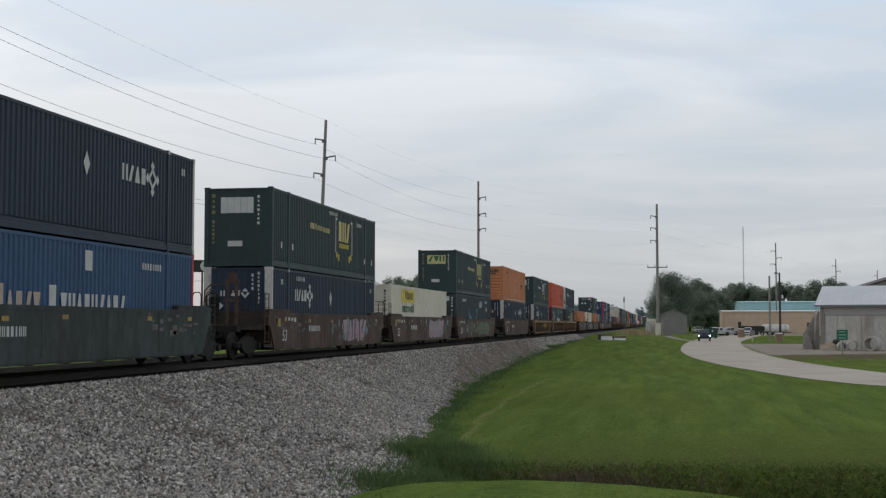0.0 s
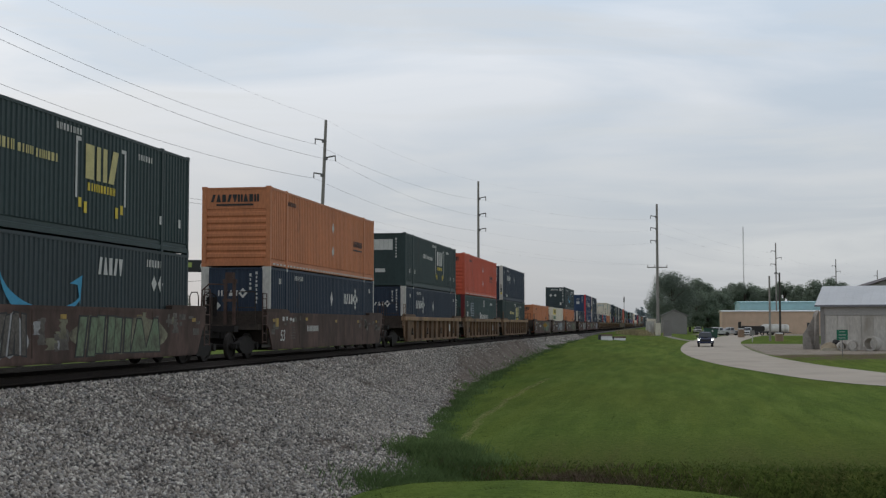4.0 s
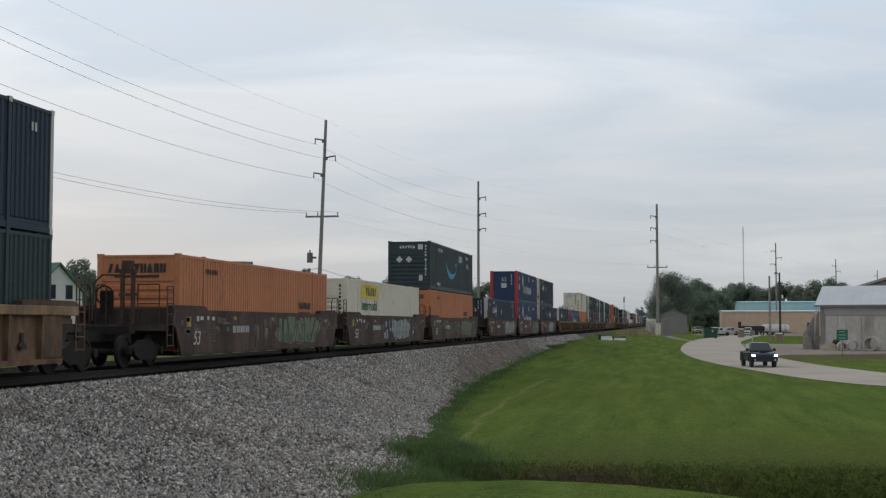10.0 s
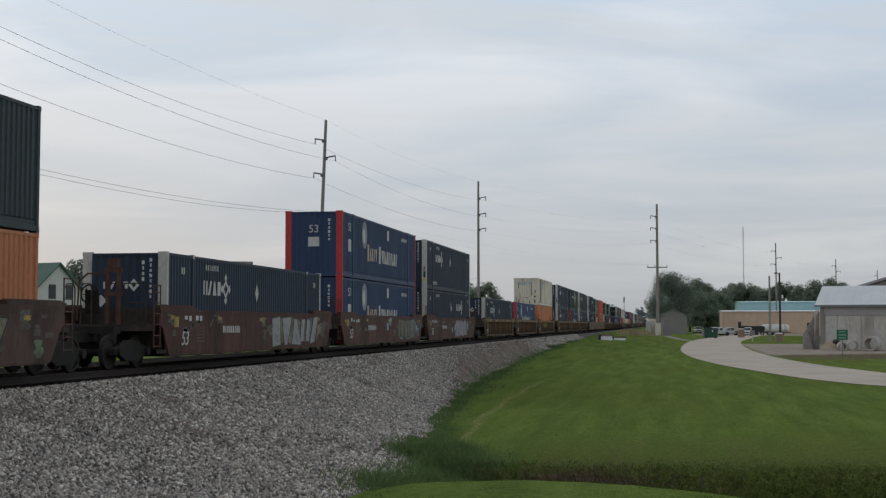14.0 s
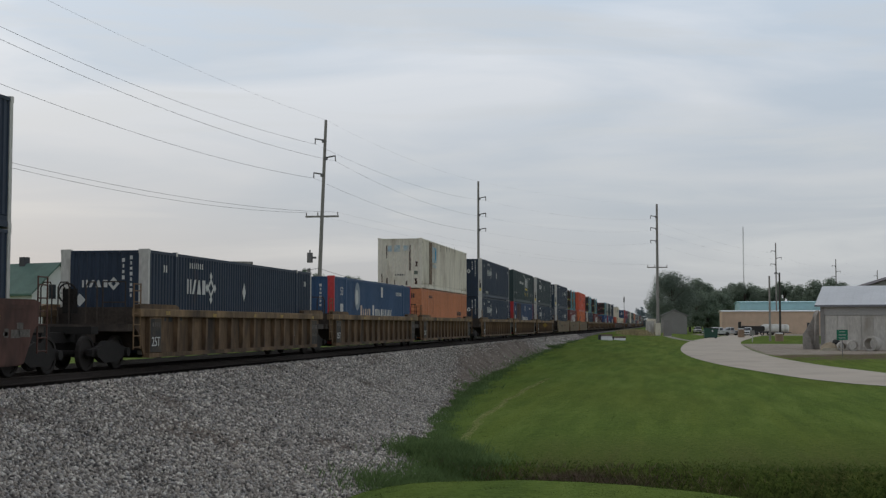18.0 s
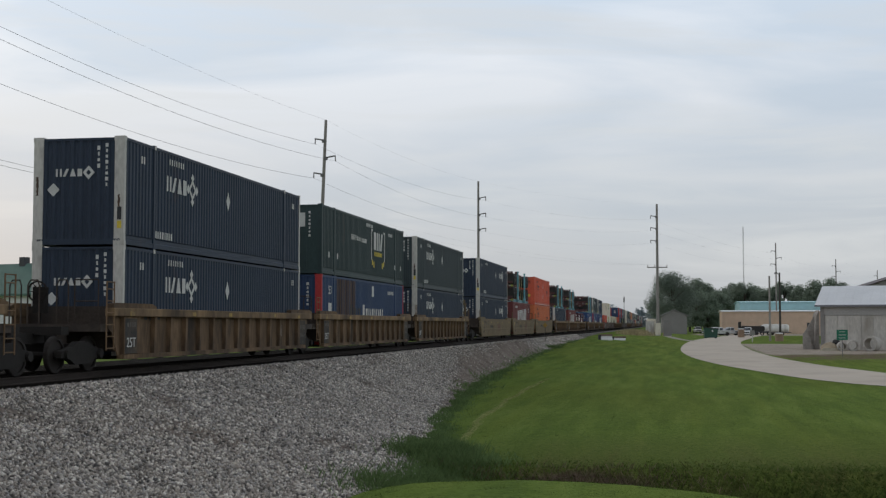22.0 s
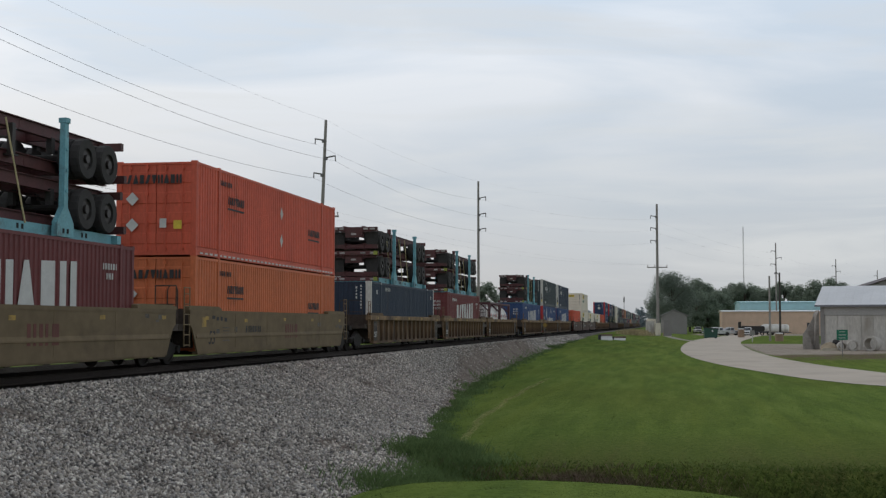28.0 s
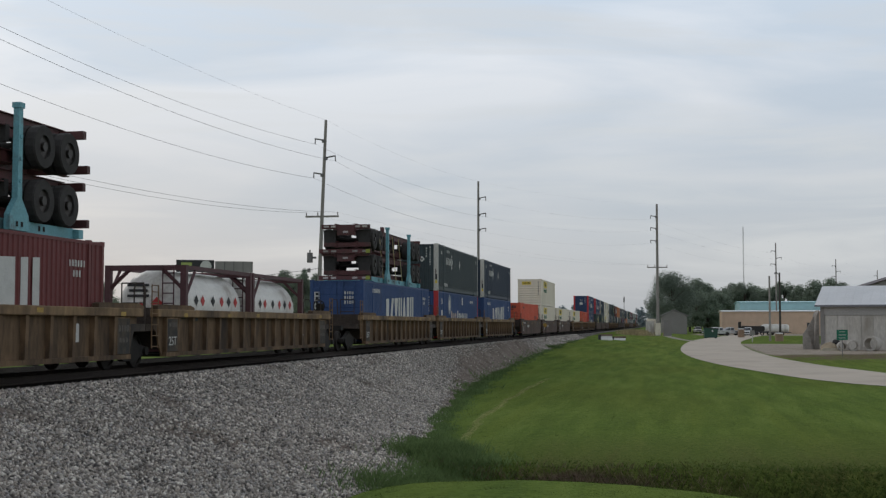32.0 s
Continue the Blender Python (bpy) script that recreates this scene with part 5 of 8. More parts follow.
def well_car(style, body, first, last, label, tint=None):
    """One unit of an articulated well car, its rails' top at z = 0; near end at -y."""
    u = thing("well_car", label, "rail car", group="well cars of the train")
    key = (style, body.name)
    X = 1.5

    def sill():
        bm = bmesh.new()
        if style == "smooth":
            prism(bm, [(-9.0, CHORD), (-9.0, 1.2), (-8.8, 1.08), (-8.35, 0.34), (8.35, 0.34), (8.8, 1.08), (9.0, 1.2), (9.0, CHORD)], "x", X - 0.05, X)
            box(bm, X - 0.16, X + 0.012, -9.0, 9.0, CHORD - 0.1, CHORD + 0.004)
            box(bm, X - 0.2, X - 0.02, -8.3, 8.3, 0.3, 0.4)
        else:
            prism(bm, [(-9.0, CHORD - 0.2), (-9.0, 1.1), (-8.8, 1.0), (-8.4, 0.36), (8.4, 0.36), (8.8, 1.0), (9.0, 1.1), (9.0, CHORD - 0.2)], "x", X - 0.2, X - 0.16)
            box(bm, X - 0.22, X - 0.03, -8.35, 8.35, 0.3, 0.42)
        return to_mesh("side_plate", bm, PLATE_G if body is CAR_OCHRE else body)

    sp = cached(("sill", key), sill)
    part_of("side_plate", sp, u)
    part_of("side_plate", sp, u, TURN)
    if style == "ribbed":
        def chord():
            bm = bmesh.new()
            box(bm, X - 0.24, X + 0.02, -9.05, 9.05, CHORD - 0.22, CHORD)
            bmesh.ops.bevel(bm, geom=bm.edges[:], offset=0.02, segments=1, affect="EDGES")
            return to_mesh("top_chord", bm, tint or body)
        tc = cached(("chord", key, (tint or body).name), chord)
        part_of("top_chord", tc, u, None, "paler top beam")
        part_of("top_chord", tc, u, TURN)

        def rib():
            bm = bmesh.new()
            prism(bm, [(X - 0.16, 0.4), (X - 0.045, 0.42), (X - 0.02, CHORD - 0.22), (X - 0.16, CHORD - 0.22)], "y", -0.07, 0.07)
            return to_mesh("rib", bm, body)
        def end_plate():
            bm = bmesh.new()
            box(bm, X - 0.165, X - 0.03, -8.32, -7.48, 0.43, CHORD - 0.225)
            bmesh.ops.bevel(bm, geom=bm.edges[:], offset=0.012, segments=1, affect="EDGES")
            return to_mesh("end_plate", bm, body)
        ep = cached(("endplate", key), end_plate)
        for flip in (1, -1):
            part_of("end_plate", ep, u, pose(0, 0, 0) if flip > 0 else pose(0, 15.8, 0))
            part_of("end_plate", ep, u, TURN if flip > 0 else pose(0, -15.8, 0, 0, 0, 180))
        rb = cached(("rib", key), rib)
        n = 11 if body is CAR_TAN else 14
        for i in range(n):
            y = -7.4 + 14.8 * i / (n - 1)
            part_of("rib", rb, u, pose(0, y, 0))
            part_of("rib", rb, u, pose(0, y, 0, 0, 0, 180))
    else:
        def seam():
            bm = bmesh.new()
            box(bm, X - 0.01, X + 0.006, -0.03, 0.03, 0.45, CHORD - 0.1)
            return to_mesh("seam", bm, body)
        sm = cached(("seam", key), seam)
        if body is CAR_YEL:
            def fold():
                bm = bmesh.new()
                prism(bm, [(X - 0.01, 0.78), (X + 0.02, 0.8), (X + 0.02, 0.84), (X - 0.01, 0.98)], "y", -8.5, 8.5)
                return to_mesh("side_fold", bm, body)
            part_of("side_fold", cached(("fold", key), fold), u)
        for y in (-5.0, -1.7, 1.7, 5.0):
            part_of("seam", sm, u, pose(0, y, 0))
            part_of("seam", sm, u, pose(0, y, 0, 0, 0, 180))

    def guide():
        bm = bmesh.new()
        prism(bm, [(-1.35, CHORD), (-1.35, CHORD + 0.1), (-1.2, CHORD + 0.13), (1.1, CHORD + 0.13), (1.4, CHORD + 0.06), (1.4, CHORD)], "x", X - 0.18, X)
        return to_mesh("container_guide", bm, body)
    gd = cached(("guide", key), guide)
    for y, a in ((-7.7, 0), (7.7, 180)):
        part_of("container_guide", gd, u, pose(0, y, 0))
        part_of("container_guide", gd, u, pose(0, y, 0, 0, 0, 180))

    def floor():
        bm = bmesh.new()
        for i in range(9):
            y = -7.2 + 1.8 * i
            box(bm, -X + 0.2, X - 0.2, y - 0.12, y + 0.12, 0.27, 0.36)
        for s in (-1, 1):
            box(bm, s * (X - 0.35) - 0.15, s * (X - 0.35) + 0.15, -7.7, 7.7, 0.3, 0.375)
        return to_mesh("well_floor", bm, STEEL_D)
    part_of("well_floor", cached(("floor", 0), floor), u)

    def platform():
        bm = bmesh.new()
        prism(bm, [(-9.35, 1.02), (-9.35, 1.22), (-8.35, 1.22), (-8.2, 0.5), (-8.35, 0.5), (-8.6, 1.02)], "x", -X + 0.06, X - 0.21)
        box(bm, -0.35, 0.35, -9.8, -9.3, 0.72, 1.12)
        box(bm, -X + 0.2, X - 0.2, -8.28, -8.16, 1.2, CHORD + 0.05)
        return to_mesh("end_platform", bm, END_D)
    pf = cached(("plat", key), platform)
    part_of("end_platform", pf, u)
    part_of("end_platform", pf, u, TURN)

    def ladder():
        bm = bmesh.new()
        for y in (-0.22, 0.22):
            rod(bm, (0, y, 0.55), (0, y, 2.3), 0.02, 6)
        for z in (0.6, 0.9, 1.2, 1.5, 1.8, 2.1, 2.28):
            rod(bm, (0, -0.22, z), (0, 0.22, z), 0.016, 6)
        return to_mesh("ladder", bm, body)
    ld = cached(("ladder", key), ladder)

    def rail_bar():
        bm = bmesh.new()
        for x in (0.45, 1.1):
            rod(bm, (x, 0, 1.2), (x, 0, 2.35), 0.02, 6)
        rod(bm, (0.45, 0, 2.35), (1.1, 0, 2.35), 0.02, 6)
        rod(bm, (0.45, 0, 1.8), (1.1, 0, 1.8), 0.016, 6)
        return to_mesh("handrail", bm, END_D)
    def grab():
        bm = bmesh.new()
        tube(bm, [Vector(p) for p in ((0, 0, 1.2), (0, 0, 2.2), (0.06, 0.02, 2.34), (0.26, 0.02, 2.34), (0.32, 0, 2.2), (0.32, 0, 1.2))], 0.022, 6)
        return to_mesh("grab_iron", bm, END_D)
    gi = cached(("grab", key), grab)
    for gx in ((-1.25, -0.75, 0.05) if first else (-1.25, 0.9)):
        part_of("grab_iron", gi, u, pose(gx, -9.28, 0))
    hr = cached(("hrail", key), rail_bar)
    part_of("handrail", hr, u, pose(0, -9.1, 0))
    part_of("ladder", ld, u, pose(X - 0.02, -9.2, 0))
    if last:
        part_of("handrail", hr, u, pose(0, 9.1, 0, 0, 0, 180))
        part_of("ladder", ld, u, pose(X - 0.02, 9.2, 0))
    if first:
        def brake():
            bm = bmesh.new()
            ring(bm, (0, 0, 0), (0, 1, 0), 0.28, 0.24, 0.02, 16)
            for i in range(3):
                a = math.pi * i / 3
                rod(bm, (0.25 * math.cos(a), 0, 0.25 * math.sin(a)), (-0.25 * math.cos(a), 0, -0.25 * math.sin(a)), 0.012, 5)
            box(bm, -0.15, 0.15, 0.03, 0.3, -0.55, 0.12)
            rod(bm, (0, 0.15, -0.9), (0, 0.15, -0.5), 0.04, 6)
            return to_mesh("brake_wheel", bm, STEEL_D)
        part_of("brake_wheel", cached(("brake", 0), brake), u, pose(-0.55, -9.15, 2.05))
    if first and style == "smooth":
        def stand():
            bm = bmesh.new()
            for x in (0.1, 0.42):
                box(bm, x - 0.05, x + 0.05, -9.42, -9.32, 1.2, 2.75)
            box(bm, 0.02, 0.5, -9.45, -9.29, 2.0, 2.1)
            box(bm, 0.02, 0.5, -9.45, -9.29, 2.65, 2.78)
            box(bm, 0.12, 0.4, -9.48, -9.26, 2.78, 3.02)
            tube(bm, [Vector(p) for p in ((0.1, -9.37, 2.6), (-0.5, -9.4, 2.62), (-0.75, -9.4, 2.4), (-0.8, -9.4, 1.3))], 0.03, 6)
            return to_mesh("brake_stand", bm, body)
        part_of("brake_stand", cached(("stand", key), stand), u)
    add_truck(u, -9.87)
    if last:
        add_truck(u, 9.87)

    def coupler():
        bm = bmesh.new()
        box(bm, -0.16, 0.16, -11.9, -9.7, 0.74, 1.0)
        box(bm, -0.2, 0.2, -11.98, -11.6, 0.68, 1.06)
        box(bm, -0.9, 0.9, -10.7, -10.3, 0.95, 1.15)
        rod(bm, (-0.35, -10.4, 0.9), (-0.45, -11.85, 0.45), 0.03, 6)
        return to_mesh("coupler", bm, STEEL_D)
    cp = cached(("coupler", 0), coupler)
    if first:
        part_of("coupler", cp, u)
    if last:
        part_of("coupler", cp, u, TURN)
    return u


FADED = mat("faded_stencil", (0.15, 0.135, 0.12), rough=0.85, var=0.4, scale=3, fine=12, bump=0, dirt=(0.06, 0.05, 0.042), dirt_amt=0.5)
REFLECT = mat("reflector_amber", (0.42, 0.27, 0.05), rough=0.6, var=0.25, scale=3, fine=25, bump=0, dirt=(0.1, 0.07, 0.05), dirt_amt=0.4)


def car_marks(u, style, pale, seed, graffiti=(), panels=True):
    """Small placards and stencils on a well car's side, and painted scrawls."""
    rng = random.Random(seed)
    x = 1.503 if style == "smooth" else 1.345
    ink = MARK_D if pale else MARK_W
    if style == "smooth":
        part_of("lettering", text_mesh("53", 0.58, ink if style == "smooth" else MARK_D, slant=0.22), u, side_m(-7.2 if style == "smooth" else -6.75, 0.78, x + 0.004), "stencilled number 53")
    bits = [rect(-7.1 + 0.42 * i + rng.uniform(-0.1, 0.1), rng.uniform(1.35, 1.43), rng.uniform(0.16, 0.26), rng.uniform(0.1, 0.16)) for i in range(4)]
    mark(u, ("cm", seed, 1), lambda: bits, ink if style == "smooth" else MARK_D, side_m(0, 0, x))
    ys = [rect(-7.6 + i * 3.8 + rng.uniform(-0.6, 0.6), rng.uniform(1.33 if style == "smooth" else 1.47, 1.42 if style == "smooth" else 1.53), 0.3, 0.11) for i in range(5)]
    mark(u, ("cm", seed, 2), lambda: ys, REFLECT, side_m(0, 0, x if style == "smooth" else 1.522), "dull yellow reflector strips")
    if style == "smooth":
        mark(u, ("cm", seed, 3), lambda: bars(9, 0.22, 0.13, 0.05), ink, side_m(-3.2, 1.05, x))
        if pale:
            mark(u, ("cm", seed, 10), lambda: bars(3, 0.5, 0.42, 0.14), mat("marking_red_brown", (0.13, 0.04, 0.03), var=0.3, bump=0), side_m(1.2, 0.97, x), "faded red-brown blocks")
        mark(u, ("cm", seed, 4), lambda: [rect(-5.9, 1.1 - 0.1 * i, 0.6, 0.03) for i in range(5)], FADED, side_m(0, 0, x))
        worn = [rect(rng.choice((-1, 1)) * rng.uniform(4.2, 8.4), rng.uniform(0.95, 1.48), rng.uniform(0.15, 0.5), rng.uniform(0.06, 0.2)) for i in range(6 if pale else 30)]
        mark(u, ("cm", seed, 9), lambda: worn, FADED, side_m(0, 0, x - 0.001), "faded stencils and grime patches")
        mark(u, ("cm", seed, 5), lambda: [rect(-7.85, 1.28, 0.36, 0.3)], REFLECT, side_m(0, 0, x))
    else:
        if panels:
            for k, (c0, w0) in enumerate(((-7.9, 0.74), (7.9, 0.74))):
                mark(u, ("cm", k, 6), lambda: [rect(c0, 0.9, w0, 0.92)], mat("stencil_panel_black", (0.035, 0.032, 0.03), rough=0.8, var=0.4, scale=2, fine=12, bump=0, dirt=(0.11, 0.08, 0.052), dirt_amt=0.45), side_m(0, 0, 1.4715), "dark stencil panel")
            part_of("lettering", text_mesh("25T", 0.36, MARK_W), u, side_m(-7.9, 0.72, 1.4765), "stencilled 25T")
            mark(u, ("cm", 0, 7), lambda: bars(4, 0.12, 0.1, 0.04), FADED, side_m(-7.9, 1.2, 1.475))
            mark(u, ("cm", 1, 7), lambda: bars(4, 0.16, 0.12, 0.05) + shift(bars(3, 0.12, 0.14, 0.05), 0, -0.3), FADED, side_m(7.9, 1.1, 1.475))
        else:
            def jack():
                bm = bmesh.new()
                prism(bm, [(-0.2, 0.0), (-0.06, 0.1), (-0.06, 0.3), (0.06, 0.3), (0.06, 0.1), (0.2, 0.0)], "x", 0.0, 0.05)
                box(bm, 0.0, 0.08, -0.14, 0.14, -0.07, 0.0)
                return to_mesh("jacking_bracket", bm, END_D)
            for y in (-6.6, -2.2, 2.2, 6.6):
                part_of("jacking_bracket", cached(("jack", 0), jack), u, pose(x + 0.004, y, 0.72))
        mark(u, ("cm", seed, 8), lambda: [rect(5.4, 1.0, 0.4, 0.45)], MARK_W, side_m(0, 0, x))
    for g, (cols, a, b) in enumerate(graffiti):
        r = random.Random(seed * 7 + g)
        n = 5
        # thin sprayed line work over and beside the shapes
        lines = []
        for i in range(n):
            half = (b - a) / n * 0.36
            mid, top, foot, tilt = a + (b - a) / n * (i + 0.5), r.uniform(0.1, 0.25), r.uniform(-0.48, -0.3), r.uniform(-0.12, 0.12)
            line = [(mid - half + tilt * foot, foot)] + [(mid - half * math.cos(math.pi * k / 8) + tilt * top, top + half * 0.75 * math.sin(math.pi * k / 8)) for k in range(9)] + [(mid + half + tilt * foot, foot + 0.06)]
            for (u0, v0), (u1, v1) in zip(line, line[1:]):
                d = math.hypot(u1 - u0, v1 - v0)
                nu, nv = -(v1 - v0) / d * 0.02, (u1 - u0) / d * 0.02
                lines.append([(u0 + nu, v0 + nv), (u0 - nu, v0 - nv), (u1 - nu, v1 - nv), (u1 + nu, v1 + nv)])
        if len(cols) == 1:
            mark(u, ("line", seed, g), lambda: lines, LINE_W, side_m(0, 0.93, 1.5155), "thin pale sprayed outlines")
        for k in range(20):
            spot = streak(r.uniform(0.15, 0.7), r.uniform(0.15, 0.5), seed * 50 + g * 20 + k, 6)
            mark(u, ("blot", seed, g, k), lambda: [spot], FADED if k % 3 else cols[0], side_m(r.uniform(a - 2.6, b + 1.6), r.uniform(0.65, 1.35), 1.5012 + 0.0001 * k), "faded paint blotch")
        if len(cols) == 1:
            continue
        w = (b - a) / n
        for i in range(3):
            ph = [r.uniform(0, 6.28) for _ in range(2)]
            cloud = [((b - a) * 0.24 * (1 + 0.2 * math.sin(3 * t + ph[0])) * math.cos(t), 0.46 * (1 + 0.16 * math.sin(5 * t + ph[1])) * math.sin(t)) for t in (2 * math.pi * k / 26 for k in range(26))]
            me = cached(("halo", seed, g, i), lambda: flat([[(p_, max(-0.52, min(0.56, q_))) for p_, q_ in cloud]], cols[0], "scrawl"))
            part_of("scrawl", me, u, side_m(a + (b - a) * (0.2 + 0.3 * i), 0.95, 1.5035 + 0.0006 * i), "spray painted colour cloud")
        for i in range(n):
            kind = SHAPES[r.randrange(9)]
            lean, skew, tall, drop = r.uniform(-0.15, 0.25), r.uniform(-0.12, 0.12), r.uniform(0.84, 1.02), r.uniform(-0.06, 0.06)
            c0, z0 = a + w * (i + 0.5), 0.95

            def tag(grow, kind=kind, lean=lean, skew=skew, tall=tall, drop=drop):
                k = 0.3 * w + grow
                poly = glyph(kind, w * 0.96 + grow, tall + grow * 0.6, min(k, w * 0.44))
                return [[(x_ + lean * y_, max(-0.54, min(0.57, y_ + skew * x_ + drop))) for x_, y_ in q] for q in poly]

            for k, grow in ((2, 0.13), (1, 0.0)):
                ink = cols[k] if k < len(cols) else INK
                me = cached(("graf", seed, g, i, k), lambda: flat(tag(grow), ink, "scrawl"))
                part_of("scrawl", me, u, side_m(c0, z0, 1.5068 + 0.0035 * (k == 1) + 0.0007 * (i % 2)), "spray painted angular shape")


# ---------------------------------------------------------------- train: other loads
TEAL = mat("teal_paint", (0.16, 0.39, 0.45), rough=0.6, var=0.2, scale=2, fine=20, dirt=(0.10, 0.06, 0.04), dirt_amt=0.2)
TRIM_B = mat("slot_black", (0.015, 0.014, 0.014), rough=0.9, var=0.2, bump=0)
TYRE = mat("tyre_rubber", (0.042, 0.039, 0.038), rough=0.9, var=0.25, scale=4, fine=40)
CHASSIS = mat("chassis_maroon", (0.1, 0.032, 0.033), rough=0.65, var=0.3, scale=2, fine=20, dirt=(0.05, 0.035, 0.03), dirt_amt=0.3)
STRAP = mat("pale_strap", (0.55, 0.47, 0.26), rough=0.8, var=0.15, scale=6, fine=40)
RIM = mat("rim_grey", (0.05, 0.043, 0.04), rough=0.5, metal=0.4, var=0.25, scale=6, fine=30)


def chassis_stack(length=12.8):
    """Four trailer chassis stacked in a teal cradle; base at z = 0."""
    st = thing("chassis_stack", "stack of maroon trailer chassis strapped in a teal cradle", "trailer chassis", group="chassis stacks")
    h2 = length / 2

    def cradle():
        bm = bmesh.new()
        for s in (-1, 1):
            box(bm, s * 0.95 - 0.09, s * 0.95 + 0.09, -h2 + 0.4, h2 - 0.4, 0.0, 0.26)
        for y in (-h2 + 0.5, -2.2, 2.6, h2 - 0.5):
            box(bm, -1.2, 1.2, y - 0.12, y + 0.12, 0.02, 0.24)
        return to_mesh("cradle", bm, TEAL)
    part_of("cradle", cached(("cradle", length), cradle), st, None, "teal steel cradle frame")

    def upright():
        bm = bmesh.new()
        prism(bm, [(-0.42, 0.0), (-0.42, 0.34), (-0.1, 0.72), (-0.085, 2.8), (0.085, 2.8), (0.1, 0.72), (0.42, 0.34), (0.42, 0.0)], "x", -0.07, 0.07)
        box(bm, -0.1, 0.1, -0.11, 0.11, 2.74, 2.86)
        for z in (1.1, 1.6, 2.1):
            rod(bm, (0.06, 0, z), (0.1, 0, z), 0.05, 8)
        return to_mesh("upright", bm, TEAL)
    up = cached(("upright", 0), upright)
    for y in (-2.6, 2.75):
        for s in (-1, 1):
            part_of("upright", up, st, pose(s * 1.2, y, 0), "teal upright post")

    def rail():
        bm = bmesh.new()
        for s in (-1, 1):
            box(bm, s * 0.48 - 0.012, s * 0.48 + 0.012, -h2, h2, -0.15, 0.15)
            for z in (-0.15, 0.13):
                box(bm, s * 0.48 - 0.08, s * 0.48 + 0.08, -h2, h2, z, z + 0.02)
        for i in range(7):
            y = -h2 + 0.15 + i * (length - 0.3) / 6
            box(bm, -1.15 if i in (0, 6) else -0.5, 1.15 if i in (0, 6) else 0.5, y - 0.08, y + 0.08, -0.1, 0.1)
        return to_mesh("chassis_frame", bm, CHASSIS)
    rl = cached(("chassis", length), rail)

    def tyre():
        bm = bmesh.new()
        ring(bm, (0, 0, 0), (1, 0, 0), 0.51, 0.27, 0.13, 18)
        return to_mesh("tyre", bm, TYRE)

    def hub():
        bm = bmesh.new()
        rod(bm, (-0.06, 0, 0), (0.05, 0, 0), 0.28, 14)
        rod(bm, (-0.1, 0, 0), (0.12, 0, 0), 0.11, 10)
        return to_mesh("rim", bm, RIM)
    ty, hb = cached(("tyre", 0), tyre), cached(("rim", 0), hub)

    def bumper():
        bm = bmesh.new()
        box(bm, -1.2, 1.2, -0.06, 0.06, -0.09, 0.09)
        box(bm, -0.42, 0.42, -0.05, 0.05, -0.42, -0.1)
        return to_mesh("rear_bumper", bm, CHASSIS)

    def plate_row():
        bm = bmesh.new()
        box(bm, -0.13, 0.13, -0.075, -0.055, -0.045, 0.045)
        return to_mesh("light_panel", bm, mat("lamp_panel", (0.36, 0.33, 0.31), var=0.4, scale=8, fine=30, bump=0, each=0.4))

    def flap():
        bm = bmesh.new()
        prism(bm, [(-0.34, 0.0), (-0.26, -0.75), (0.26, -0.75), (0.34, 0.0)], "y", -0.015, 0.015)
        return to_mesh("mud_flap", bm, TYRE)
    def suspension():
        bm = bmesh.new()
        for a in (-0.62, 0.62):
            rod(bm, (-1.15, a, 0.0), (1.15, a, 0.0), 0.075, 8)
            for x in (-0.5, 0.5):
                prism(bm, [(a - 0.55, 0.16), (a - 0.3, 0.08), (a, 0.06), (a + 0.3, 0.08), (a + 0.55, 0.16), (a + 0.3, 0.14), (a, 0.13), (a - 0.3, 0.14)], "x", x - 0.05, x + 0.05)
        for y in (-1.15, 0.0, 1.15):
            for x in (-0.5, 0.5):
                box(bm, x - 0.07, x + 0.07, y - 0.09, y + 0.09, 0.02, 0.42)
        rod(bm, (-0.3, -0.3, 0.12), (-0.3, 0.3, 0.12), 0.12, 8)
        rod(bm, (0.25, 0.2, 0.2), (0.25, 0.75, 0.2), 0.1, 8)
        return to_mesh("suspension", bm, TYRE)
    sus = cached(("susp", 0), suspension)
    bu, pl, fl = cached(("bump", 0), bumper), cached(("plrow", 0), plate_row), cached(("flap", 0), flap)
    for lvl, (z, end) in enumerate(((0.42, 1), (1.32, -1), (1.78, 1), (2.62, -1))):
        part_of("chassis_frame", rl, st, pose(0, 0.12 * (-1) ** lvl, z))
    for z in (0.82, 2.08):
        for end in (-1, 1):
            for a in (0.95, 2.2):
                y = end * (h2 - a)
                if end > 0:
                    y -= 0.25
                for s in (-1, 1):
                    for x in (0.78, 1.1):
                        t = part_of("tyre", ty, st, pose(s * x, y, z + (0.0 if end < 0 else -0.05)))
                        if x > 1:
                            part_of("rim", hb, t, pose(0.02 * s, 0, 0))
        for yy in (-h2 + 1.58, h2 - 1.83):
            part_of("suspension", sus, st, pose(0, yy, z))
        part_of("rear_bumper", bu, st, pose(0, -h2 - 0.02, z + 0.56), "maroon rear cross bar")
        for lx, lz in ((-0.95, 0.56), (-0.6, 0.56), (0.6, 0.56), (0.95, 0.56), (0.0, 0.3)):
            part_of("light_panel", pl, st, pose(lx, -h2 - 0.02, z + lz))
        for s in (-1, 1):
            part_of("mud_flap", fl, st, pose(s * 0.85, -h2 + 0.25, z + 0.42))

    def bar_low():
        bm = bmesh.new()
        box(bm, -1.28, 1.28, -0.07, 0.07, -0.1, 0.1)
        return to_mesh("cross_bar", bm, CHASSIS)
    bl = cached(("lowbar", 0), bar_low)
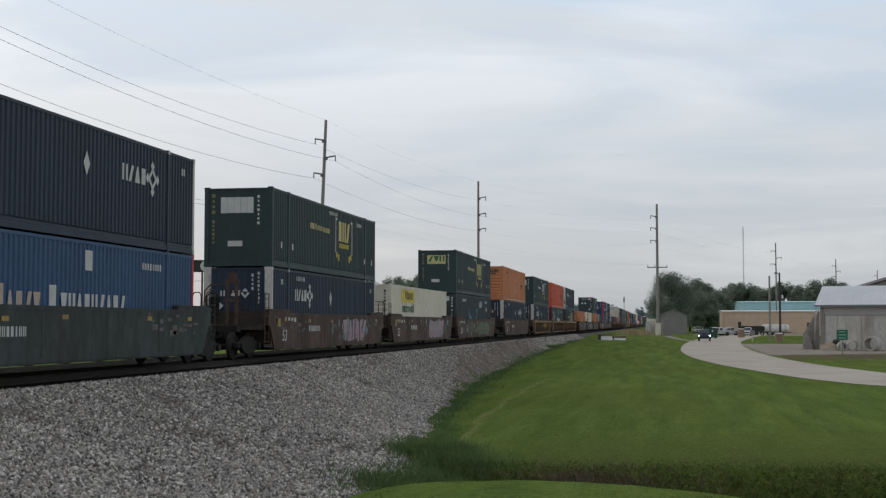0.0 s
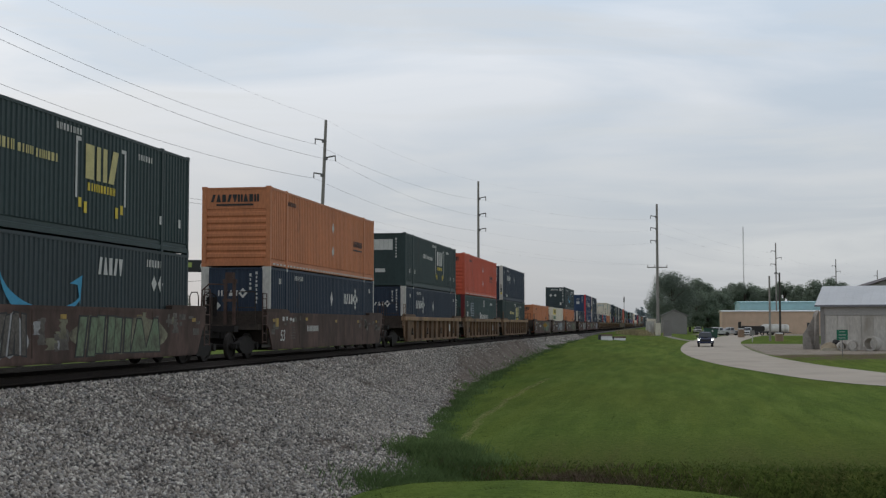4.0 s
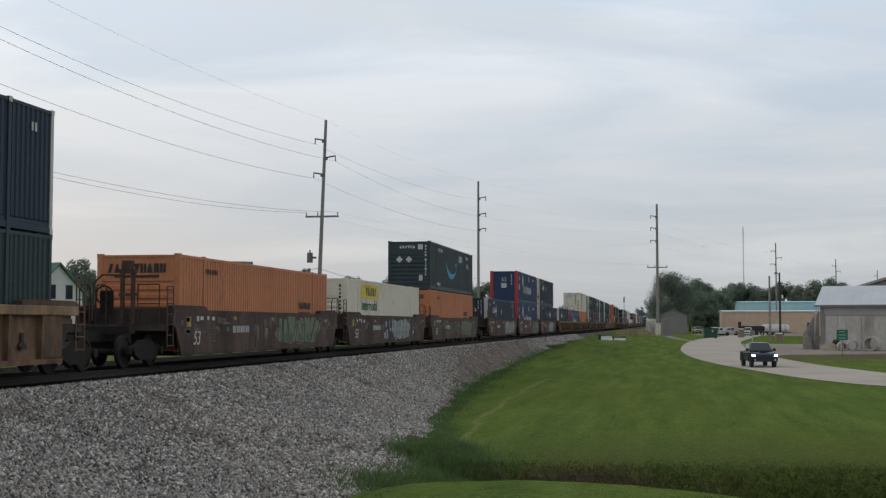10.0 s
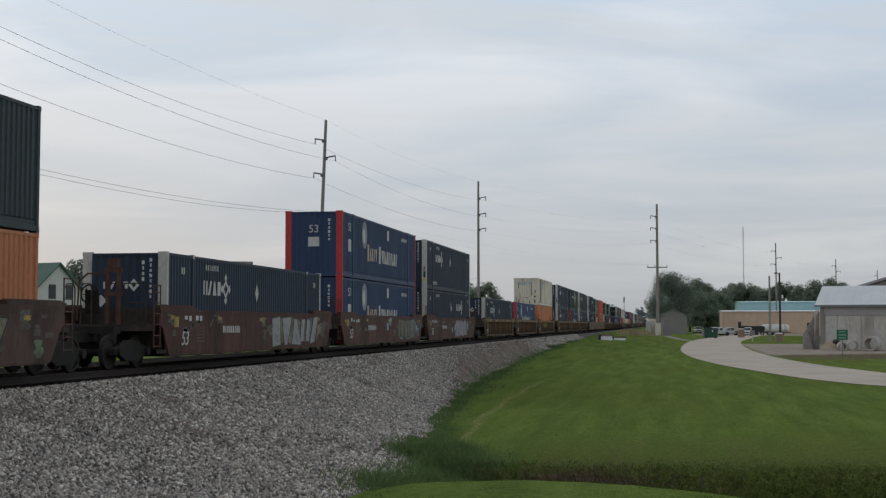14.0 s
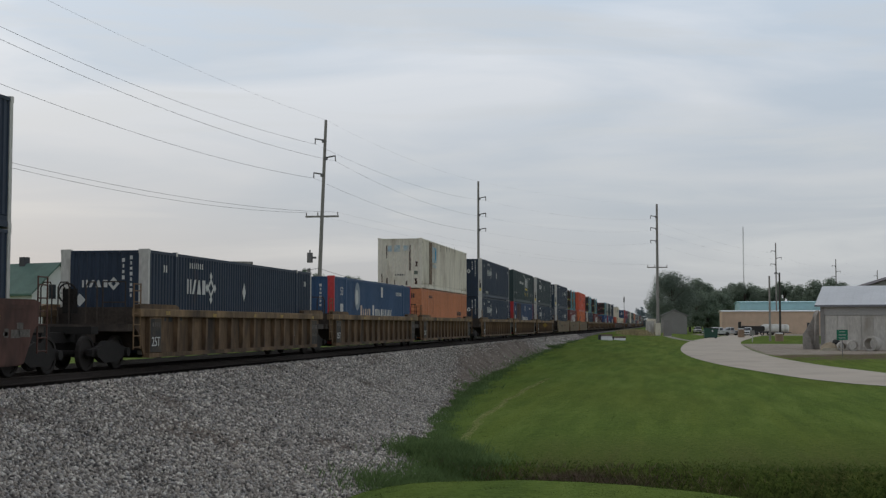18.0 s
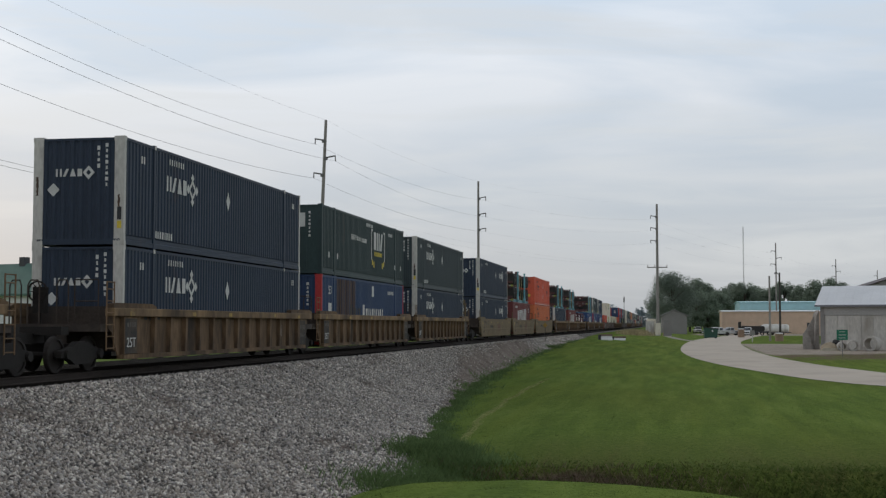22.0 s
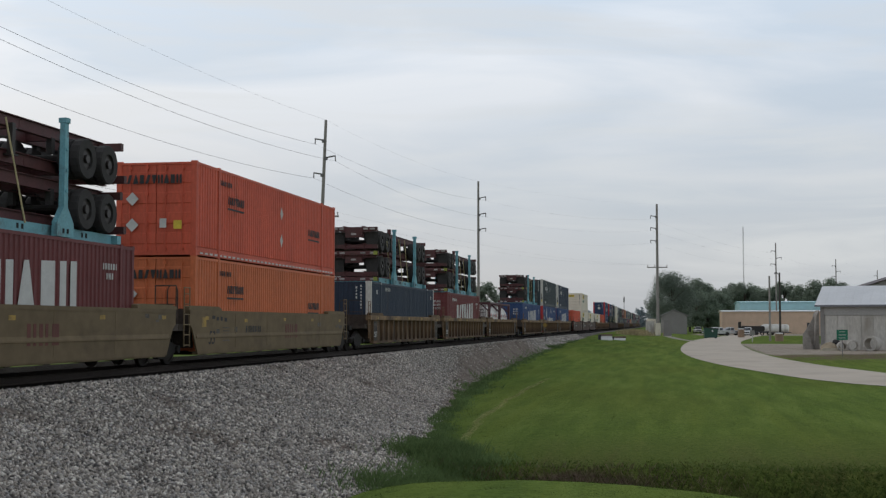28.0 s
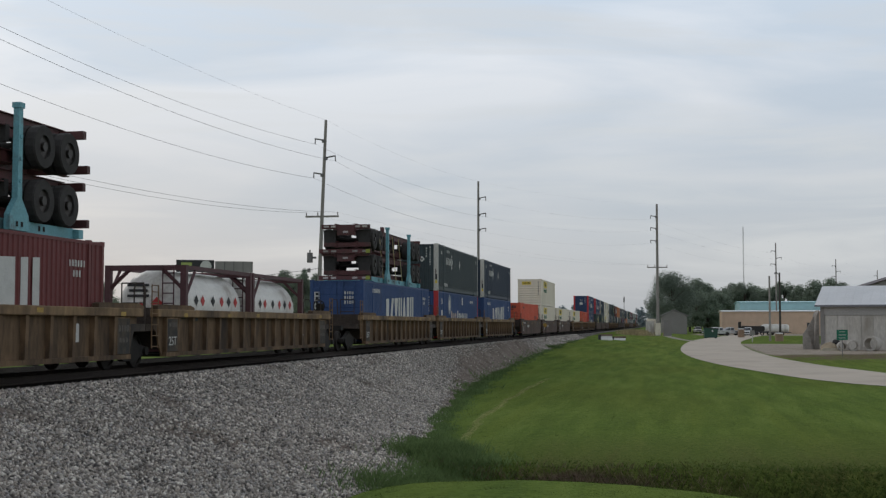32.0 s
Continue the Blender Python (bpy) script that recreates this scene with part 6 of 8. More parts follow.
    for z in (0.14, 1.42):
        part_of("cross_bar", bl, st, pose(0, -h2 - 0.12, z + 0.02))
        for lx in (-0.95, -0.55, 0.5, 0.98):
            part_of("light_panel", pl, st, pose(lx, -h2 - 0.13, z + 0.02))

    def leg():
        bm = bmesh.new()
        for x in (-0.62, 0.62):
            box(bm, x - 0.07, x + 0.07, -0.07, 0.07, -0.1, 0.62)
            box(bm, x - 0.13, x + 0.13, -0.13, 0.13, -0.14, -0.1)
        rod(bm, (-0.6, 0, 0.3), (0.6, 0.0, 0.3), 0.03, 6)
        rod(bm, (-0.6, 0, 0.5), (-0.45, 0.8, 0.6), 0.03, 6)
        rod(bm, (0.6, 0, 0.5), (0.45, 0.8, 0.6), 0.03, 6)
        return to_mesh("landing_leg", bm, RIM)
    for y, z in ((0.1, 0.66), (-0.9, 1.9), (1.3, 1.92)):
        part_of("landing_leg", cached(("leg", 0), leg), st, pose(0, y, z), "dark landing gear legs")

    def corner():
        bm = bmesh.new()
        box(bm, -0.1, 0.1, -0.03, 0.0, -0.09, 0.09)
        return to_mesh("corner_reflector", bm, mat("reflector_lime", (0.3, 0.34, 0.06), var=0.25, bump=0))
    for z in (0.16, 1.44):
        part_of("corner_reflector", cached(("crn", 0), corner), st, pose(1.14, -h2 - 0.195, z))

    def slot():
        bm = bmesh.new()
        for k in (-0.11, 0.11):
            box(bm, -0.004, 0.0, k - 0.05, k + 0.05, -0.06, 0.06)
        return to_mesh("fork_slot", bm, TRIM_B)
    for y in (-3.9, -2.6, -0.4, 1.0, 2.75, 4.2):
        part_of("fork_slot", cached(("slot", 0), slot), st, pose(1.2755 if y in (-2.6, 2.75) else 1.045, y, 0.14))

    def prop():
        bm = bmesh.new()
        rod(bm, (0, 0, 0.3), (0, 0.18, 2.55), 0.03, 6)
        box(bm, -0.08, 0.08, 0.05, 0.3, 2.5, 2.8)
        return to_mesh("prop", bm, CHASSIS)
    part_of("prop", cached(("prop", 0), prop), st, pose(1.15, -3.75, 0), "thin dark prop with a square head")

    def strap():
        bm = bmesh.new()
        rod(bm, (1.22, 0, 0.2), (1.2, -0.9, 2.45), 0.022, 5)
        return to_mesh("strap", bm, STRAP)
    sp = cached(("strap", 0), strap)
    for y, a in ((-3.6, 0), (-0.6, 0), (0.9, 0)):
        part_of("strap", sp, st, pose(0, y, 0), "pale tie-down strap")
    return st


TANK_W = mat("tank_white", (0.74, 0.72, 0.68), rough=0.4, var=0.14, scale=1.2, fine=12, bump=0.04, dirt=(0.3, 0.24, 0.2), dirt_amt=0.25)
FRAME_M = mat("frame_maroon", (0.085, 0.03, 0.035), rough=0.6, var=0.25, scale=3, fine=20)


def tank_container(length=6.06):
    c = thing("tank_container", "white cylindrical tank in a maroon steel frame", "tank container", group="tank containers")
    h2, hh = length / 2, 2.59

    def tank():
        bm = bmesh.new()
        n = 28
        prof = [(-h2 + 0.22, 0.0), (-h2 + 0.24, 0.5), (-h2 + 0.36, 0.86), (-h2 + 0.6, 1.08), (-h2 + 0.75, 1.13), (h2 - 0.75, 1.13), (h2 - 0.6, 1.08), (h2 - 0.36, 0.86), (h2 - 0.24, 0.5), (h2 - 0.22, 0.0)]
        loops = [[bm.verts.new((r * math.cos(2 * math.pi * i / n), y, 1.36 + r * math.sin(2 * math.pi * i / n))) for i in range(n)] for y, r in prof[1:-1]]
        for a, b in zip(loops, loops[1:]):
            for i in range(n):
                bm.faces.new((a[i], a[(i + 1) % n], b[(i + 1) % n], b[i]))
        bm.faces.new(loops[0])
        bm.faces.new(loops[-1])
        me = to_mesh("tank", bm, TANK_W)
        for p in me.polygons:
            p.use_smooth = len(p.vertices) == 4
        return me
    part_of("tank", cached(("tank", 0), tank), c)

    def frame_end():
        bm = bmesh.new()
        for s in (-1, 1):
            box(bm, s * 1.2 - 0.09, s * 1.2 + 0.09, -0.09, 0.09, 0, hh)
        for z in (0.09, hh - 0.08):
            box(bm, -1.2, 1.2, -0.07, 0.07, z - 0.08, z + 0.08)
        for s in (-1, 1):
            rod(bm, (s * 1.15, 0, hh - 0.7), (s * 0.5, 0, hh - 0.1), 0.06, 6)
        return to_mesh("end_frame", bm, FRAME_M)
    fe = cached(("tfe", 0), frame_end)
    for y in (-h2 + 0.09, h2 - 0.09):
        part_of("end_frame", fe, c, pose(0, y, 0))

    def beams():
        bm = bmesh.new()
        for s in (-1, 1):
            for z in (0.08, hh - 0.07):
                box(bm, s * 1.22 - 0.05, s * 1.22 + 0.05, -h2 + 0.1, h2 - 0.1, z - 0.06, z + 0.06)
            rod(bm, (s * 1.22, -h2 + 0.2, hh - 0.9), (s * 1.22, -h2 + 0.95, hh - 0.1), 0.05, 6)
        return to_mesh("side_beam", bm, FRAME_M)
    part_of("side_beam", cached(("tbeam", 0), beams), c)

    def walk_way():
        bm = bmesh.new()
        box(bm, 0.3, 0.75, -h2 + 0.3, h2 - 0.3, hh - 0.06, hh - 0.02)
        return to_mesh("walkway", bm, RIM)
    part_of("walkway", cached(("tway", 0), walk_way), c)

    def rungs():
        bm = bmesh.new()
        for x in (0.55, 0.9):
            rod(bm, (x, -h2 + 0.02, 0.1), (x, -h2 + 0.02, hh), 0.022, 6)
        for i in range(8):
            rod(bm, (0.55, -h2 + 0.02, 0.25 + 0.3 * i), (0.9, -h2 + 0.02, 0.25 + 0.3 * i), 0.018, 6)
        return to_mesh("ladder", bm, FRAME_M)
    part_of("ladder", cached(("trung", 0), rungs), c)
    mark(c, "tk1", lambda: bars(8, 0.2, 0.15, 0.06), MARK_D, Matrix.Translation((0.36, 0.3, 0)) @ side_m(0, 0.92, 0.72))
    for y, m in ((-1.75, MARK_D), (-1.2, POST_R), (-0.3, MARK_D), (0.5, POST_R), (1.15, MARK_D), (1.8, POST_R)):
        mark(c, ("tk2", m.name), lambda: [diamond(0, 0, 0.36, 0.36)], m, side_m(y, 1.55, 1.126))
    mark(c, "tk3", lambda: [rect(0, 0, 0.7, 0.08), rect(0, -0.16, 0.6, 0.08), rect(0, -0.32, 0.7, 0.08)], MARK_D, end_m(-0.3, 2.0, -h2 + 0.2))
    mark(c, "tk4", lambda: [diamond(0.0, 0, 0.4, 0.4), diamond(0.5, 0.15, 0.4, 0.4), diamond(-0.5, -0.2, 0.34, 0.34)], POST_R, end_m(-0.2, 1.3, -h2 + 0.19))
    return c


# ---------------------------------------------------------------- train: order of cars
LOW, HIGH = 0.385, 3.29
SPEED = 15.986
MOVERS = []


def put(ob, s, z):
    """A thing on the train: s is its centre's place along the track at 0 s."""
    MOVERS.append((ob, s, z))
    return ob


def load(s_near, lower, upper=None, length=16.15):
    put(lower, s_near + length / 2, LOW)
    if upper:
        put(upper, s_near + 16.15 / 2, HIGH)


PINK = mat("spray_pink", (0.447, 0.289, 0.335), rough=0.8, var=0.25, scale=2.5, fine=9, bump=0, dirt=(0.07, 0.052, 0.043), dirt_amt=0.25)
AQUA = mat("spray_aqua", (0.176, 0.335, 0.325), rough=0.8, var=0.25, scale=2.5, fine=9, bump=0, dirt=(0.07, 0.052, 0.043), dirt_amt=0.25)
LIME = mat("spray_green", (0.18, 0.245, 0.15), rough=0.8, var=0.25, scale=2.5, fine=9, bump=0, dirt=(0.07, 0.052, 0.043), dirt_amt=0.5)
OLIVE = mat("spray_olive", (0.23, 0.225, 0.15), rough=0.8, var=0.25, scale=2.5, fine=9, bump=0, dirt=(0.07, 0.052, 0.043), dirt_amt=0.5)
SILVER = mat("spray_silver", (0.345, 0.345, 0.345), rough=0.8, var=0.25, scale=2.5, fine=9, bump=0, dirt=(0.07, 0.052, 0.043), dirt_amt=0.25)
SKYB = mat("spray_pale_blue", (0.289, 0.382, 0.447), rough=0.8, var=0.25, scale=2.5, fine=9, bump=0, dirt=(0.07, 0.052, 0.043), dirt_amt=0.25)
LINE_W = mat("spray_line", (0.33, 0.33, 0.32), rough=0.85, var=0.4, scale=4, fine=14, bump=0, dirt=(0.08, 0.06, 0.05), dirt_amt=0.5)
INK = mat("spray_black", (0.03, 0.03, 0.03), var=0.25, bump=0)
LILAC = mat("spray_lilac", (0.278, 0.260, 0.335), rough=0.8, var=0.25, scale=2.5, fine=9, bump=0, dirt=(0.07, 0.052, 0.043), dirt_amt=0.25)

SMOOTH = "weathered {} well car with smooth sides and dirt streaks"
RIBBED = "weathered {} well car with ribbed sides"
# near end of the load, style, paint, colour word, place in its car, scrawls
CARS = [
    (20.5, "smooth", CAR_TEAL, "grey-green", "l", ()),
    (44.3, "smooth", CAR_BROWN, "dark brown", "f", (((AQUA, PINK, INK), 1.2, 5.4),)),
    (64.1, "smooth", CAR_BROWN, "dark brown", "m", (((AQUA, PINK, SILVER), 1.1, 5.8),)),
    (84.0, "smooth", CAR_BROWN, "dark brown", "l", (((SILVER, FADED), -4.4, -2.0), ((OLIVE, LIME, INK), 0.5, 5.6))),
    (108.0, "smooth", CAR_BROWN, "dark brown", "fl", ()),
    (131.6, "ribbed", CAR_TAN, "tan", "f", ()),
    (151.45, "ribbed", CAR_TAN, "tan", "m", ()),
    (171.4, "ribbed", CAR_TAN, "tan", "l", ()),
    (195.4, "smooth", CAR_BROWN, "dark brown", "f", (((OLIVE, LIME, INK), 0.8, 6.1),)),
    (215.0, "smooth", CAR_BROWN, "dark brown", "m", (((SKYB, SILVER, INK), 0.4, 4.4),)),
    (234.7, "smooth", CAR_BROWN, "dark brown", "l", (((FADED,), -4.9, -1.3), ((LIME, OLIVE, INK), 1.9, 6.3))),
    (258.4, "smooth", CAR_RED, "red-brown", "f", (((OLIVE, SILVER, INK), 0.9, 7.0),)),
    (278.0, "smooth", CAR_RED, "red-brown", "m", (((SKYB, OLIVE, INK), 2.6, 7.2),)),
    (297.4, "smooth", CAR_RED, "red-brown", "l", (((SILVER, LILAC, SILVER), 0.7, 5.3),)),
    (321.0, "ribbed", CAR_OCHRE, "ochre brown", "f", ()),
    (340.6, "ribbed", CAR_OCHRE, "ochre brown", "m", ()),
    (359.9, "ribbed", CAR_OCHRE, "ochre brown", "l", ()),
    (383.3, "ribbed", CAR_OCHRE, "ochre brown", "f", ()),
    (402.6, "ribbed", CAR_OCHRE, "ochre brown", "m", ()),
    (422.4, "ribbed", CAR_OCHRE, "ochre brown", "l", ()),
    (446.1, "smooth", CAR_YEL, "yellow-tan", "f", ()),
    (465.3, "smooth", CAR_YEL, "yellow-tan", "m", ()),
    (484.4, "smooth", CAR_YEL, "yellow-tan", "l", ()),
    (507.3, "ribbed", CAR_OCHRE, "ochre brown", "f", ()),
    (526.9, "ribbed", CAR_OCHRE, "ochre brown", "m", ()),
    (546.0, "ribbed", CAR_OCHRE, "ochre brown", "l", ()),
    (569.7, "ribbed", CAR_OCHRE, "ochre brown", "f", ()),
    (588.9, "ribbed", CAR_OCHRE, "ochre brown", "m", ()),
    (608.2, "ribbed", CAR_OCHRE, "ochre brown", "l", ()),
]
far_s = 631.6
for k in range(27):
    CARS.append((far_s, "smooth" if k // 3 % 2 == 0 else "ribbed", CAR_BROWN if k // 3 % 2 == 0 else CAR_OCHRE, "dark brown" if k // 3 % 2 == 0 else "ochre brown", "fml"[k % 3], ()))
    far_s += 19.6 if k % 3 < 2 else 23.7


def build_train():
    for i, (s, style, body, word, place, graf) in enumerate(CARS):
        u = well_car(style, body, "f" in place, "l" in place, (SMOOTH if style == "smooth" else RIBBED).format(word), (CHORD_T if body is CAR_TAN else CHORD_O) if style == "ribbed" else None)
        put(u, s + 8.075, 0.0)
        if i < 34:
            car_marks(u, style, body is CAR_YEL, i + 1, graf, body is not CAR_TAN)
    S = [c[0] for c in CARS]
    load(S[0], c_blue(), c_posted(logo_at=12.1))
    load(S[1], c_posted(), c_green())
    load(S[2], c_cream())
    load(S[3], c_smile(), c_green(end_box=MARK_P))
    load(S[4], c_posted(logo_at=11.6), c_orange())
    load(S[5], c_posted(), c_green(logo=MARK_W))
    load(S[6], c_blue(TEALGREEN, False), c_orange(RED))
    load(S[7], c_green(slogan=True), c_posted())
    load(S[8], c_orange(lower=True))
    load(S[9], c_cream())
    load(S[10], c_orange(lower=True), c_smile())
    load(S[11], c_posted())
    load(S[12], c_blue(DKBLUE), c_blue(DKBLUE))
    load(S[13], c_posted(logo_at=11.6), c_posted())
    load(S[14], c_posted())
    load(S[15], c_blue())
    load(S[16], c_orange(lower=True), c_white())
    load(S[17], c_posted(), c_posted())
    load(S[18], c_blue(DKBLUE, False, True), c_green(logo=MARK_W))
    load(S[19], c_posted(), c_posted(SLATE))
    load(S[20], c_posted(logo_at=12.0), c_posted(logo_at=12.0))
    load(466.2, c_worded(), None, 13.72)
    put(chassis_stack(), 466.2 + 7.05, LOW + 2.9)
    load(S[22], c_orange(ORANGE2, lower=True, end="doors"), c_orange(RED, "doors"))
    load(S[23], c_posted(dia=False, logo=False))
    put(chassis_stack(), S[23] + 8.1, LOW + 2.9)
    load(528.3, c_worded(), None, 13.72)
    put(chassis_stack(), 528.3 + 6.7, LOW + 2.9)
    put(tank_container(), 547.6 + 3.03, LOW)
    put(tank_container(), 547.6 + 9.2, LOW)
    load(S[26], c_worded(ROYAL, 16.15))
    put(chassis_stack(), S[26] + 8.05, LOW + 2.9)
    load(S[27], c_blue(ROYAL), c_posted(SLATE))
    load(S[28], c_worded(ROYAL, 16.15), c_posted())
    far = {"r": lambda: c_orange(RED, lower=True), "o": lambda: c_orange(lower=True), "c": c_cream, "w": c_white, "n": c_posted, "s": lambda: c_posted(SLATE), "g": c_green, "b": lambda: c_blue(DKBLUE), "m": c_worded}
    order = ("r", "cc", "c", "c", "r", "bb", "gb", "gn", "cw", "ns", "sg", "nm", "so", "sn", "bs", "mn", "o", "ns", "sg", "sb", "nm", "s", "gn", "gs", "bn", "sm", "nn")
    for s, kinds in zip(S[29:], order):
        load(s, far[kinds[0]](), far[kinds[1]]() if len(kinds) > 1 else None)


build_train()


def path_pose(s, z):
    slope = (bend(s + 1) - bend(s - 1)) / 2
    return Matrix.Translation((TRACK_X - bend(s), s, z)) @ Matrix.Rotation(math.atan(slope), 4, "Z")


# ---------------------------------------------------------------- utility poles and wires
POLE_W = mat("weathered_pole_wood", (0.27, 0.252, 0.232), rough=0.85, var=0.25, scale=1, fine=14, bump=0.3, stretch=(6, 6, 0.4))
INSUL = mat("insulator_grey", (0.16, 0.15, 0.15), rough=0.4, var=0.1)
WIRE = mat("wire_aluminium", (0.10, 0.10, 0.11), rough=0.6, metal=0.3, var=0.1, bump=0)


def pole(x, y, top, arms, cross=None, transformer=False, base=None, r=0.2, lean=0.0, arm=1.75, label="tall weathered wooden power pole with insulator arms"):
    """arms: (height below the top, side, length along the arm's direction)."""
    z0 = gz(x, y) - 0.02 if base is None else base
    p = thing("utility_pole", label, "utility pole", pose(x, y, z0), group="power line poles")
    hgt = top - z0
    bm = bmesh.new()
    rod(bm, (0, 0, 0), (lean, 0, hgt), r * 1.15, 12, r * 0.72)
    part("shaft", bm, POLE_W, p)
    tips = []
    for d, s, ln in arms:
        z = hgt - d
        cx = lean * z / hgt
        bm = bmesh.new()
        box(bm, min(cx, cx + s * 0.3), max(cx, cx + s * 0.3), -0.2, 0.2, z - 0.22, z + 0.1)
        rod(bm, (cx, 0, z), (cx + s * ln, 0, z + 0.2), 0.075, 8)
        tipx = cx + s * ln
        rod(bm, (tipx, 0, z + 0.22), (tipx, 0, z - 0.35), 0.06, 8)
        part("insulator_arm", bm, INSUL, p)
        tips.append(Vector((x + tipx, y, z0 + z - 0.35)))
    if cross:
        z, half = hgt - cross, arm
        cx = lean * z / hgt
        bm = bmesh.new()
        box(bm, cx - half, cx + half, -0.08, 0.08, z - 0.09, z + 0.09)
        for q in (-half + 0.1, -0.45, half - 0.1):
            rod(bm, (cx + q, 0, z + 0.08), (cx + q, 0, z + 0.42), 0.06, 6)
        part("crossarm", bm, POLE_W, p)
        tips += [Vector((x + cx + q, y, z0 + z + 0.42)) for q in (-half + 0.1, half - 0.1)]
    if transformer:
        bm = bmesh.new()
        z = hgt - 14.1
        rod(bm, (-0.75, -0.1, z - 0.5), (-0.75, -0.1, z + 0.5), 0.3, 12)
        rod(bm, (-0.75, -0.1, z + 0.5), (-0.75, -0.1, z + 0.8), 0.08, 8)
        box(bm, -0.5, -0.1, -0.15, 0.05, z - 0.1, z + 0.1)
        box(bm, -1.0, -0.7, -0.15, 0.05, z - 1.5, z - 1.1)
        part("transformer", bm, INSUL, p, "grey can transformer")
    return p, Vector((x + lean, y, top)), tips


P1 = pole(-35.7, 125.8, 22.1, ((2.1, -1, 1.05), (3.9, 1, 1.15), (5.6, -1, 1.05)), cross=9.9, transformer=True, base=-0.95, lean=0.84)
P0 = pole(-41.5, 64.0, 22.95, ((2.1, -1, 1.05), (3.9, 1, 1.15), (5.7, -1, 1.05)), cross=12.0, base=-0.95, lean=0.2, arm=0.6)
P2 = pole(-28.1, 185.0, 22.2, ((2.5, 1, 1.1), (4.9, 1, 1.1), (7.1, 1, 1.1)), base=-0.95)
P3 = pole(-2.8, 227.0, 22.3, ((2.2, -1, 1.1), (4.3, -1, 1.1), (6.5, -1, 1.1)), cross=11.1, label="tall weathered wooden power pole beside the white cabinet", r=0.26)
P4 = pole(26.0, 340.0, 22.3, ((2.2, -1, 1.2), (4.0, 1, 1.4), (5.6, -1, 1.3)))
P5 = pole(51.7, 430.0, 22.3, ((2.2, -1, 1.2), (4.0, 1, 1.4), (5.6, -1, 1.3)))
P6 = pole(78.0, 520.0, 22.3, ((2.2, -1, 1.2), (4.0, 1, 1.4), (5.6, -1, 1.3)))


def wire(a, b, sag, r=0.02, n=18):
    bm = bmesh.new()
    pts = []
    for i in range(n + 1):
        t = i / n
        p = a.lerp(b, t)
        p.z -= sag * 4 * t * (1 - t)
        pts.append(p)
    tube(bm, pts, r)
    ob = new("power_line", to_mesh("power_line", bm, WIRE))
    tagged(ob, "thin sagging aluminium power line strung between poles", "cable", group="power lines")


for A, B, r in ((P0, P1, 0.014), (P1, P2, 0.0095), (P2, P3, 0.005), (P3, P4, 0.005), (P4, P5, 0.004), (P5, P6, 0.004)):
    wire(A[1], B[1], 0.7, r * 0.45)
    for a, b in zip(A[2][:3], B[2][:3]):
        wire(a, b, 1.0, r)
for k in (3, 4):
    wire(P0[2][k], P1[2][k], 0.9, 0.012)
    wire(P1[2][k], P3[2][k], 1.4, 0.004)
wire(Vector((-35.5, 125.7, 6.9)), Vector((-28.3, 184.8, 8.0)), 1.6, 0.02)
wire(Vector((-75, 140, 6.5)), Vector((-35.5, 125.7, 6.9)), 0.9, 0.02)

# slender poles and lamps beyond the road
DARKPOLE = mat("dark_pole_wood", (0.06, 0.055, 0.05), rough=0.85, var=0.25, scale=1, fine=14, bump=0.3, stretch=(6, 6, 0.4))


def lamp_pole(x, y, high, material, lamp, label, name):
    p = thing(name, label, "pole" if not lamp else "street lamp", pose(x, y, gz(x, y) - 0.02))
    bm = bmesh.new()
    rod(bm, (0, 0, 0), (0, 0, high), 0.19, 10, 0.13)
    part("shaft", bm, material, p)
    if lamp:
        bm = bmesh.new()
        rod(bm, (0, 0, high - 0.3), (-0.5, -0.1, high - 0.1), 0.05, 6)
        prism(bm, [(-0.75, high - 0.25), (-0.7, high + 0.05), (-0.35, high + 0.1), (-0.3, high - 0.15)], "y", -0.25, 0.1)
        part("lamp_head", bm, INSUL, p)
    return p


lamp_pole(14.14, 198.0, 9.8, mat("pale_pole_wood", (0.30, 0.28, 0.26), rough=0.85, var=0.2, scale=1, fine=14), False, "bare pale wooden pole standing in the grass", "utility_pole")
lamp_pole(15.64, 198.2, 10.3, DARKPOLE, True, "dark wooden pole carrying a floodlight head", "street_lamp")


def build_mast(x, y, high):
    p = thing("radio_mast", "very tall slender lattice radio mast far away", "radio mast", pose(x, y, gz(x, y) - 0.02))
    bm = bmesh.new()
    w = 0.35
    legs = [(w, 0), (-w / 2, w * 0.87), (-w / 2, -w * 0.87)]
    for a in legs:
        rod(bm, (*a, 0), (*a, high), 0.09, 4)
    z = 0
    while z < high - 3:
        for a, b in zip(legs, legs[1:] + legs[:1]):
            rod(bm, (*a, z), (*b, z + 3), 0.05, 3)
        z += 3
    part("lattice", bm, INSUL, p)


build_mast(46.1, 880.0, 68.0)


def build_signal(x, y, high):
    p = thing("railway_signal", "dark slender railway signal mast beside the far track", "signal", pose(x, y, gz(x, y) - 0.02))
    bm = bmesh.new()
    rod(bm, (0, 0, 0), (0, 0, high), 0.09, 8, 0.07)
    part("mast", bm, INSUL, p)
    bm = bmesh.new()
    box(bm, -0.2, 0.2, -0.25, 0.05, high - 1.9, high - 0.4)
    for k in range(3):
        rod(bm, (0, -0.25, high - 1.65 + 0.5 * k), (0, -0.5, high - 1.65 + 0.5 * k), 0.17, 8)
    part("signal_head", bm, INSUL, p)


build_signal(-15.2, 400.0, 10.2)


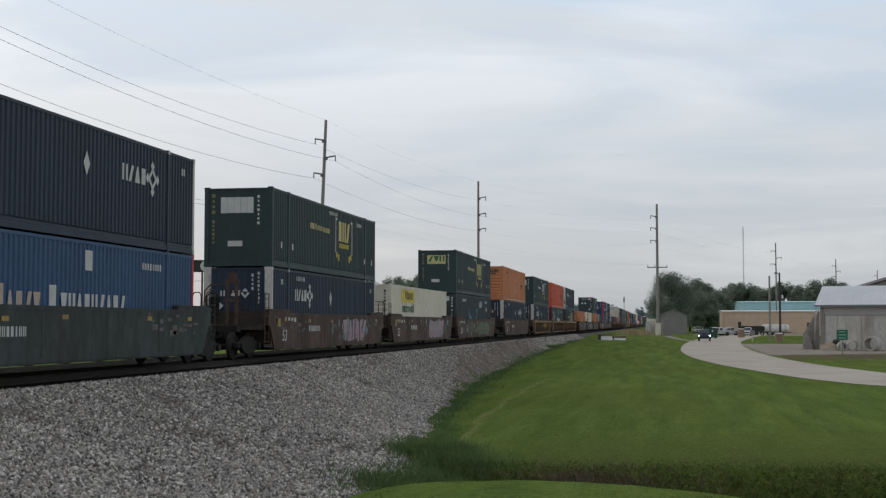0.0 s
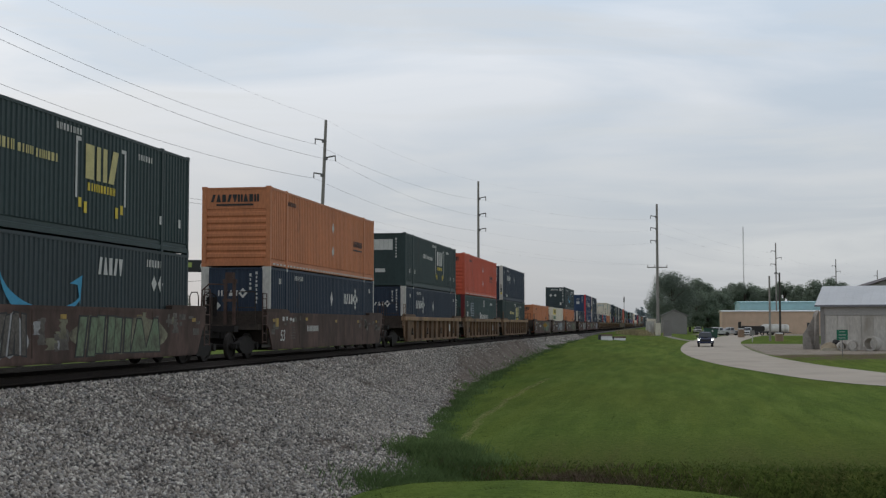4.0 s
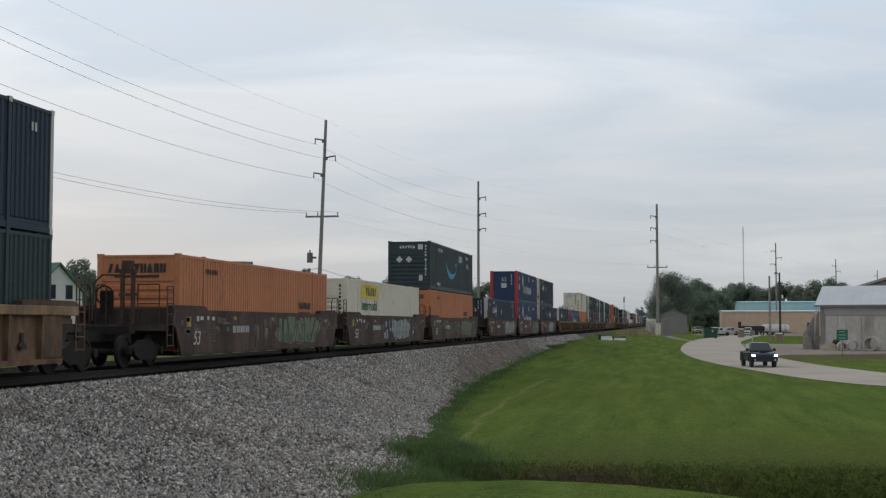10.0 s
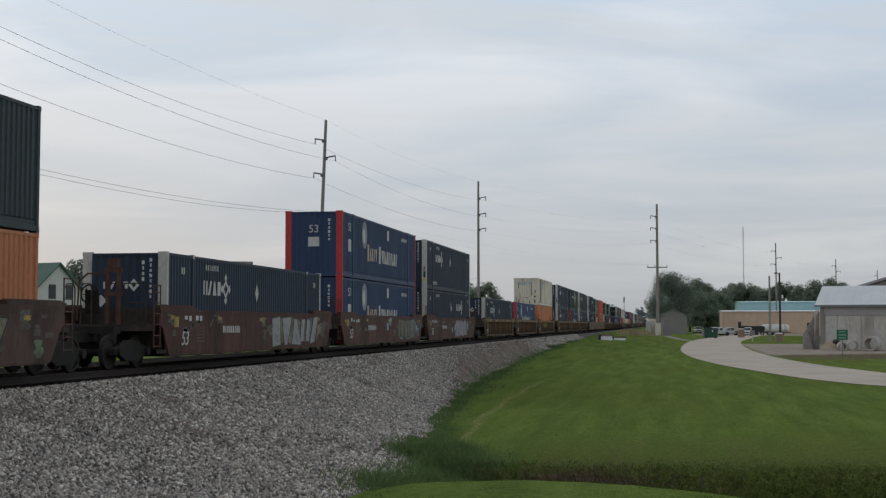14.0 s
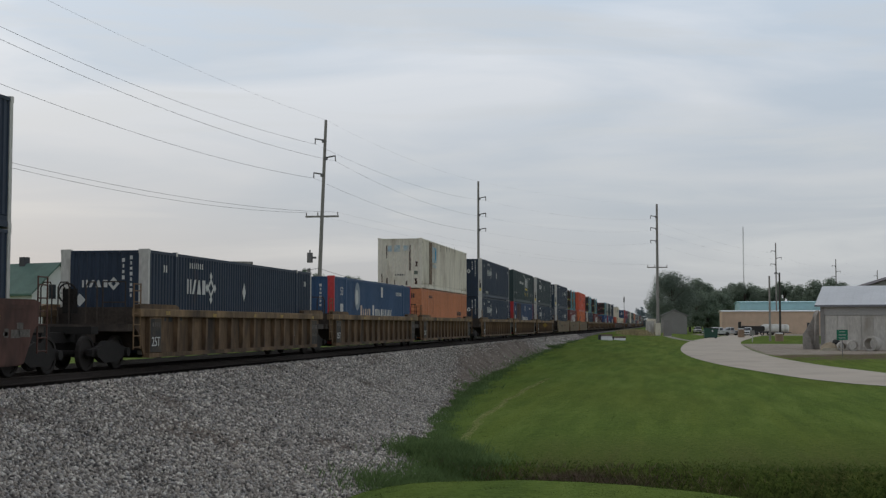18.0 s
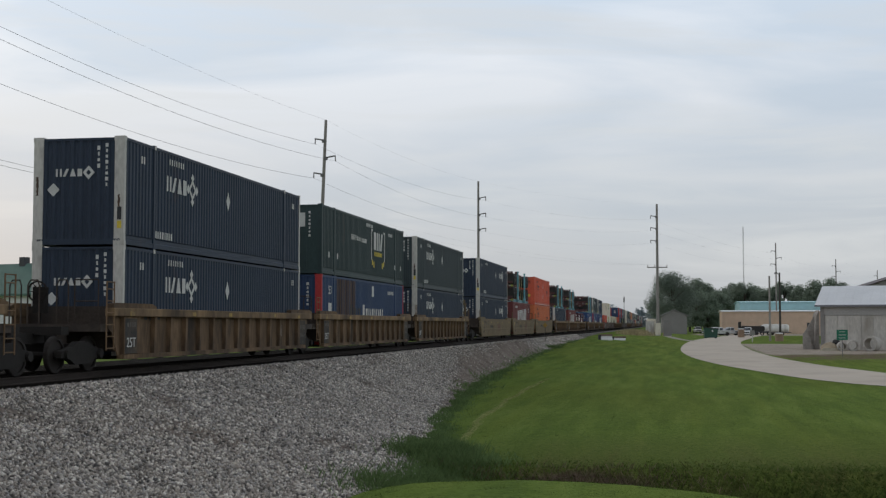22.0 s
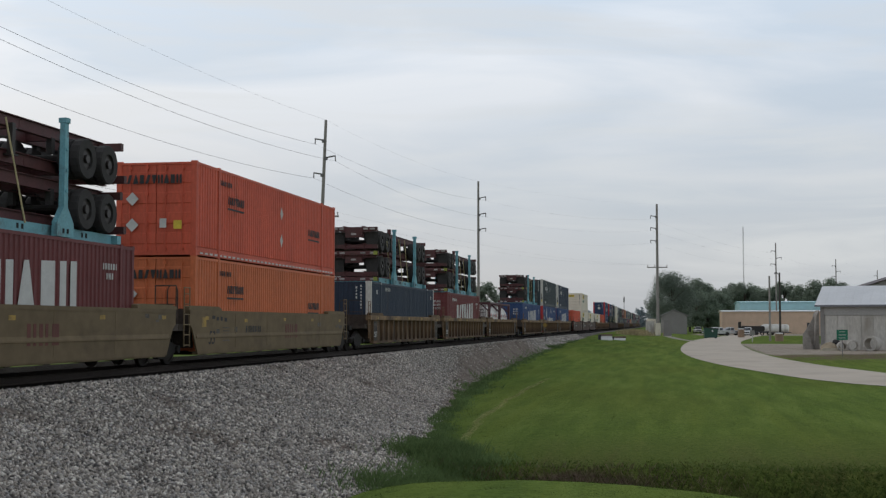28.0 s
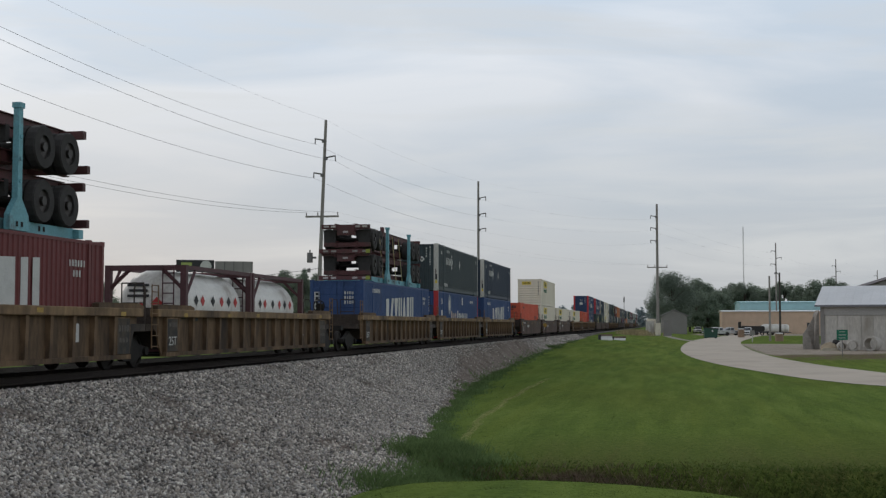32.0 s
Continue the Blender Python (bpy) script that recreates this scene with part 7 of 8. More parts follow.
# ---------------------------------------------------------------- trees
# leaf colours paled and greyed, with the haze of distance mixed in
LEAF = [mat("leaf_hazed_deep", (0.205, 0.25, 0.2), rough=0.8, var=0.2, scale=0.25, fine=2, bump=0, island=True, spread=0.2, leafy=0.5),
        mat("leaf_hazed_grey", (0.24, 0.29, 0.22), rough=0.8, var=0.2, scale=0.25, fine=2, bump=0, island=True, spread=0.2, leafy=0.55)]
BARK = mat("bark", (0.09, 0.075, 0.06), rough=0.95, var=0.3, scale=2, fine=20, bump=0.4)


def crown_arrays(rng, centres, radii, n, leaf):
    idx = rng.integers(0, len(centres), n)
    d = rng.normal(size=(n, 3))
    d /= np.linalg.norm(d, axis=1)[:, None]
    r = rng.random(n) ** 0.3
    pos = centres[idx] + d * r[:, None] * radii[idx][:, None] * np.array((1, 1, 0.85))
    # leaves lie roughly along the outside of their clump, tilted at random
    out = d + np.array((0, 0, 0.9)) + rng.normal(size=(n, 3)) * 0.4
    u = np.cross(out, rng.normal(size=(n, 3)))
    u /= np.linalg.norm(u, axis=1)[:, None]
    w = np.cross(u, out)
    w /= np.linalg.norm(w, axis=1)[:, None]
    s = leaf * (0.6 + 0.8 * rng.random(n))[:, None]
    v = np.stack([pos - u * s, pos + w * s * 0.55, pos + u * s, pos - w * s * 0.55], 1)
    return v.reshape(-1, 3)


def quads_mesh(name, v, material):
    n = len(v) // 4
    me = bpy.data.meshes.new(name)
    me.vertices.add(len(v))
    me.vertices.foreach_set("co", v.reshape(-1).astype(np.float32))
    me.loops.add(n * 4)
    me.loops.foreach_set("vertex_index", np.arange(n * 4, dtype=np.int32))
    me.polygons.add(n)
    me.polygons.foreach_set("loop_start", (np.arange(n) * 4).astype(np.int32))
    me.polygons.foreach_set("loop_total", np.full(n, 4, np.int32))
    me.update(calc_edges=True)
    me.materials.append(material)
    return me


def tree_model(seed, high, wide, label, clumps=26, leaves=6000, leaf=0.32, tall=False, tone=0):
    rng = np.random.default_rng(seed)
    t = thing("tree", label, "tree", group="trees")
    bm = bmesh.new()
    rod(bm, (0, 0, -0.1), (0.1, 0, high * 0.45), 0.03 * high, 10, 0.018 * high)
    rod(bm, (0.1, 0, high * 0.45), (-0.1, 0.1, high * 0.85), 0.018 * high, 8, 0.006 * high)
    cs, rs = [], []
    for k in range(clumps):
        a = rng.random() * 6.28
        f = rng.random()
        z = high * (0.2 + 0.72 * f)
        env = math.sin(math.pi * min(1, 0.12 + 0.8 * f)) ** 0.7
        rr = wide / 2 * env * (0.35 + 0.55 * rng.random())
        cs.append((rr * math.cos(a), rr * math.sin(a), z))
        rs.append(wide * (0.13 + 0.09 * rng.random()))
        if k % 3 == 0:
            rod(bm, (0.05, 0, min(z * 0.7, high * 0.7)), (rr * 0.8 * math.cos(a), rr * 0.8 * math.sin(a), z), 0.008 * high, 5, 0.003 * high)
    part("trunk", bm, BARK, t)
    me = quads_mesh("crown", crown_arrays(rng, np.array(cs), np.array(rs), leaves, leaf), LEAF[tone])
    part_of("crown", me, t)
    return t


def build_trees():
    big = tree_model(1, 16.0, 15.0, "large dense dark green tree behind the grey building", 46, 22000, 0.2)
    big.matrix_basis = pose(-0.5, 330, gz(-0.5, 330), 0, 0, 20) @ Matrix.Diagonal((0.98, 0.98, 0.95, 1))
    copy_thing(big, pose(-0.9, 343, gz(-0.9, 343), 0, 0, 200) @ Matrix.Scale(0.86, 4))
    mid = tree_model(2, 15.0, 10.0, "leafy green tree in the tree line", 34, 9000, 0.27, tone=1)
    mid.matrix_basis = pose(20, 432, gz(20, 432))
    rng = random.Random(4)
    for x, y, k in ((6.2, 372, 0.86), (9.6, 380, 0.8), (3.4, 384, 0.92), (13.0, 396, 0.88)):
        copy_thing(mid, pose(x, y, gz(x, y) - 0.02, 0, 0, 40 * x) @ Matrix.Scale(k, 4))
    x = 5.0
    while x < 92:
        y = 425 + rng.uniform(-8, 30)
        copy_thing(mid, pose(x, y, gz(x, y) - 0.02, 0, 0, rng.uniform(0, 360)) @ Matrix.Scale(rng.uniform(0.85, 1.22), 4))
        x += rng.uniform(2.6, 4.6)
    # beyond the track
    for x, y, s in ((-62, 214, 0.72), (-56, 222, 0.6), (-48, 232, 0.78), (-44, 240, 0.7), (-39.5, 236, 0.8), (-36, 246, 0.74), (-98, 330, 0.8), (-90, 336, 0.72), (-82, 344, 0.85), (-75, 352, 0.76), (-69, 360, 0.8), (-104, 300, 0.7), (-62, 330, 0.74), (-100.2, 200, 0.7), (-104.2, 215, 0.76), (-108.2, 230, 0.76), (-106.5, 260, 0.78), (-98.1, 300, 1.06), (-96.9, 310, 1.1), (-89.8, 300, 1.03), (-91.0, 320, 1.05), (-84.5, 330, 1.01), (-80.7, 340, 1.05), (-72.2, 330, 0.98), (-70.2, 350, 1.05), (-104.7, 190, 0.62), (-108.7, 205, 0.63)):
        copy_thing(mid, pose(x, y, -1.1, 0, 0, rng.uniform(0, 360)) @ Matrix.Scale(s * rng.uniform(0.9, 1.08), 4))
    small = tree_model(3, 8.0, 5.0, "dark round-topped tree beyond the track", 22, 5500, 0.16)
    small.matrix_basis = pose(-68.7, 140.0, -1.0) @ Matrix.Diagonal((1.05, 1.05, 1.28, 1))
    tagged(copy_thing(small, pose(-49.0, 166.0, -1.0, 0, 0, 90) @ Matrix.Diagonal((0.5, 0.5, 0.98, 1))), "narrow dark tree rising above the train")
    tagged(copy_thing(small, pose(-72.5, 150.0, -1.0, 0, 0, 40) @ Matrix.Scale(0.92, 4)), "dark tree beside the white house")


def build_woods():
    rng = np.random.default_rng(9)
    cs, rs = [], []
    for x in np.arange(-260, 330, 5.0):
        y = 900 + rng.uniform(-30, 30)
        h = rng.uniform(10, 17)
        for k in range(4):
            cs.append((x + rng.uniform(-4, 4), y + rng.uniform(-4, 4), -1 + h * (0.25 + 0.2 * k)))
            rs.append(rng.uniform(2.8, 4.2))
    # blue-grey instead of leaf green: the distance haze is in the colour
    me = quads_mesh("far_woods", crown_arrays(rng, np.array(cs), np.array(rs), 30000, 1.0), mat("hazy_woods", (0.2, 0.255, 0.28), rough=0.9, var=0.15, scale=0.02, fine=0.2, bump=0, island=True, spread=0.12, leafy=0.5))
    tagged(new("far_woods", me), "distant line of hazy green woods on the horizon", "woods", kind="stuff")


build_trees()
build_woods()

# ---------------------------------------------------------------- buildings
CONC = mat("stained_concrete", (0.56, 0.53, 0.485), rough=0.9, var=0.2, scale=0.5, fine=9, bump=0.2, dirt=(0.34, 0.305, 0.26), dirt_amt=0.3, stretch=(1, 1, 0.3))
ROOF_M = mat("pale_metal_roof", (0.74, 0.75, 0.77), rough=0.5, metal=0.0, var=0.08, scale=0.4, fine=6, bump=0.03)
ROOF_G = mat("grey_metal_roof", (0.19, 0.19, 0.21), rough=0.6, var=0.12, scale=0.5, fine=8)
TAN_W = mat("tan_wall", (0.62, 0.455, 0.335), rough=0.85, var=0.12, scale=0.6, fine=10)
AQUA_W = mat("aqua_metal_wall", (0.42, 0.68, 0.72), rough=0.5, var=0.1, scale=0.5, fine=8)
GREY_W = mat("grey_metal_wall", (0.25, 0.235, 0.225), rough=0.6, var=0.12, scale=0.5, fine=8)
WHITE_W = mat("white_siding", (0.66, 0.66, 0.64), rough=0.7, var=0.06, scale=0.7, fine=10)
GREEN_R = mat("green_shingle", (0.10, 0.17, 0.14), rough=0.85, var=0.2, scale=0.8, fine=10)
TRIM_D = mat("dark_trim", (0.05, 0.05, 0.055), rough=0.6, var=0.15)
GLASS_D = mat("dark_glass", (0.03, 0.035, 0.04), rough=0.1, var=0.1, bump=0)


def build_shed():
    z0 = gz(17, 141) - 0.02
    s = thing("storage_shed", "long concrete panel storage shed with pale metal roof", "shed", pose(15.42, 141.3, z0, 0, 0, -14))
    L, Dp, E, R = 44.0, 11.0, 4.85, 6.8
    bm = bmesh.new()
    box(bm, 0.0, L, 0.12, 0.3, 0, E)
    box(bm, 0.0, L, Dp - 0.2, Dp, 0, E)
    prism(bm, [(0.3, 0.0), (0.3, E), (Dp / 2, R - 0.1), (Dp - 0.2, E), (Dp - 0.2, 0.0)], "x", 0.0, 0.2)
    prism(bm, [(0.3, 0.0), (0.3, E), (Dp / 2, R - 0.1), (Dp - 0.2, E), (Dp - 0.2, 0.0)], "x", L - 0.2, L)
    part("wall", bm, CONC, s)
    x = 0.45
    panels = random.Random(8)
    while x < L - 1.2:
        w = 1.2
        bm2 = bmesh.new()
        box(bm2, x + 0.015, x + w - 0.015, 0.03 + panels.uniform(0, 0.02), 0.119, 0.0, E - 1.25)
        part("panel", bm2, CONC, s)
        x += w
    bm = bmesh.new()
    box(bm, 0.25, L - 0.25, -0.02, 0.119, E - 1.2, E - 0.1)
    part("fascia", bm, mat("grey_fascia", (0.4, 0.385, 0.37), rough=0.8, var=0.12, scale=0.5, fine=8), s, "plain grey upper wall band")
    bm = bmesh.new()
    box(bm, -0.12, 0.3, -0.03, 0.119, 0.0, E - 0.02)
    for xx in (10.4, 20.6, 30.8):
        box(bm, xx, xx + 0.22, -0.01, 0.11, 0.0, E - 1.21)
    part("post", bm, GREY_W, s)
    for sgn in (0, 1):
        bm = bmesh.new()
        ya, yb = (-0.6, Dp / 2) if sgn == 0 else (Dp + 0.6, Dp / 2)
        za, zb = E - 0.22, R
        prism(bm, [(ya, za), (ya, za + 0.1), (yb, zb + 0.1), (yb, zb)], "x", -0.6, L + 0.6)
        rf = part("roof", bm, ROOF_M, s, "pale ribbed metal roof")
        bm = bmesh.new()
        rod(bm, (0, ya, za + 0.1), (0, yb, zb + 0.1), 0.025, 4)
        seam = to_mesh("roof_rib", bm, ROOF_M)
        for q in range(50):
            part_of("roof_rib", seam, rf, pose(q * 0.9 - 0.5, 0, 0))
    bm = bmesh.new()
    prism(bm, [(-0.68, E - 0.3), (-0.68, E - 0.1), (-0.58, E - 0.1), (-0.58, E - 0.3)], "x", -0.6, L + 0.6)
    part("gutter", bm, ROOF_G, s)
    # leaning wing of concrete slabs
    w = thing("concrete_wing_wall", "sloping grey concrete wing wall beside the shed", "wall", pose(14.85, 142.5, z0), kind="")
    bm = bmesh.new()
    prism(bm, [(0.0, 0.0), (0.45, 0.0), (0.45, 4.2), (0.2, 3.7)], "y", -0.2, 4.0)
    part("slab", bm, mat("dark_concrete", (0.3, 0.275, 0.25), rough=0.9, var=0.3, scale=0.8, fine=9, bump=0.2, dirt=(0.13, 0.1, 0.08), dirt_amt=0.4), w)
    bm = bmesh.new()
    prism(bm, [(-1.3, 0.0), (-0.25, 0.0), (-0.75, 1.9), (-1.3, 1.75)], "y", -0.5, -0.25)
    part("slab", bm, mat("dark_concrete", (0.3, 0.275, 0.25), rough=0.9, var=0.3, scale=0.8, fine=9, bump=0.2, dirt=(0.13, 0.1, 0.08), dirt_amt=0.4), w)
    bm = bmesh.new()
    prism(bm, [(-1.15, 0.0), (-0.02, 0.0), (-0.02, 3.6), (-1.15, 1.7)], "y", 0.2, 0.45)
    part("slab", bm, mat("dark_concrete", (0.3, 0.275, 0.25), rough=0.9, var=0.3, scale=0.8, fine=9, bump=0.2, dirt=(0.13, 0.1, 0.08), dirt_amt=0.4), w)


build_shed()


def simple_hall(name, label, x, y, rz, L, Dp, E, R, wall_m, roof_m, ribs=0.0):
    z0 = gz(x, y) - 0.02
    s = thing(name, label, "building", pose(x, y, z0, 0, 0, rz))
    bm = bmesh.new()
    prism(bm, [(0, 0), (0, E), (Dp / 2, R), (Dp, E), (Dp, 0)], "x", 0, L)
    part("wall", bm, wall_m, s)
    for a, b in (((-0.35, E - 0.08), (Dp / 2, R + 0.06)), ((Dp + 0.35, E - 0.08), (Dp / 2, R + 0.06))):
        bm = bmesh.new()
        prism(bm, [a, (a[0], a[1] + 0.12), (b[0], b[1] + 0.12), b], "x", -0.4, L + 0.4)
        part("roof", bm, roof_m, s)
    if ribs:
        bm = bmesh.new()
        k = 0.3
        while k < L:
            box(bm, k, k + 0.06, -0.03, 0.0, 0.0, E - 0.1)
            k += ribs
        part("wall_ribs", bm, wall_m, s)
    return s


tan = simple_hall("tan_building", "low tan rendered commercial building", 12.2, 337, 0, 46, 20, 5.8, 6.0, TAN_W, ROOF_M)
for bx in (16.5, 21.0, 25.0, 30.5, 36.0):
    bm = bmesh.new()
    box(bm, bx, bx + 2.2, -0.06, 0.0, 0.1, 2.9)
    part("door", bm, TRIM_D if bx > 20 else TAN_W, tan, "dark service door")
simple_hall("aqua_building", "tall aqua metal-clad warehouse behind the tan building", 17.9, 362, 0, 60, 30, 8.55, 8.9, AQUA_W, AQUA_W, 0.9)
simple_hall("grey_building", "plain grey metal-clad utility building", 2.9, 300, 92, 9, 5.7, 4.3, 5.6, GREY_W, mat("faded_grey_roof", (0.3, 0.29, 0.29), rough=0.7, var=0.12, scale=0.5, fine=8), 0.0)
simple_hall("brown_roofed_building", "large building with a brown sloping metal roof", 53.1, 214, 90, 30, 26, 7.6, 11.6, GREY_W, mat("brown_metal_roof", (0.07, 0.046, 0.048), rough=0.6, var=0.12, scale=0.5, fine=8), 0.0)


def build_house():
    z0 = -0.95
    s = thing("house", "white two-storey house with a green shingle roof", "house", pose(-57.0, 112.0, z0, 0, 0, 70))
    W, L, E, R = 6.2, 13.0, 5.2, 7.8
    bm = bmesh.new()
    prism(bm, [(-W / 2, 0), (W / 2, 0), (W / 2, E), (0, R), (-W / 2, E)], "y", 0, L)
    part("wall", bm, WHITE_W, s)
    for sgn in (-1, 1):
        bm = bmesh.new()
        prism(bm, [(sgn * (W / 2 + 0.45), E - 0.4), (0, R + 0.02), (0, R + 0.2), (sgn * (W / 2 + 0.45), E - 0.2)], "y", -0.35, L + 0.35)
        part("roof", bm, GREEN_R, s, "green shingle roof slope")
    for x, z in ((-0.7, 4.6), (1.4, 4.6), (-0.7, 1.4), (1.4, 1.4)):
        bm = bmesh.new()
        box(bm, x - 0.42, x + 0.42, -0.05, 0.0, z - 0.05, z + 1.3)
        wn = part("window", bm, TRIM_D, s)
        bm = bmesh.new()
        box(bm, x - 0.34, x + 0.34, -0.062, -0.05, z + 0.03, z + 1.22)
        part("pane", bm, GLASS_D, wn)
    bm = bmesh.new()
    box(bm, -0.35, 0.35, 4.2, 4.9, R - 0.6, R + 0.8)
    part("chimney", bm, TRIM_D, s)


build_house()


def build_billboard():
    b = thing("billboard", "double roadside billboard with grey back panels on posts", "billboard", pose(-104.0, 281.0, -0.95, 0, 0, 22))
    for i, (x, m, lab) in enumerate(((-4.6, MARK_D, "dark printed panel"), (4.2, GREY_W, "grey slatted panel back"))):
        bm = bmesh.new()
        box(bm, x - 4.3, x + 4.3, -0.1, 0.1, 14.2, 17.0 - 0.25 * i)
        p = part("panel", bm, m, b, lab)
        bm = bmesh.new()
        if i == 0:
            box(bm, x - 3.2, x - 0.8, -0.13, -0.1, 15.3, 16.4)
            part("printed_patch", bm, mat("marking_lime", (0.35, 0.42, 0.12), var=0.1, bump=0), p)
            bm = bmesh.new()
            prism(bm, [(x + 2.4 + 1.3 * math.cos(k * 0.5236), 15.6 + 1.3 * math.sin(k * 0.5236)) for k in range(12)], "y", -0.13, -0.1)
            part("printed_patch", bm, MARK_W, p)
        else:
            for k in range(5):
                box(bm, x - 4.3 + 2.1 * k, x - 4.2 + 2.1 * k, -0.16, -0.1, 14.2, 16.75)
            part("batten", bm, TRIM_D, p)
    for x in (-7, -3, 2, 6.5):
        bm = bmesh.new()
        rod(bm, (x, 0.3, 0), (x, 0.3, 16.2), 0.22, 8)
        part("post", bm, DARKPOLE, b)


build_billboard()

# ---------------------------------------------------------------- roadside things
SIGN_G = mat("sign_green", (0.015, 0.17, 0.10), rough=0.5, var=0.08, bump=0)


def build_sign():
    x, y = 14.5, 117.0
    s = thing("road_sign", "green rectangular sign with white lines on a thin post", "sign", pose(x, y, gz(x, y) - 0.02, 0, 0, -4))
    bm = bmesh.new()
    rod(bm, (0, 0, 0), (0, 0, 2.45), 0.03, 8)
    part("post", bm, INSUL, s)
    bm = bmesh.new()
    box(bm, -0.47, 0.47, -0.06, -0.035, 1.5, 2.4)
    bmesh.ops.bevel(bm, geom=bm.edges[:], offset=0.01, segments=1, affect="EDGES")
    pl = part("sign_plate", bm, SIGN_G, s)
    bm = bmesh.new()
    for z, w in ((2.22, 0.5), (1.94, 0.62), (1.68, 0.56)):
        box(bm, -w / 2, w / 2, -0.066, -0.06, z - 0.022, z + 0.022)
    part("text_bar", bm, MARK_W, pl)


build_sign()


def build_pipe(x, y, r, length, rz, up=0.0):
    p = new("concrete_pipe")
    p.matrix_basis = pose(x, y, gz(x, y) + r - 0.02 + up, 0, 0, rz)
    tagged(p, "weathered concrete drain pipe lying beside the shed", "pipe", group="drain pipes")
    bm = bmesh.new()
    ring(bm, (0, 0, 0), (0, 1, 0), r, r * 0.78, length / 2, 24)
    part("barrel", bm, CONC, p)
    bm = bmesh.new()
    ring(bm, (0, -length / 2 + 0.12, 0), (0, 1, 0), r * 1.06, r * 1.001, 0.12, 24)
    part("bell_end", bm, CONC, p)


build_pipe(16.85, 136.8, 0.46, 1.8, 0)
build_pipe(17.95, 136.6, 0.54, 1.8, -3)
build_pipe(19.85, 136.2, 0.74, 1.7, -28)
for px, py, pr in ((23.0, 137.0, 0.6), (24.5, 136.8, 0.6)):
    build_pipe(px, py, pr, 1.8, 5)


def build_heap():
    x, y = 15.9, 137.6
    h = thing("tarp_heap", "heap of pale sand partly under a dark tarp", "heap", pose(x, y, gz(x, y) - 0.03))
    bm = bmesh.new()
    bmesh.ops.create_icosphere(bm, subdivisions=3, radius=1.0)
    rng = random.Random(2)
    for v in bm.verts:
        v.co *= 1 + rng.uniform(-0.1, 0.1)
        v.co.z = max(0, v.co.z) * 0.9
        v.co.x *= 1.05
    part("pile", bm, mat("sand_heap", (0.38, 0.31, 0.22), rough=0.95, var=0.2, scale=2, fine=20), h)
    bm = bmesh.new()
    for i in range(5):
        box(bm, -1.3 + 0.1 * i, 1.3 - 0.05 * i, -1.25, -1.0, 0.02 + i * 0.06, 0.07 + i * 0.06)
    part("boards", bm, mat("pale_board", (0.55, 0.5, 0.4), rough=0.9, var=0.2, scale=2, fine=20), h, "stack of pale boards")
    bm = bmesh.new()
    bmesh.ops.create_icosphere(bm, subdivisions=2, radius=0.42)
    for v in bm.verts:
        v.co = Vector((v.co.x + 0.55, v.co.y - 0.1, max(0.3, v.co.z * 0.8 + 0.85 + rng.uniform(-0.04, 0.04))))
    part("tarp", bm, TYRE, h, "dark crumpled tarp")


build_heap()


def build_dumpster():
    x, y = 6.1, 224.0
    d = thing("dumpster", "dark green steel dumpster at the edge of the lot", "dumpster", pose(x, y, gz(x, y) - 0.02, 0, 0, 4) @ Matrix.Scale(1.22, 4))
    gm = mat("dumpster_green", (0.02, 0.075, 0.05), rough=0.6, var=0.2, scale=2, fine=14)
    bm = bmesh.new()
    prism(bm, [(-0.85, 0.15), (0.85, 0.15), (0.95, 1.35), (-0.95, 1.55)], "y", -0.75, 0.75)
    part("bin", bm, gm, d)
    for k in (-0.7, 0.0, 0.7):
        bm = bmesh.new()
        box(bm, k - 0.06, k + 0.06, -0.82, -0.74, 0.2, 1.4)
        part("rib", bm, gm, d)
    bm = bmesh.new()
    prism(bm, [(-1.0, 1.56), (0.98, 1.36), (0.98, 1.42), (-1.0, 1.66)], "y", -0.8, 0.8)
    part("lid", bm, TYRE, d, "dark plastic lid")
    bm = bmesh.new()
    for s in (-0.7, 0.7):
        box(bm, s - 0.1, s + 0.1, -0.6, 0.6, 0.0, 0.16)
    part("skid", bm, TYRE, d)
    mark(d, "dst", lambda: [rect(0, 0, 0.2, 0.24)], MARK_W, end_m(0.2, 1.1, -0.83))


build_dumpster()


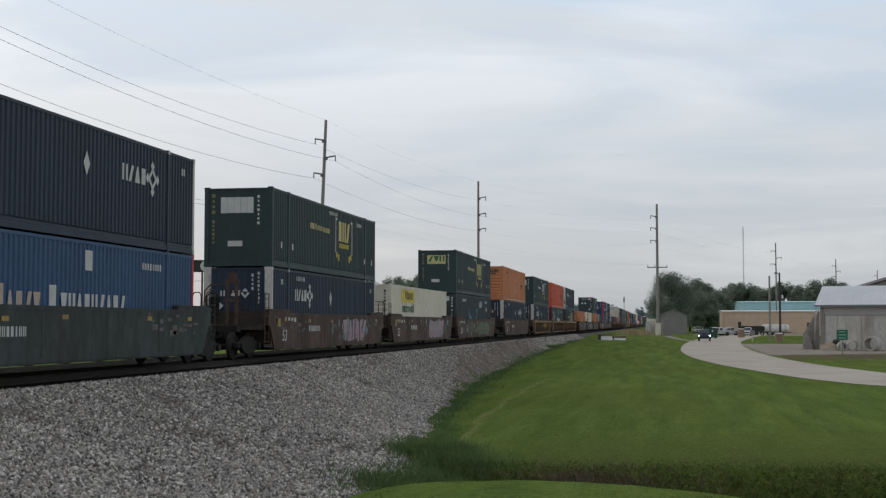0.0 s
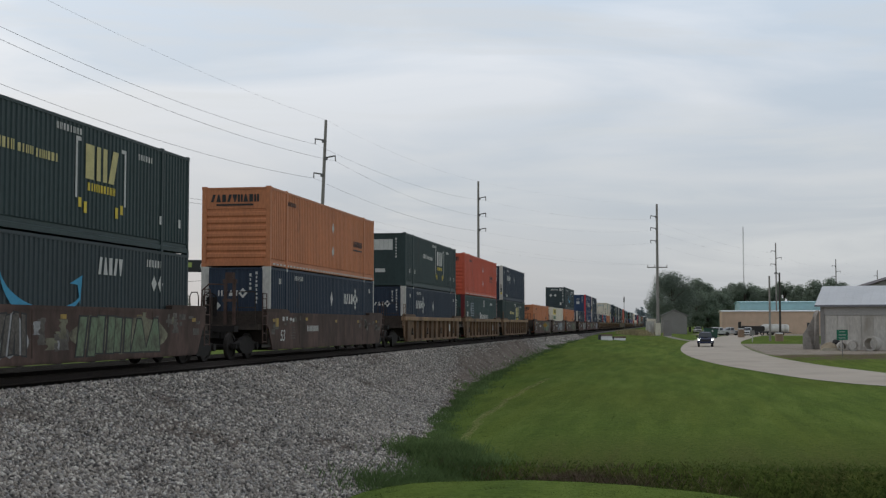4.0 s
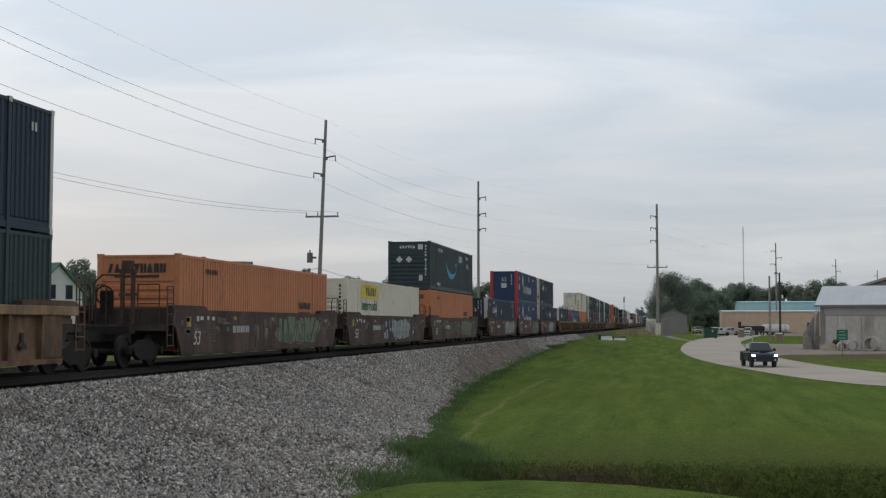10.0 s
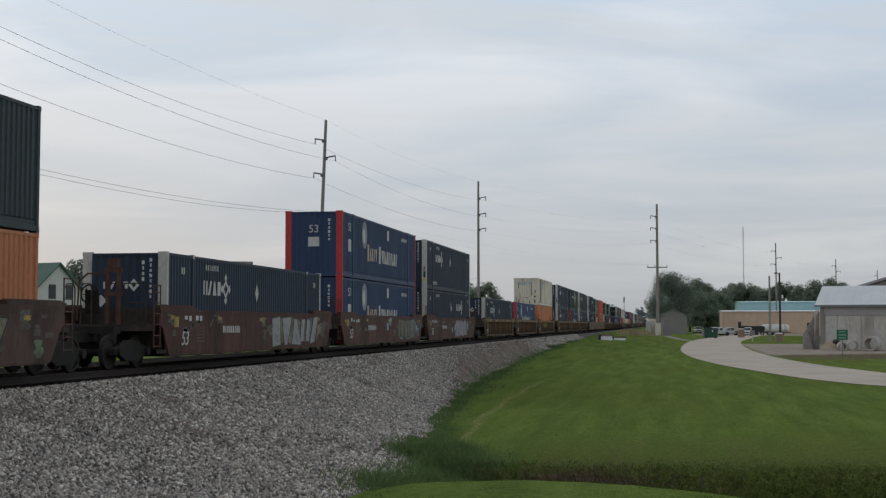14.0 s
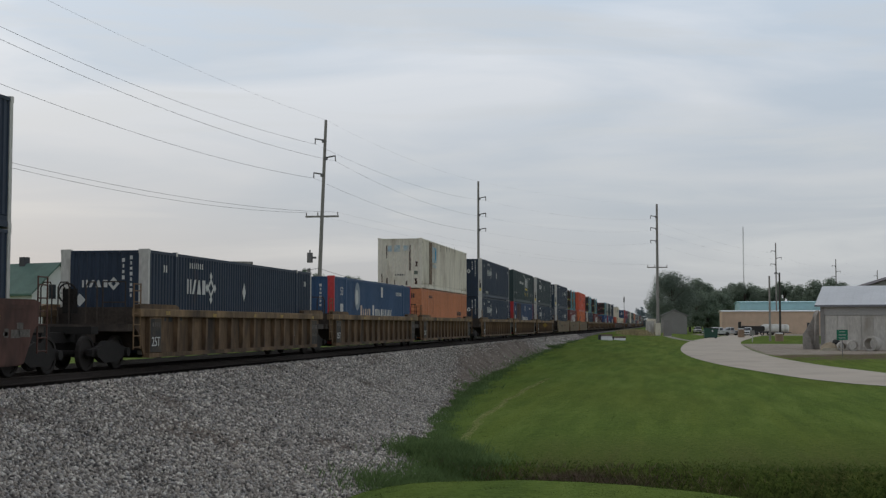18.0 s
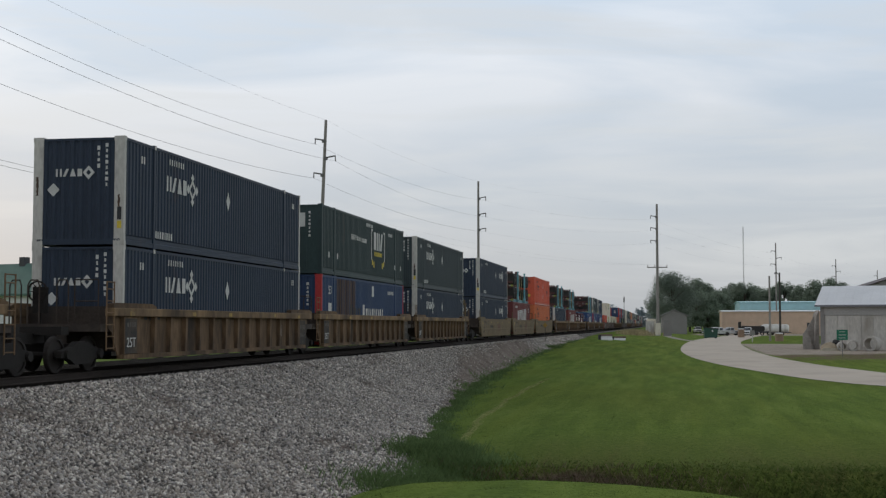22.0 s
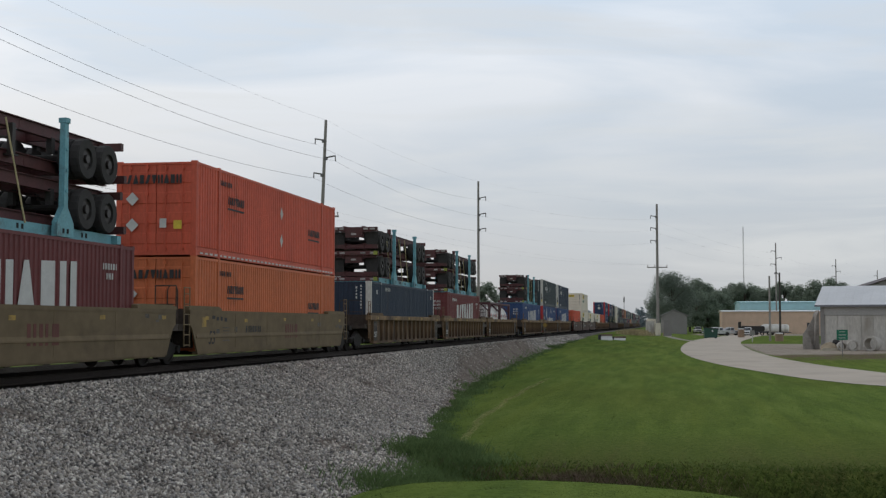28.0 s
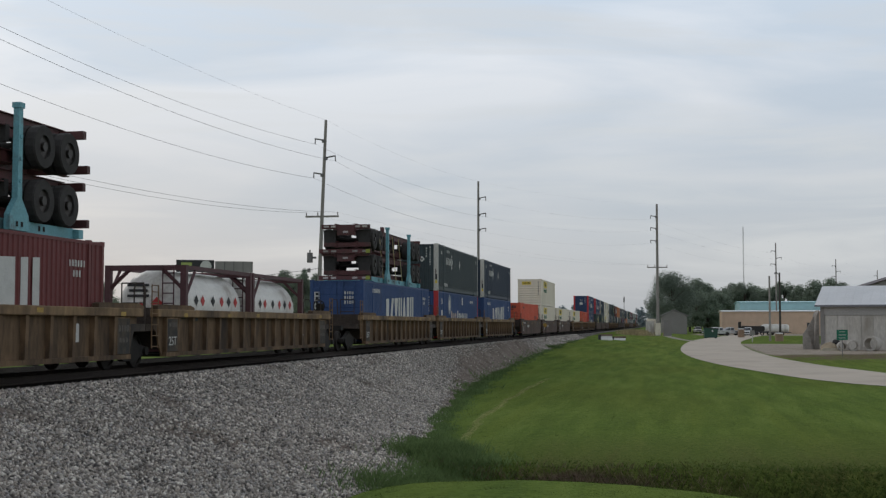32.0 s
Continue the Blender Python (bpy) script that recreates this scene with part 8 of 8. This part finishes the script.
def build_cabinets():
    for x, y, w, dd, hh, lab, m in ((-4.1, 223.0, 1.35, 1.2, 2.3, "white steel signal cabinet beside the power pole", POST_W), (-2.75, 222.2, 0.9, 0.9, 2.1, "pale steel relay cabinet beside the power pole", CREAM), (-1.2, 225.0, 1.4, 1.2, 2.7, "grey steel equipment cabinet behind the power pole", GREY_W), (-3.9, 224.8, 1.5, 1.3, 2.75, "cream equipment cabinet with flat roof", CREAM)):
        c = thing("signal_cabinet", lab, "cabinet", pose(x, y, gz(x, y) - 0.02, 0, 0, 5), group="trackside cabinets")
        bm = bmesh.new()
        box(bm, -w / 2, w / 2, -dd / 2, dd / 2, 0.12, hh)
        part("body", bm, m, c)
        bm = bmesh.new()
        box(bm, -w / 2 - 0.08, w / 2 + 0.08, -dd / 2 - 0.08, dd / 2 + 0.08, hh, hh + 0.1)
        part("roof", bm, m, c)
        bm = bmesh.new()
        box(bm, -w / 2 + 0.1, -0.02, -dd / 2 - 0.03, -dd / 2, 0.25, hh - 0.15)
        part("door", bm, m, c)
        bm = bmesh.new()
        box(bm, 0.02, w / 2 - 0.1, -dd / 2 - 0.03, -dd / 2, 0.25, hh - 0.15)
        part("door", bm, m, c)
        bm = bmesh.new()
        box(bm, -w / 2 + 0.05, w / 2 - 0.05, -dd / 2 + 0.05, dd / 2 - 0.05, 0.0, 0.12)
        part("plinth", bm, CONC, c)


build_cabinets()


def build_culvert_blocks():
    for x, y, w, hh, rz, lab in ((-8.6, 166.0, 1.45, 0.62, 8, "white-topped concrete culvert headwall in the grass"), (-7.1, 171.0, 1.5, 0.36, 0, "low white concrete slab in the grass")):
        c = thing("concrete_headwall", lab, "headwall", pose(x, y, gz(x, y) - 0.04, 0, 0, rz))
        bm = bmesh.new()
        prism(bm, [(-0.9, 0.0), (-0.85, 0.2 * hh), (0.1, hh), (0.5, hh), (0.5, 0.0)], "x", -w / 2, w / 2)
        part("block", bm, WHITE_W, c)
        bm = bmesh.new()
        box(bm, -w / 2 - 0.02, w / 2 + 0.06, -0.1, 0.52, hh - 0.02, hh + 0.16)
        part("cap", bm, mat("rusty_cap", (0.2, 0.14, 0.11), rough=0.9, var=0.3, scale=4, fine=20), c, "rusty brown cap slab")
        bm = bmesh.new()
        box(bm, -w / 2 - 0.3, -w / 2 + 0.02, -0.3, 0.4, 0.0, hh + 0.08)
        part("side_block", bm, TRIM_D, c)


build_culvert_blocks()


def build_small_markers():
    x, y = -12.7, 128.0
    m = thing("track_marker", "small trackside marker plate on a thin stake", "marker", pose(x, y, gz(x, y) - 0.02))
    bm = bmesh.new()
    rod(bm, (0, 0, 0), (0, 0, 1.7), 0.03, 6)
    part("stake", bm, DARKPOLE, m)
    bm = bmesh.new()
    prism(bm, diamond(0, 1.62, 0.5, 0.5), "y", -0.04, -0.03)
    part("plate", bm, mat("marker_amber", (0.35, 0.22, 0.05), var=0.1), m)
    x, y = 10.9, 187.0
    m = thing("roadside_sign", "small white sign plate on a short white post", "sign", pose(x, y, gz(x, y) - 0.02))
    bm = bmesh.new()
    rod(bm, (0, 0, 0), (0, 0, 1.5), 0.08, 8)
    part("post", bm, POST_W, m)
    bm = bmesh.new()
    box(bm, -0.32, 0.32, -0.12, -0.08, 1.05, 1.7)
    part("plate", bm, GREY_W, m)
    for x, y, hh, r in ((12.2, 244.0, 1.6, 0.62), (15.3, 196.0, 1.15, 0.62)):
        m = thing("waste_barrel", "brown cylindrical bin with pale lid", "bin", pose(x, y, gz(x, y) - 0.02), group="brown bins")
        bm = bmesh.new()
        rod(bm, (0, 0, 0), (0, 0, hh), r, 16, r * 0.96)
        part("drum", bm, mat("bin_brown", (0.28, 0.19, 0.13), var=0.15), m)
        bm = bmesh.new()
        rod(bm, (0, 0, hh), (0, 0, hh + 0.14), r * 1.04, 16, r * 0.7)
        part("lid", bm, WHITE_W, m)


build_small_markers()


# ---------------------------------------------------------------- vehicles
def vehicle(label, paint_m, name="pickup_truck", lights=False, van=False, size=1.0):
    """A crew-cab pickup, front towards +y, wheels on z = 0."""
    v = thing(name, label, "truck" if not van else "van", group="")
    glass = mat("car_glass", (0.045, 0.05, 0.057), rough=0.06, var=0.05, bump=0, spec=0.9)
    black = mat("black_plastic", (0.02, 0.02, 0.022), rough=0.6, var=0.1)

    def hull(prof, x0, x1, inset=0.0):
        bm = bmesh.new()
        prism(bm, prof, "x", x0, x1)
        bmesh.ops.recalc_face_normals(bm, faces=bm.faces)
        bmesh.ops.bevel(bm, geom=[e for e in bm.edges if abs(e.verts[0].co.x - e.verts[1].co.x) < 1e-6], offset=0.08, segments=3, affect="EDGES")
        return bm
    body_prof = [(-2.65, 0.55), (-2.68, 1.12), (-1.05, 1.14), (1.1, 1.16), (1.9, 1.12), (2.38, 1.04), (2.62, 0.92), (2.7, 0.78), (2.7, 0.5), (2.35, 0.42), (2.28, 0.62), (2.1, 0.86), (1.78, 0.98), (1.46, 0.86), (1.28, 0.62), (1.2, 0.42), (-1.2, 0.42), (-1.28, 0.62), (-1.46, 0.86), (-1.78, 0.98), (-2.1, 0.86), (-2.28, 0.62), (-2.35, 0.5)]
    part("body", hull(body_prof, -0.94, 0.94), paint_m, v)
    top = 1.82 if not van else 2.3
    cab_prof = [(-1.05 if not van else -2.5, 1.1), (-0.85 if not van else -2.4, top - 0.1), (-0.6, top), (0.1, top), (0.42, top - 0.05), (1.3, 1.16), (1.3, 1.08)]
    bm = hull(cab_prof, -0.8, 0.8)
    for w in bm.verts:
        w.co.x *= 1.08 - 0.24 * max(0, (w.co.z - 1.08)) / 0.7
    part("cab", bm, paint_m, v)
    bm = bmesh.new()
    q = [bm.verts.new(p) for p in ((-0.76, 1.27, 1.2), (0.76, 1.27, 1.2), (0.6, 0.52, top - 0.11), (-0.6, 0.52, top - 0.11))]
    q2 = [bm.verts.new(w.co + Vector((0, 0.03, 0.03))) for w in q]
    bm.faces.new(q2)
    bm.faces.new(q[::-1])
    for i in range(4):
        bm.faces.new((q[i], q[(i + 1) % 4], q2[(i + 1) % 4], q2[i]))
    part("windscreen", bm, glass, v)
    for s in (-1, 1):
        # flared arches, door gaps and handles
        for y in (1.78, -1.78):
            bm = bmesh.new()
            arc = [(y + 0.52 * math.cos(math.pi * k / 10), 0.42 + 0.52 * math.sin(math.pi * k / 10)) for k in range(11)]
            arc += [(y + 0.45 * math.cos(math.pi * k / 10), 0.42 + 0.45 * math.sin(math.pi * k / 10)) for k in range(10, -1, -1)]
            for k in range(10):
                p4 = [arc[k], arc[k + 1], arc[20 - k], arc[21 - k]]
                prism(bm, p4, "x", min(s * 0.93, s * 0.985), max(s * 0.93, s * 0.985))
            bmesh.ops.remove_doubles(bm, verts=bm.verts, dist=0.001)
            part("wheel_arch", bm, paint_m, v)
        for y in (-0.98, 0.0, 1.02):
            bm = bmesh.new()
            box(bm, s * 0.936 - 0.008, s * 0.936 + 0.008, y - 0.01, y + 0.01, 0.5, 1.1)
            part("door_gap", bm, black, v)
        for y in (-0.85, 0.15):
            bm = bmesh.new()
            box(bm, s * 0.95 - 0.02, s * 0.95 + 0.02, y, y + 0.2, 0.98, 1.02)
            part("door_handle", bm, black, v)
    for s in (-1, 1):
        for a, b in ((-0.85, -0.05), (0.05, 0.95)):
            bm = bmesh.new()
            e = 0.42 if b > 0.5 else 0.0
            pts = [(a, 1.17), (b, 1.17), (b - 1.2 * e - 0.05, top - 0.14), (a + 0.05, top - 0.14)]
            vv = [bm.verts.new((s * (0.872 - 0.272 * (z - 1.08)), y, z)) for y, z in pts]
            v3 = [bm.verts.new((s * (0.85 - 0.272 * (z - 1.08)), y, z)) for y, z in pts]
            bm.faces.new(vv)
            bm.faces.new(v3[::-1])
            for i in range(4):
                bm.faces.new((vv[i], vv[(i + 1) % 4], v3[(i + 1) % 4], v3[i]))
            part("side_window", bm, glass, v)
        bm = bmesh.new()
        box(bm, s * 0.99 - 0.11, s * 0.99 + 0.11, 0.93, 1.05, 1.18, 1.38)
        part("mirror", bm, black, v)
        bm = bmesh.new()
        prism(bm, [(s * 0.68, 0.84), (s * 0.9, 0.82), (s * 0.92, 0.97), (s * 0.72, 0.95)], "y", 2.5, 2.7)
        part("headlight", bm, glow("lit_headlight", (1.0, 0.97, 0.92), 6.0) if lights else POST_W, v, "bright lit headlight" if lights else "")
        bm = bmesh.new()
        box(bm, s * 0.86 - 0.06, s * 0.86 + 0.06, -2.72, -2.66, 0.8, 1.08)
        part("tail_light", bm, POST_R, v)
        for y in (1.78, -1.78):
            bm = bmesh.new()
            ring(bm, (s * 0.82, y, 0.4), (1, 0, 0), 0.4, 0.24, 0.12, 20)
            w = part("tyre", bm, TYRE, v)
            bm = bmesh.new()
            rod(bm, (s * 0.76, y, 0.4), (s * 0.9, y, 0.4), 0.25, 14)
            part("rim", bm, RIM, w)
    bm = bmesh.new()
    prism(bm, [(-0.5, 0.66), (0.5, 0.66), (0.62, 0.78), (0.52, 0.93), (-0.52, 0.93), (-0.62, 0.78)], "y", 2.6, 2.725)
    gr = part("grille", bm, black, v, "black grille")
    bm = bmesh.new()
    for z in (0.74, 0.85):
        box(bm, -0.5, 0.5, 2.725, 2.74, z - 0.014, z + 0.014)
    part("grille_bar", bm, RIM, gr)
    for k in (-0.72, 0.72):
        bm = bmesh.new()
        rod(bm, (k, 2.72, 0.57), (k, 2.815, 0.57), 0.06, 10)
        part("fog_lamp", bm, POST_W, v)
    bm = bmesh.new()
    box(bm, -0.9, 0.9, 2.6, 2.8, 0.46, 0.68)
    bmesh.ops.bevel(bm, geom=bm.edges[:], offset=0.04, segments=2, affect="EDGES")
    part("bumper", bm, paint_m, v)
    bm = bmesh.new()
    box(bm, -0.3, 0.3, 1.4, 2.0, 1.08, 1.19)
    bmesh.ops.bevel(bm, geom=bm.edges[:], offset=0.04, segments=2, affect="EDGES")
    part("hood_scoop", bm, black if lights else paint_m, v)
    if not van:
        bm = bmesh.new()
        box(bm, -0.78, 0.78, -2.5, -1.08, 1.121, 1.135)
        part("bed", bm, black, v, "dark truck bed")
    if size != 1.0:
        for ob in v.children_recursive:
            ob.data.transform(Matrix.Scale(size, 4))
    return v


BLUE_CAR = mat("deep_blue_car_paint", (0.014, 0.02, 0.06), rough=0.25, var=0.05, bump=0, spec=0.5)
WHITE_CAR = mat("white_car_paint", (0.66, 0.66, 0.66), rough=0.3, var=0.05, bump=0)
moving_truck = vehicle("dark blue crew-cab pickup driving with headlights on", BLUE_CAR, lights=True, size=0.935)
for x, y, a, van in ((12.0, 291.0, 108, False), (9.6, 287.0, 95, False), (15.2, 276.0, 170, False), (20.0, 300, 100, True), (6.2, 352.0, 185, False), (9.0, 300.0, 120, False)):
    o = vehicle("white parked pickup truck on the lot" if not van else "white parked van on the lot", WHITE_CAR, van=van, name="parked_van" if van else "parked_truck")
    o.matrix_basis = pose(x, y, gz(x, y) + 0.0, 0, 0, a)


def build_tank_trailer():
    x, y = 22.0, 292.0
    t = thing("tank_trailer", "white horizontal tank trailer parked on the lot", "trailer", pose(x, y, gz(x, y)))
    bm = bmesh.new()
    rod(bm, (-2.6, 0, 1.55), (2.6, 0, 1.55), 0.95, 20)
    rod(bm, (2.6, 0, 1.55), (2.9, 0, 1.55), 0.95, 20, 0.6)
    rod(bm, (-2.9, 0, 1.55), (-2.6, 0, 1.55), 0.6, 20, 0.95)
    part("tank", bm, TANK_W, t)
    bm = bmesh.new()
    box(bm, -3.4, 3.4, -0.5, 0.5, 0.55, 0.72)
    part("frame", bm, TRIM_D, t)
    for k in (-1.4, 1.4):
        bm = bmesh.new()
        ring(bm, (k, -0.8, 0.42), (0, 1, 0), 0.42, 0.2, 0.14, 16)
        ring(bm, (k, 0.8, 0.42), (0, 1, 0), 0.42, 0.2, 0.14, 16)
        part("wheel_pair", bm, TYRE, t)
    x, y = 16.8, 288.0
    f = thing("flatbed_trailer", "dark flatbed trailer with equipment parked on the lot", "trailer", pose(x, y, gz(x, y)))
    bm = bmesh.new()
    box(bm, -3.6, 3.6, -1.1, 1.1, 0.7, 0.95)
    part("deck", bm, TRIM_D, f)
    bm = bmesh.new()
    box(bm, -2.4, 2.6, -1.0, 1.0, 0.95, 2.1)
    bmesh.ops.bevel(bm, geom=bm.edges[:], offset=0.15, segments=2, affect="EDGES")
    box(bm, -3.0, -2.4, -0.6, 0.6, 0.95, 3.0)
    part("machine", bm, TYRE, f, "dark machine under a cover")
    for k in (-2, -1, 2):
        bm = bmesh.new()
        ring(bm, (k, -0.95, 0.42), (0, 1, 0), 0.42, 0.2, 0.14, 16)
        part("wheel", bm, TYRE, f)


build_tank_trailer()

DRIVE = [(0.0, 4.3, 190.0), (1.5, 4.05, 178.5), (3.0, 3.7, 163.0), (4.5, 3.5, 145.5), (6.0, 3.5, 127.5), (7.5, 3.95, 115.5), (9.0, 4.85, 102.0), (10.0, 5.8, 92.8), (11.0, 7.0, 83.3), (12.3, 8.85, 72.4), (13.0, 10.65, 68.6), (14.0, 15.2, 64.6), (15.5, 25.0, 60.2), (18.0, 44.0, 51.5), (22.0, 76.0, 40.5), (27.0, 116.0, 28.0), (32.0, 158.0, 15.5)]


# the nose lags the bend a little
STEER = {11.0: -1.0, 12.3: -2.0, 13.0: -13.0, 14.0: -8.0}


def drive_truck():
    rows = []
    for i, (t, x, y) in enumerate(DRIVE):
        a, b = DRIVE[max(0, i - 1)], DRIVE[min(len(DRIVE) - 1, i + 1)]
        head = math.degrees(math.atan2(b[2] - a[2], b[1] - a[1])) - 90 + STEER.get(t, 0.0)
        rows.append((t, pose(x, y, gz(x, y) + 0.055, 0, 0, head)))
    walk(moving_truck, rows)


# ---------------------------------------------------------------- what moves
def motions():
    for ob, s, z in MOVERS:
        if s < BEND_S:
            times = [0.0, SECONDS]
        else:
            times = [2.0 * i for i in range(17)]
        walk(ob, [(t, path_pose(s - SPEED * t, z)) for t in times])
    drive_truck()


motions()
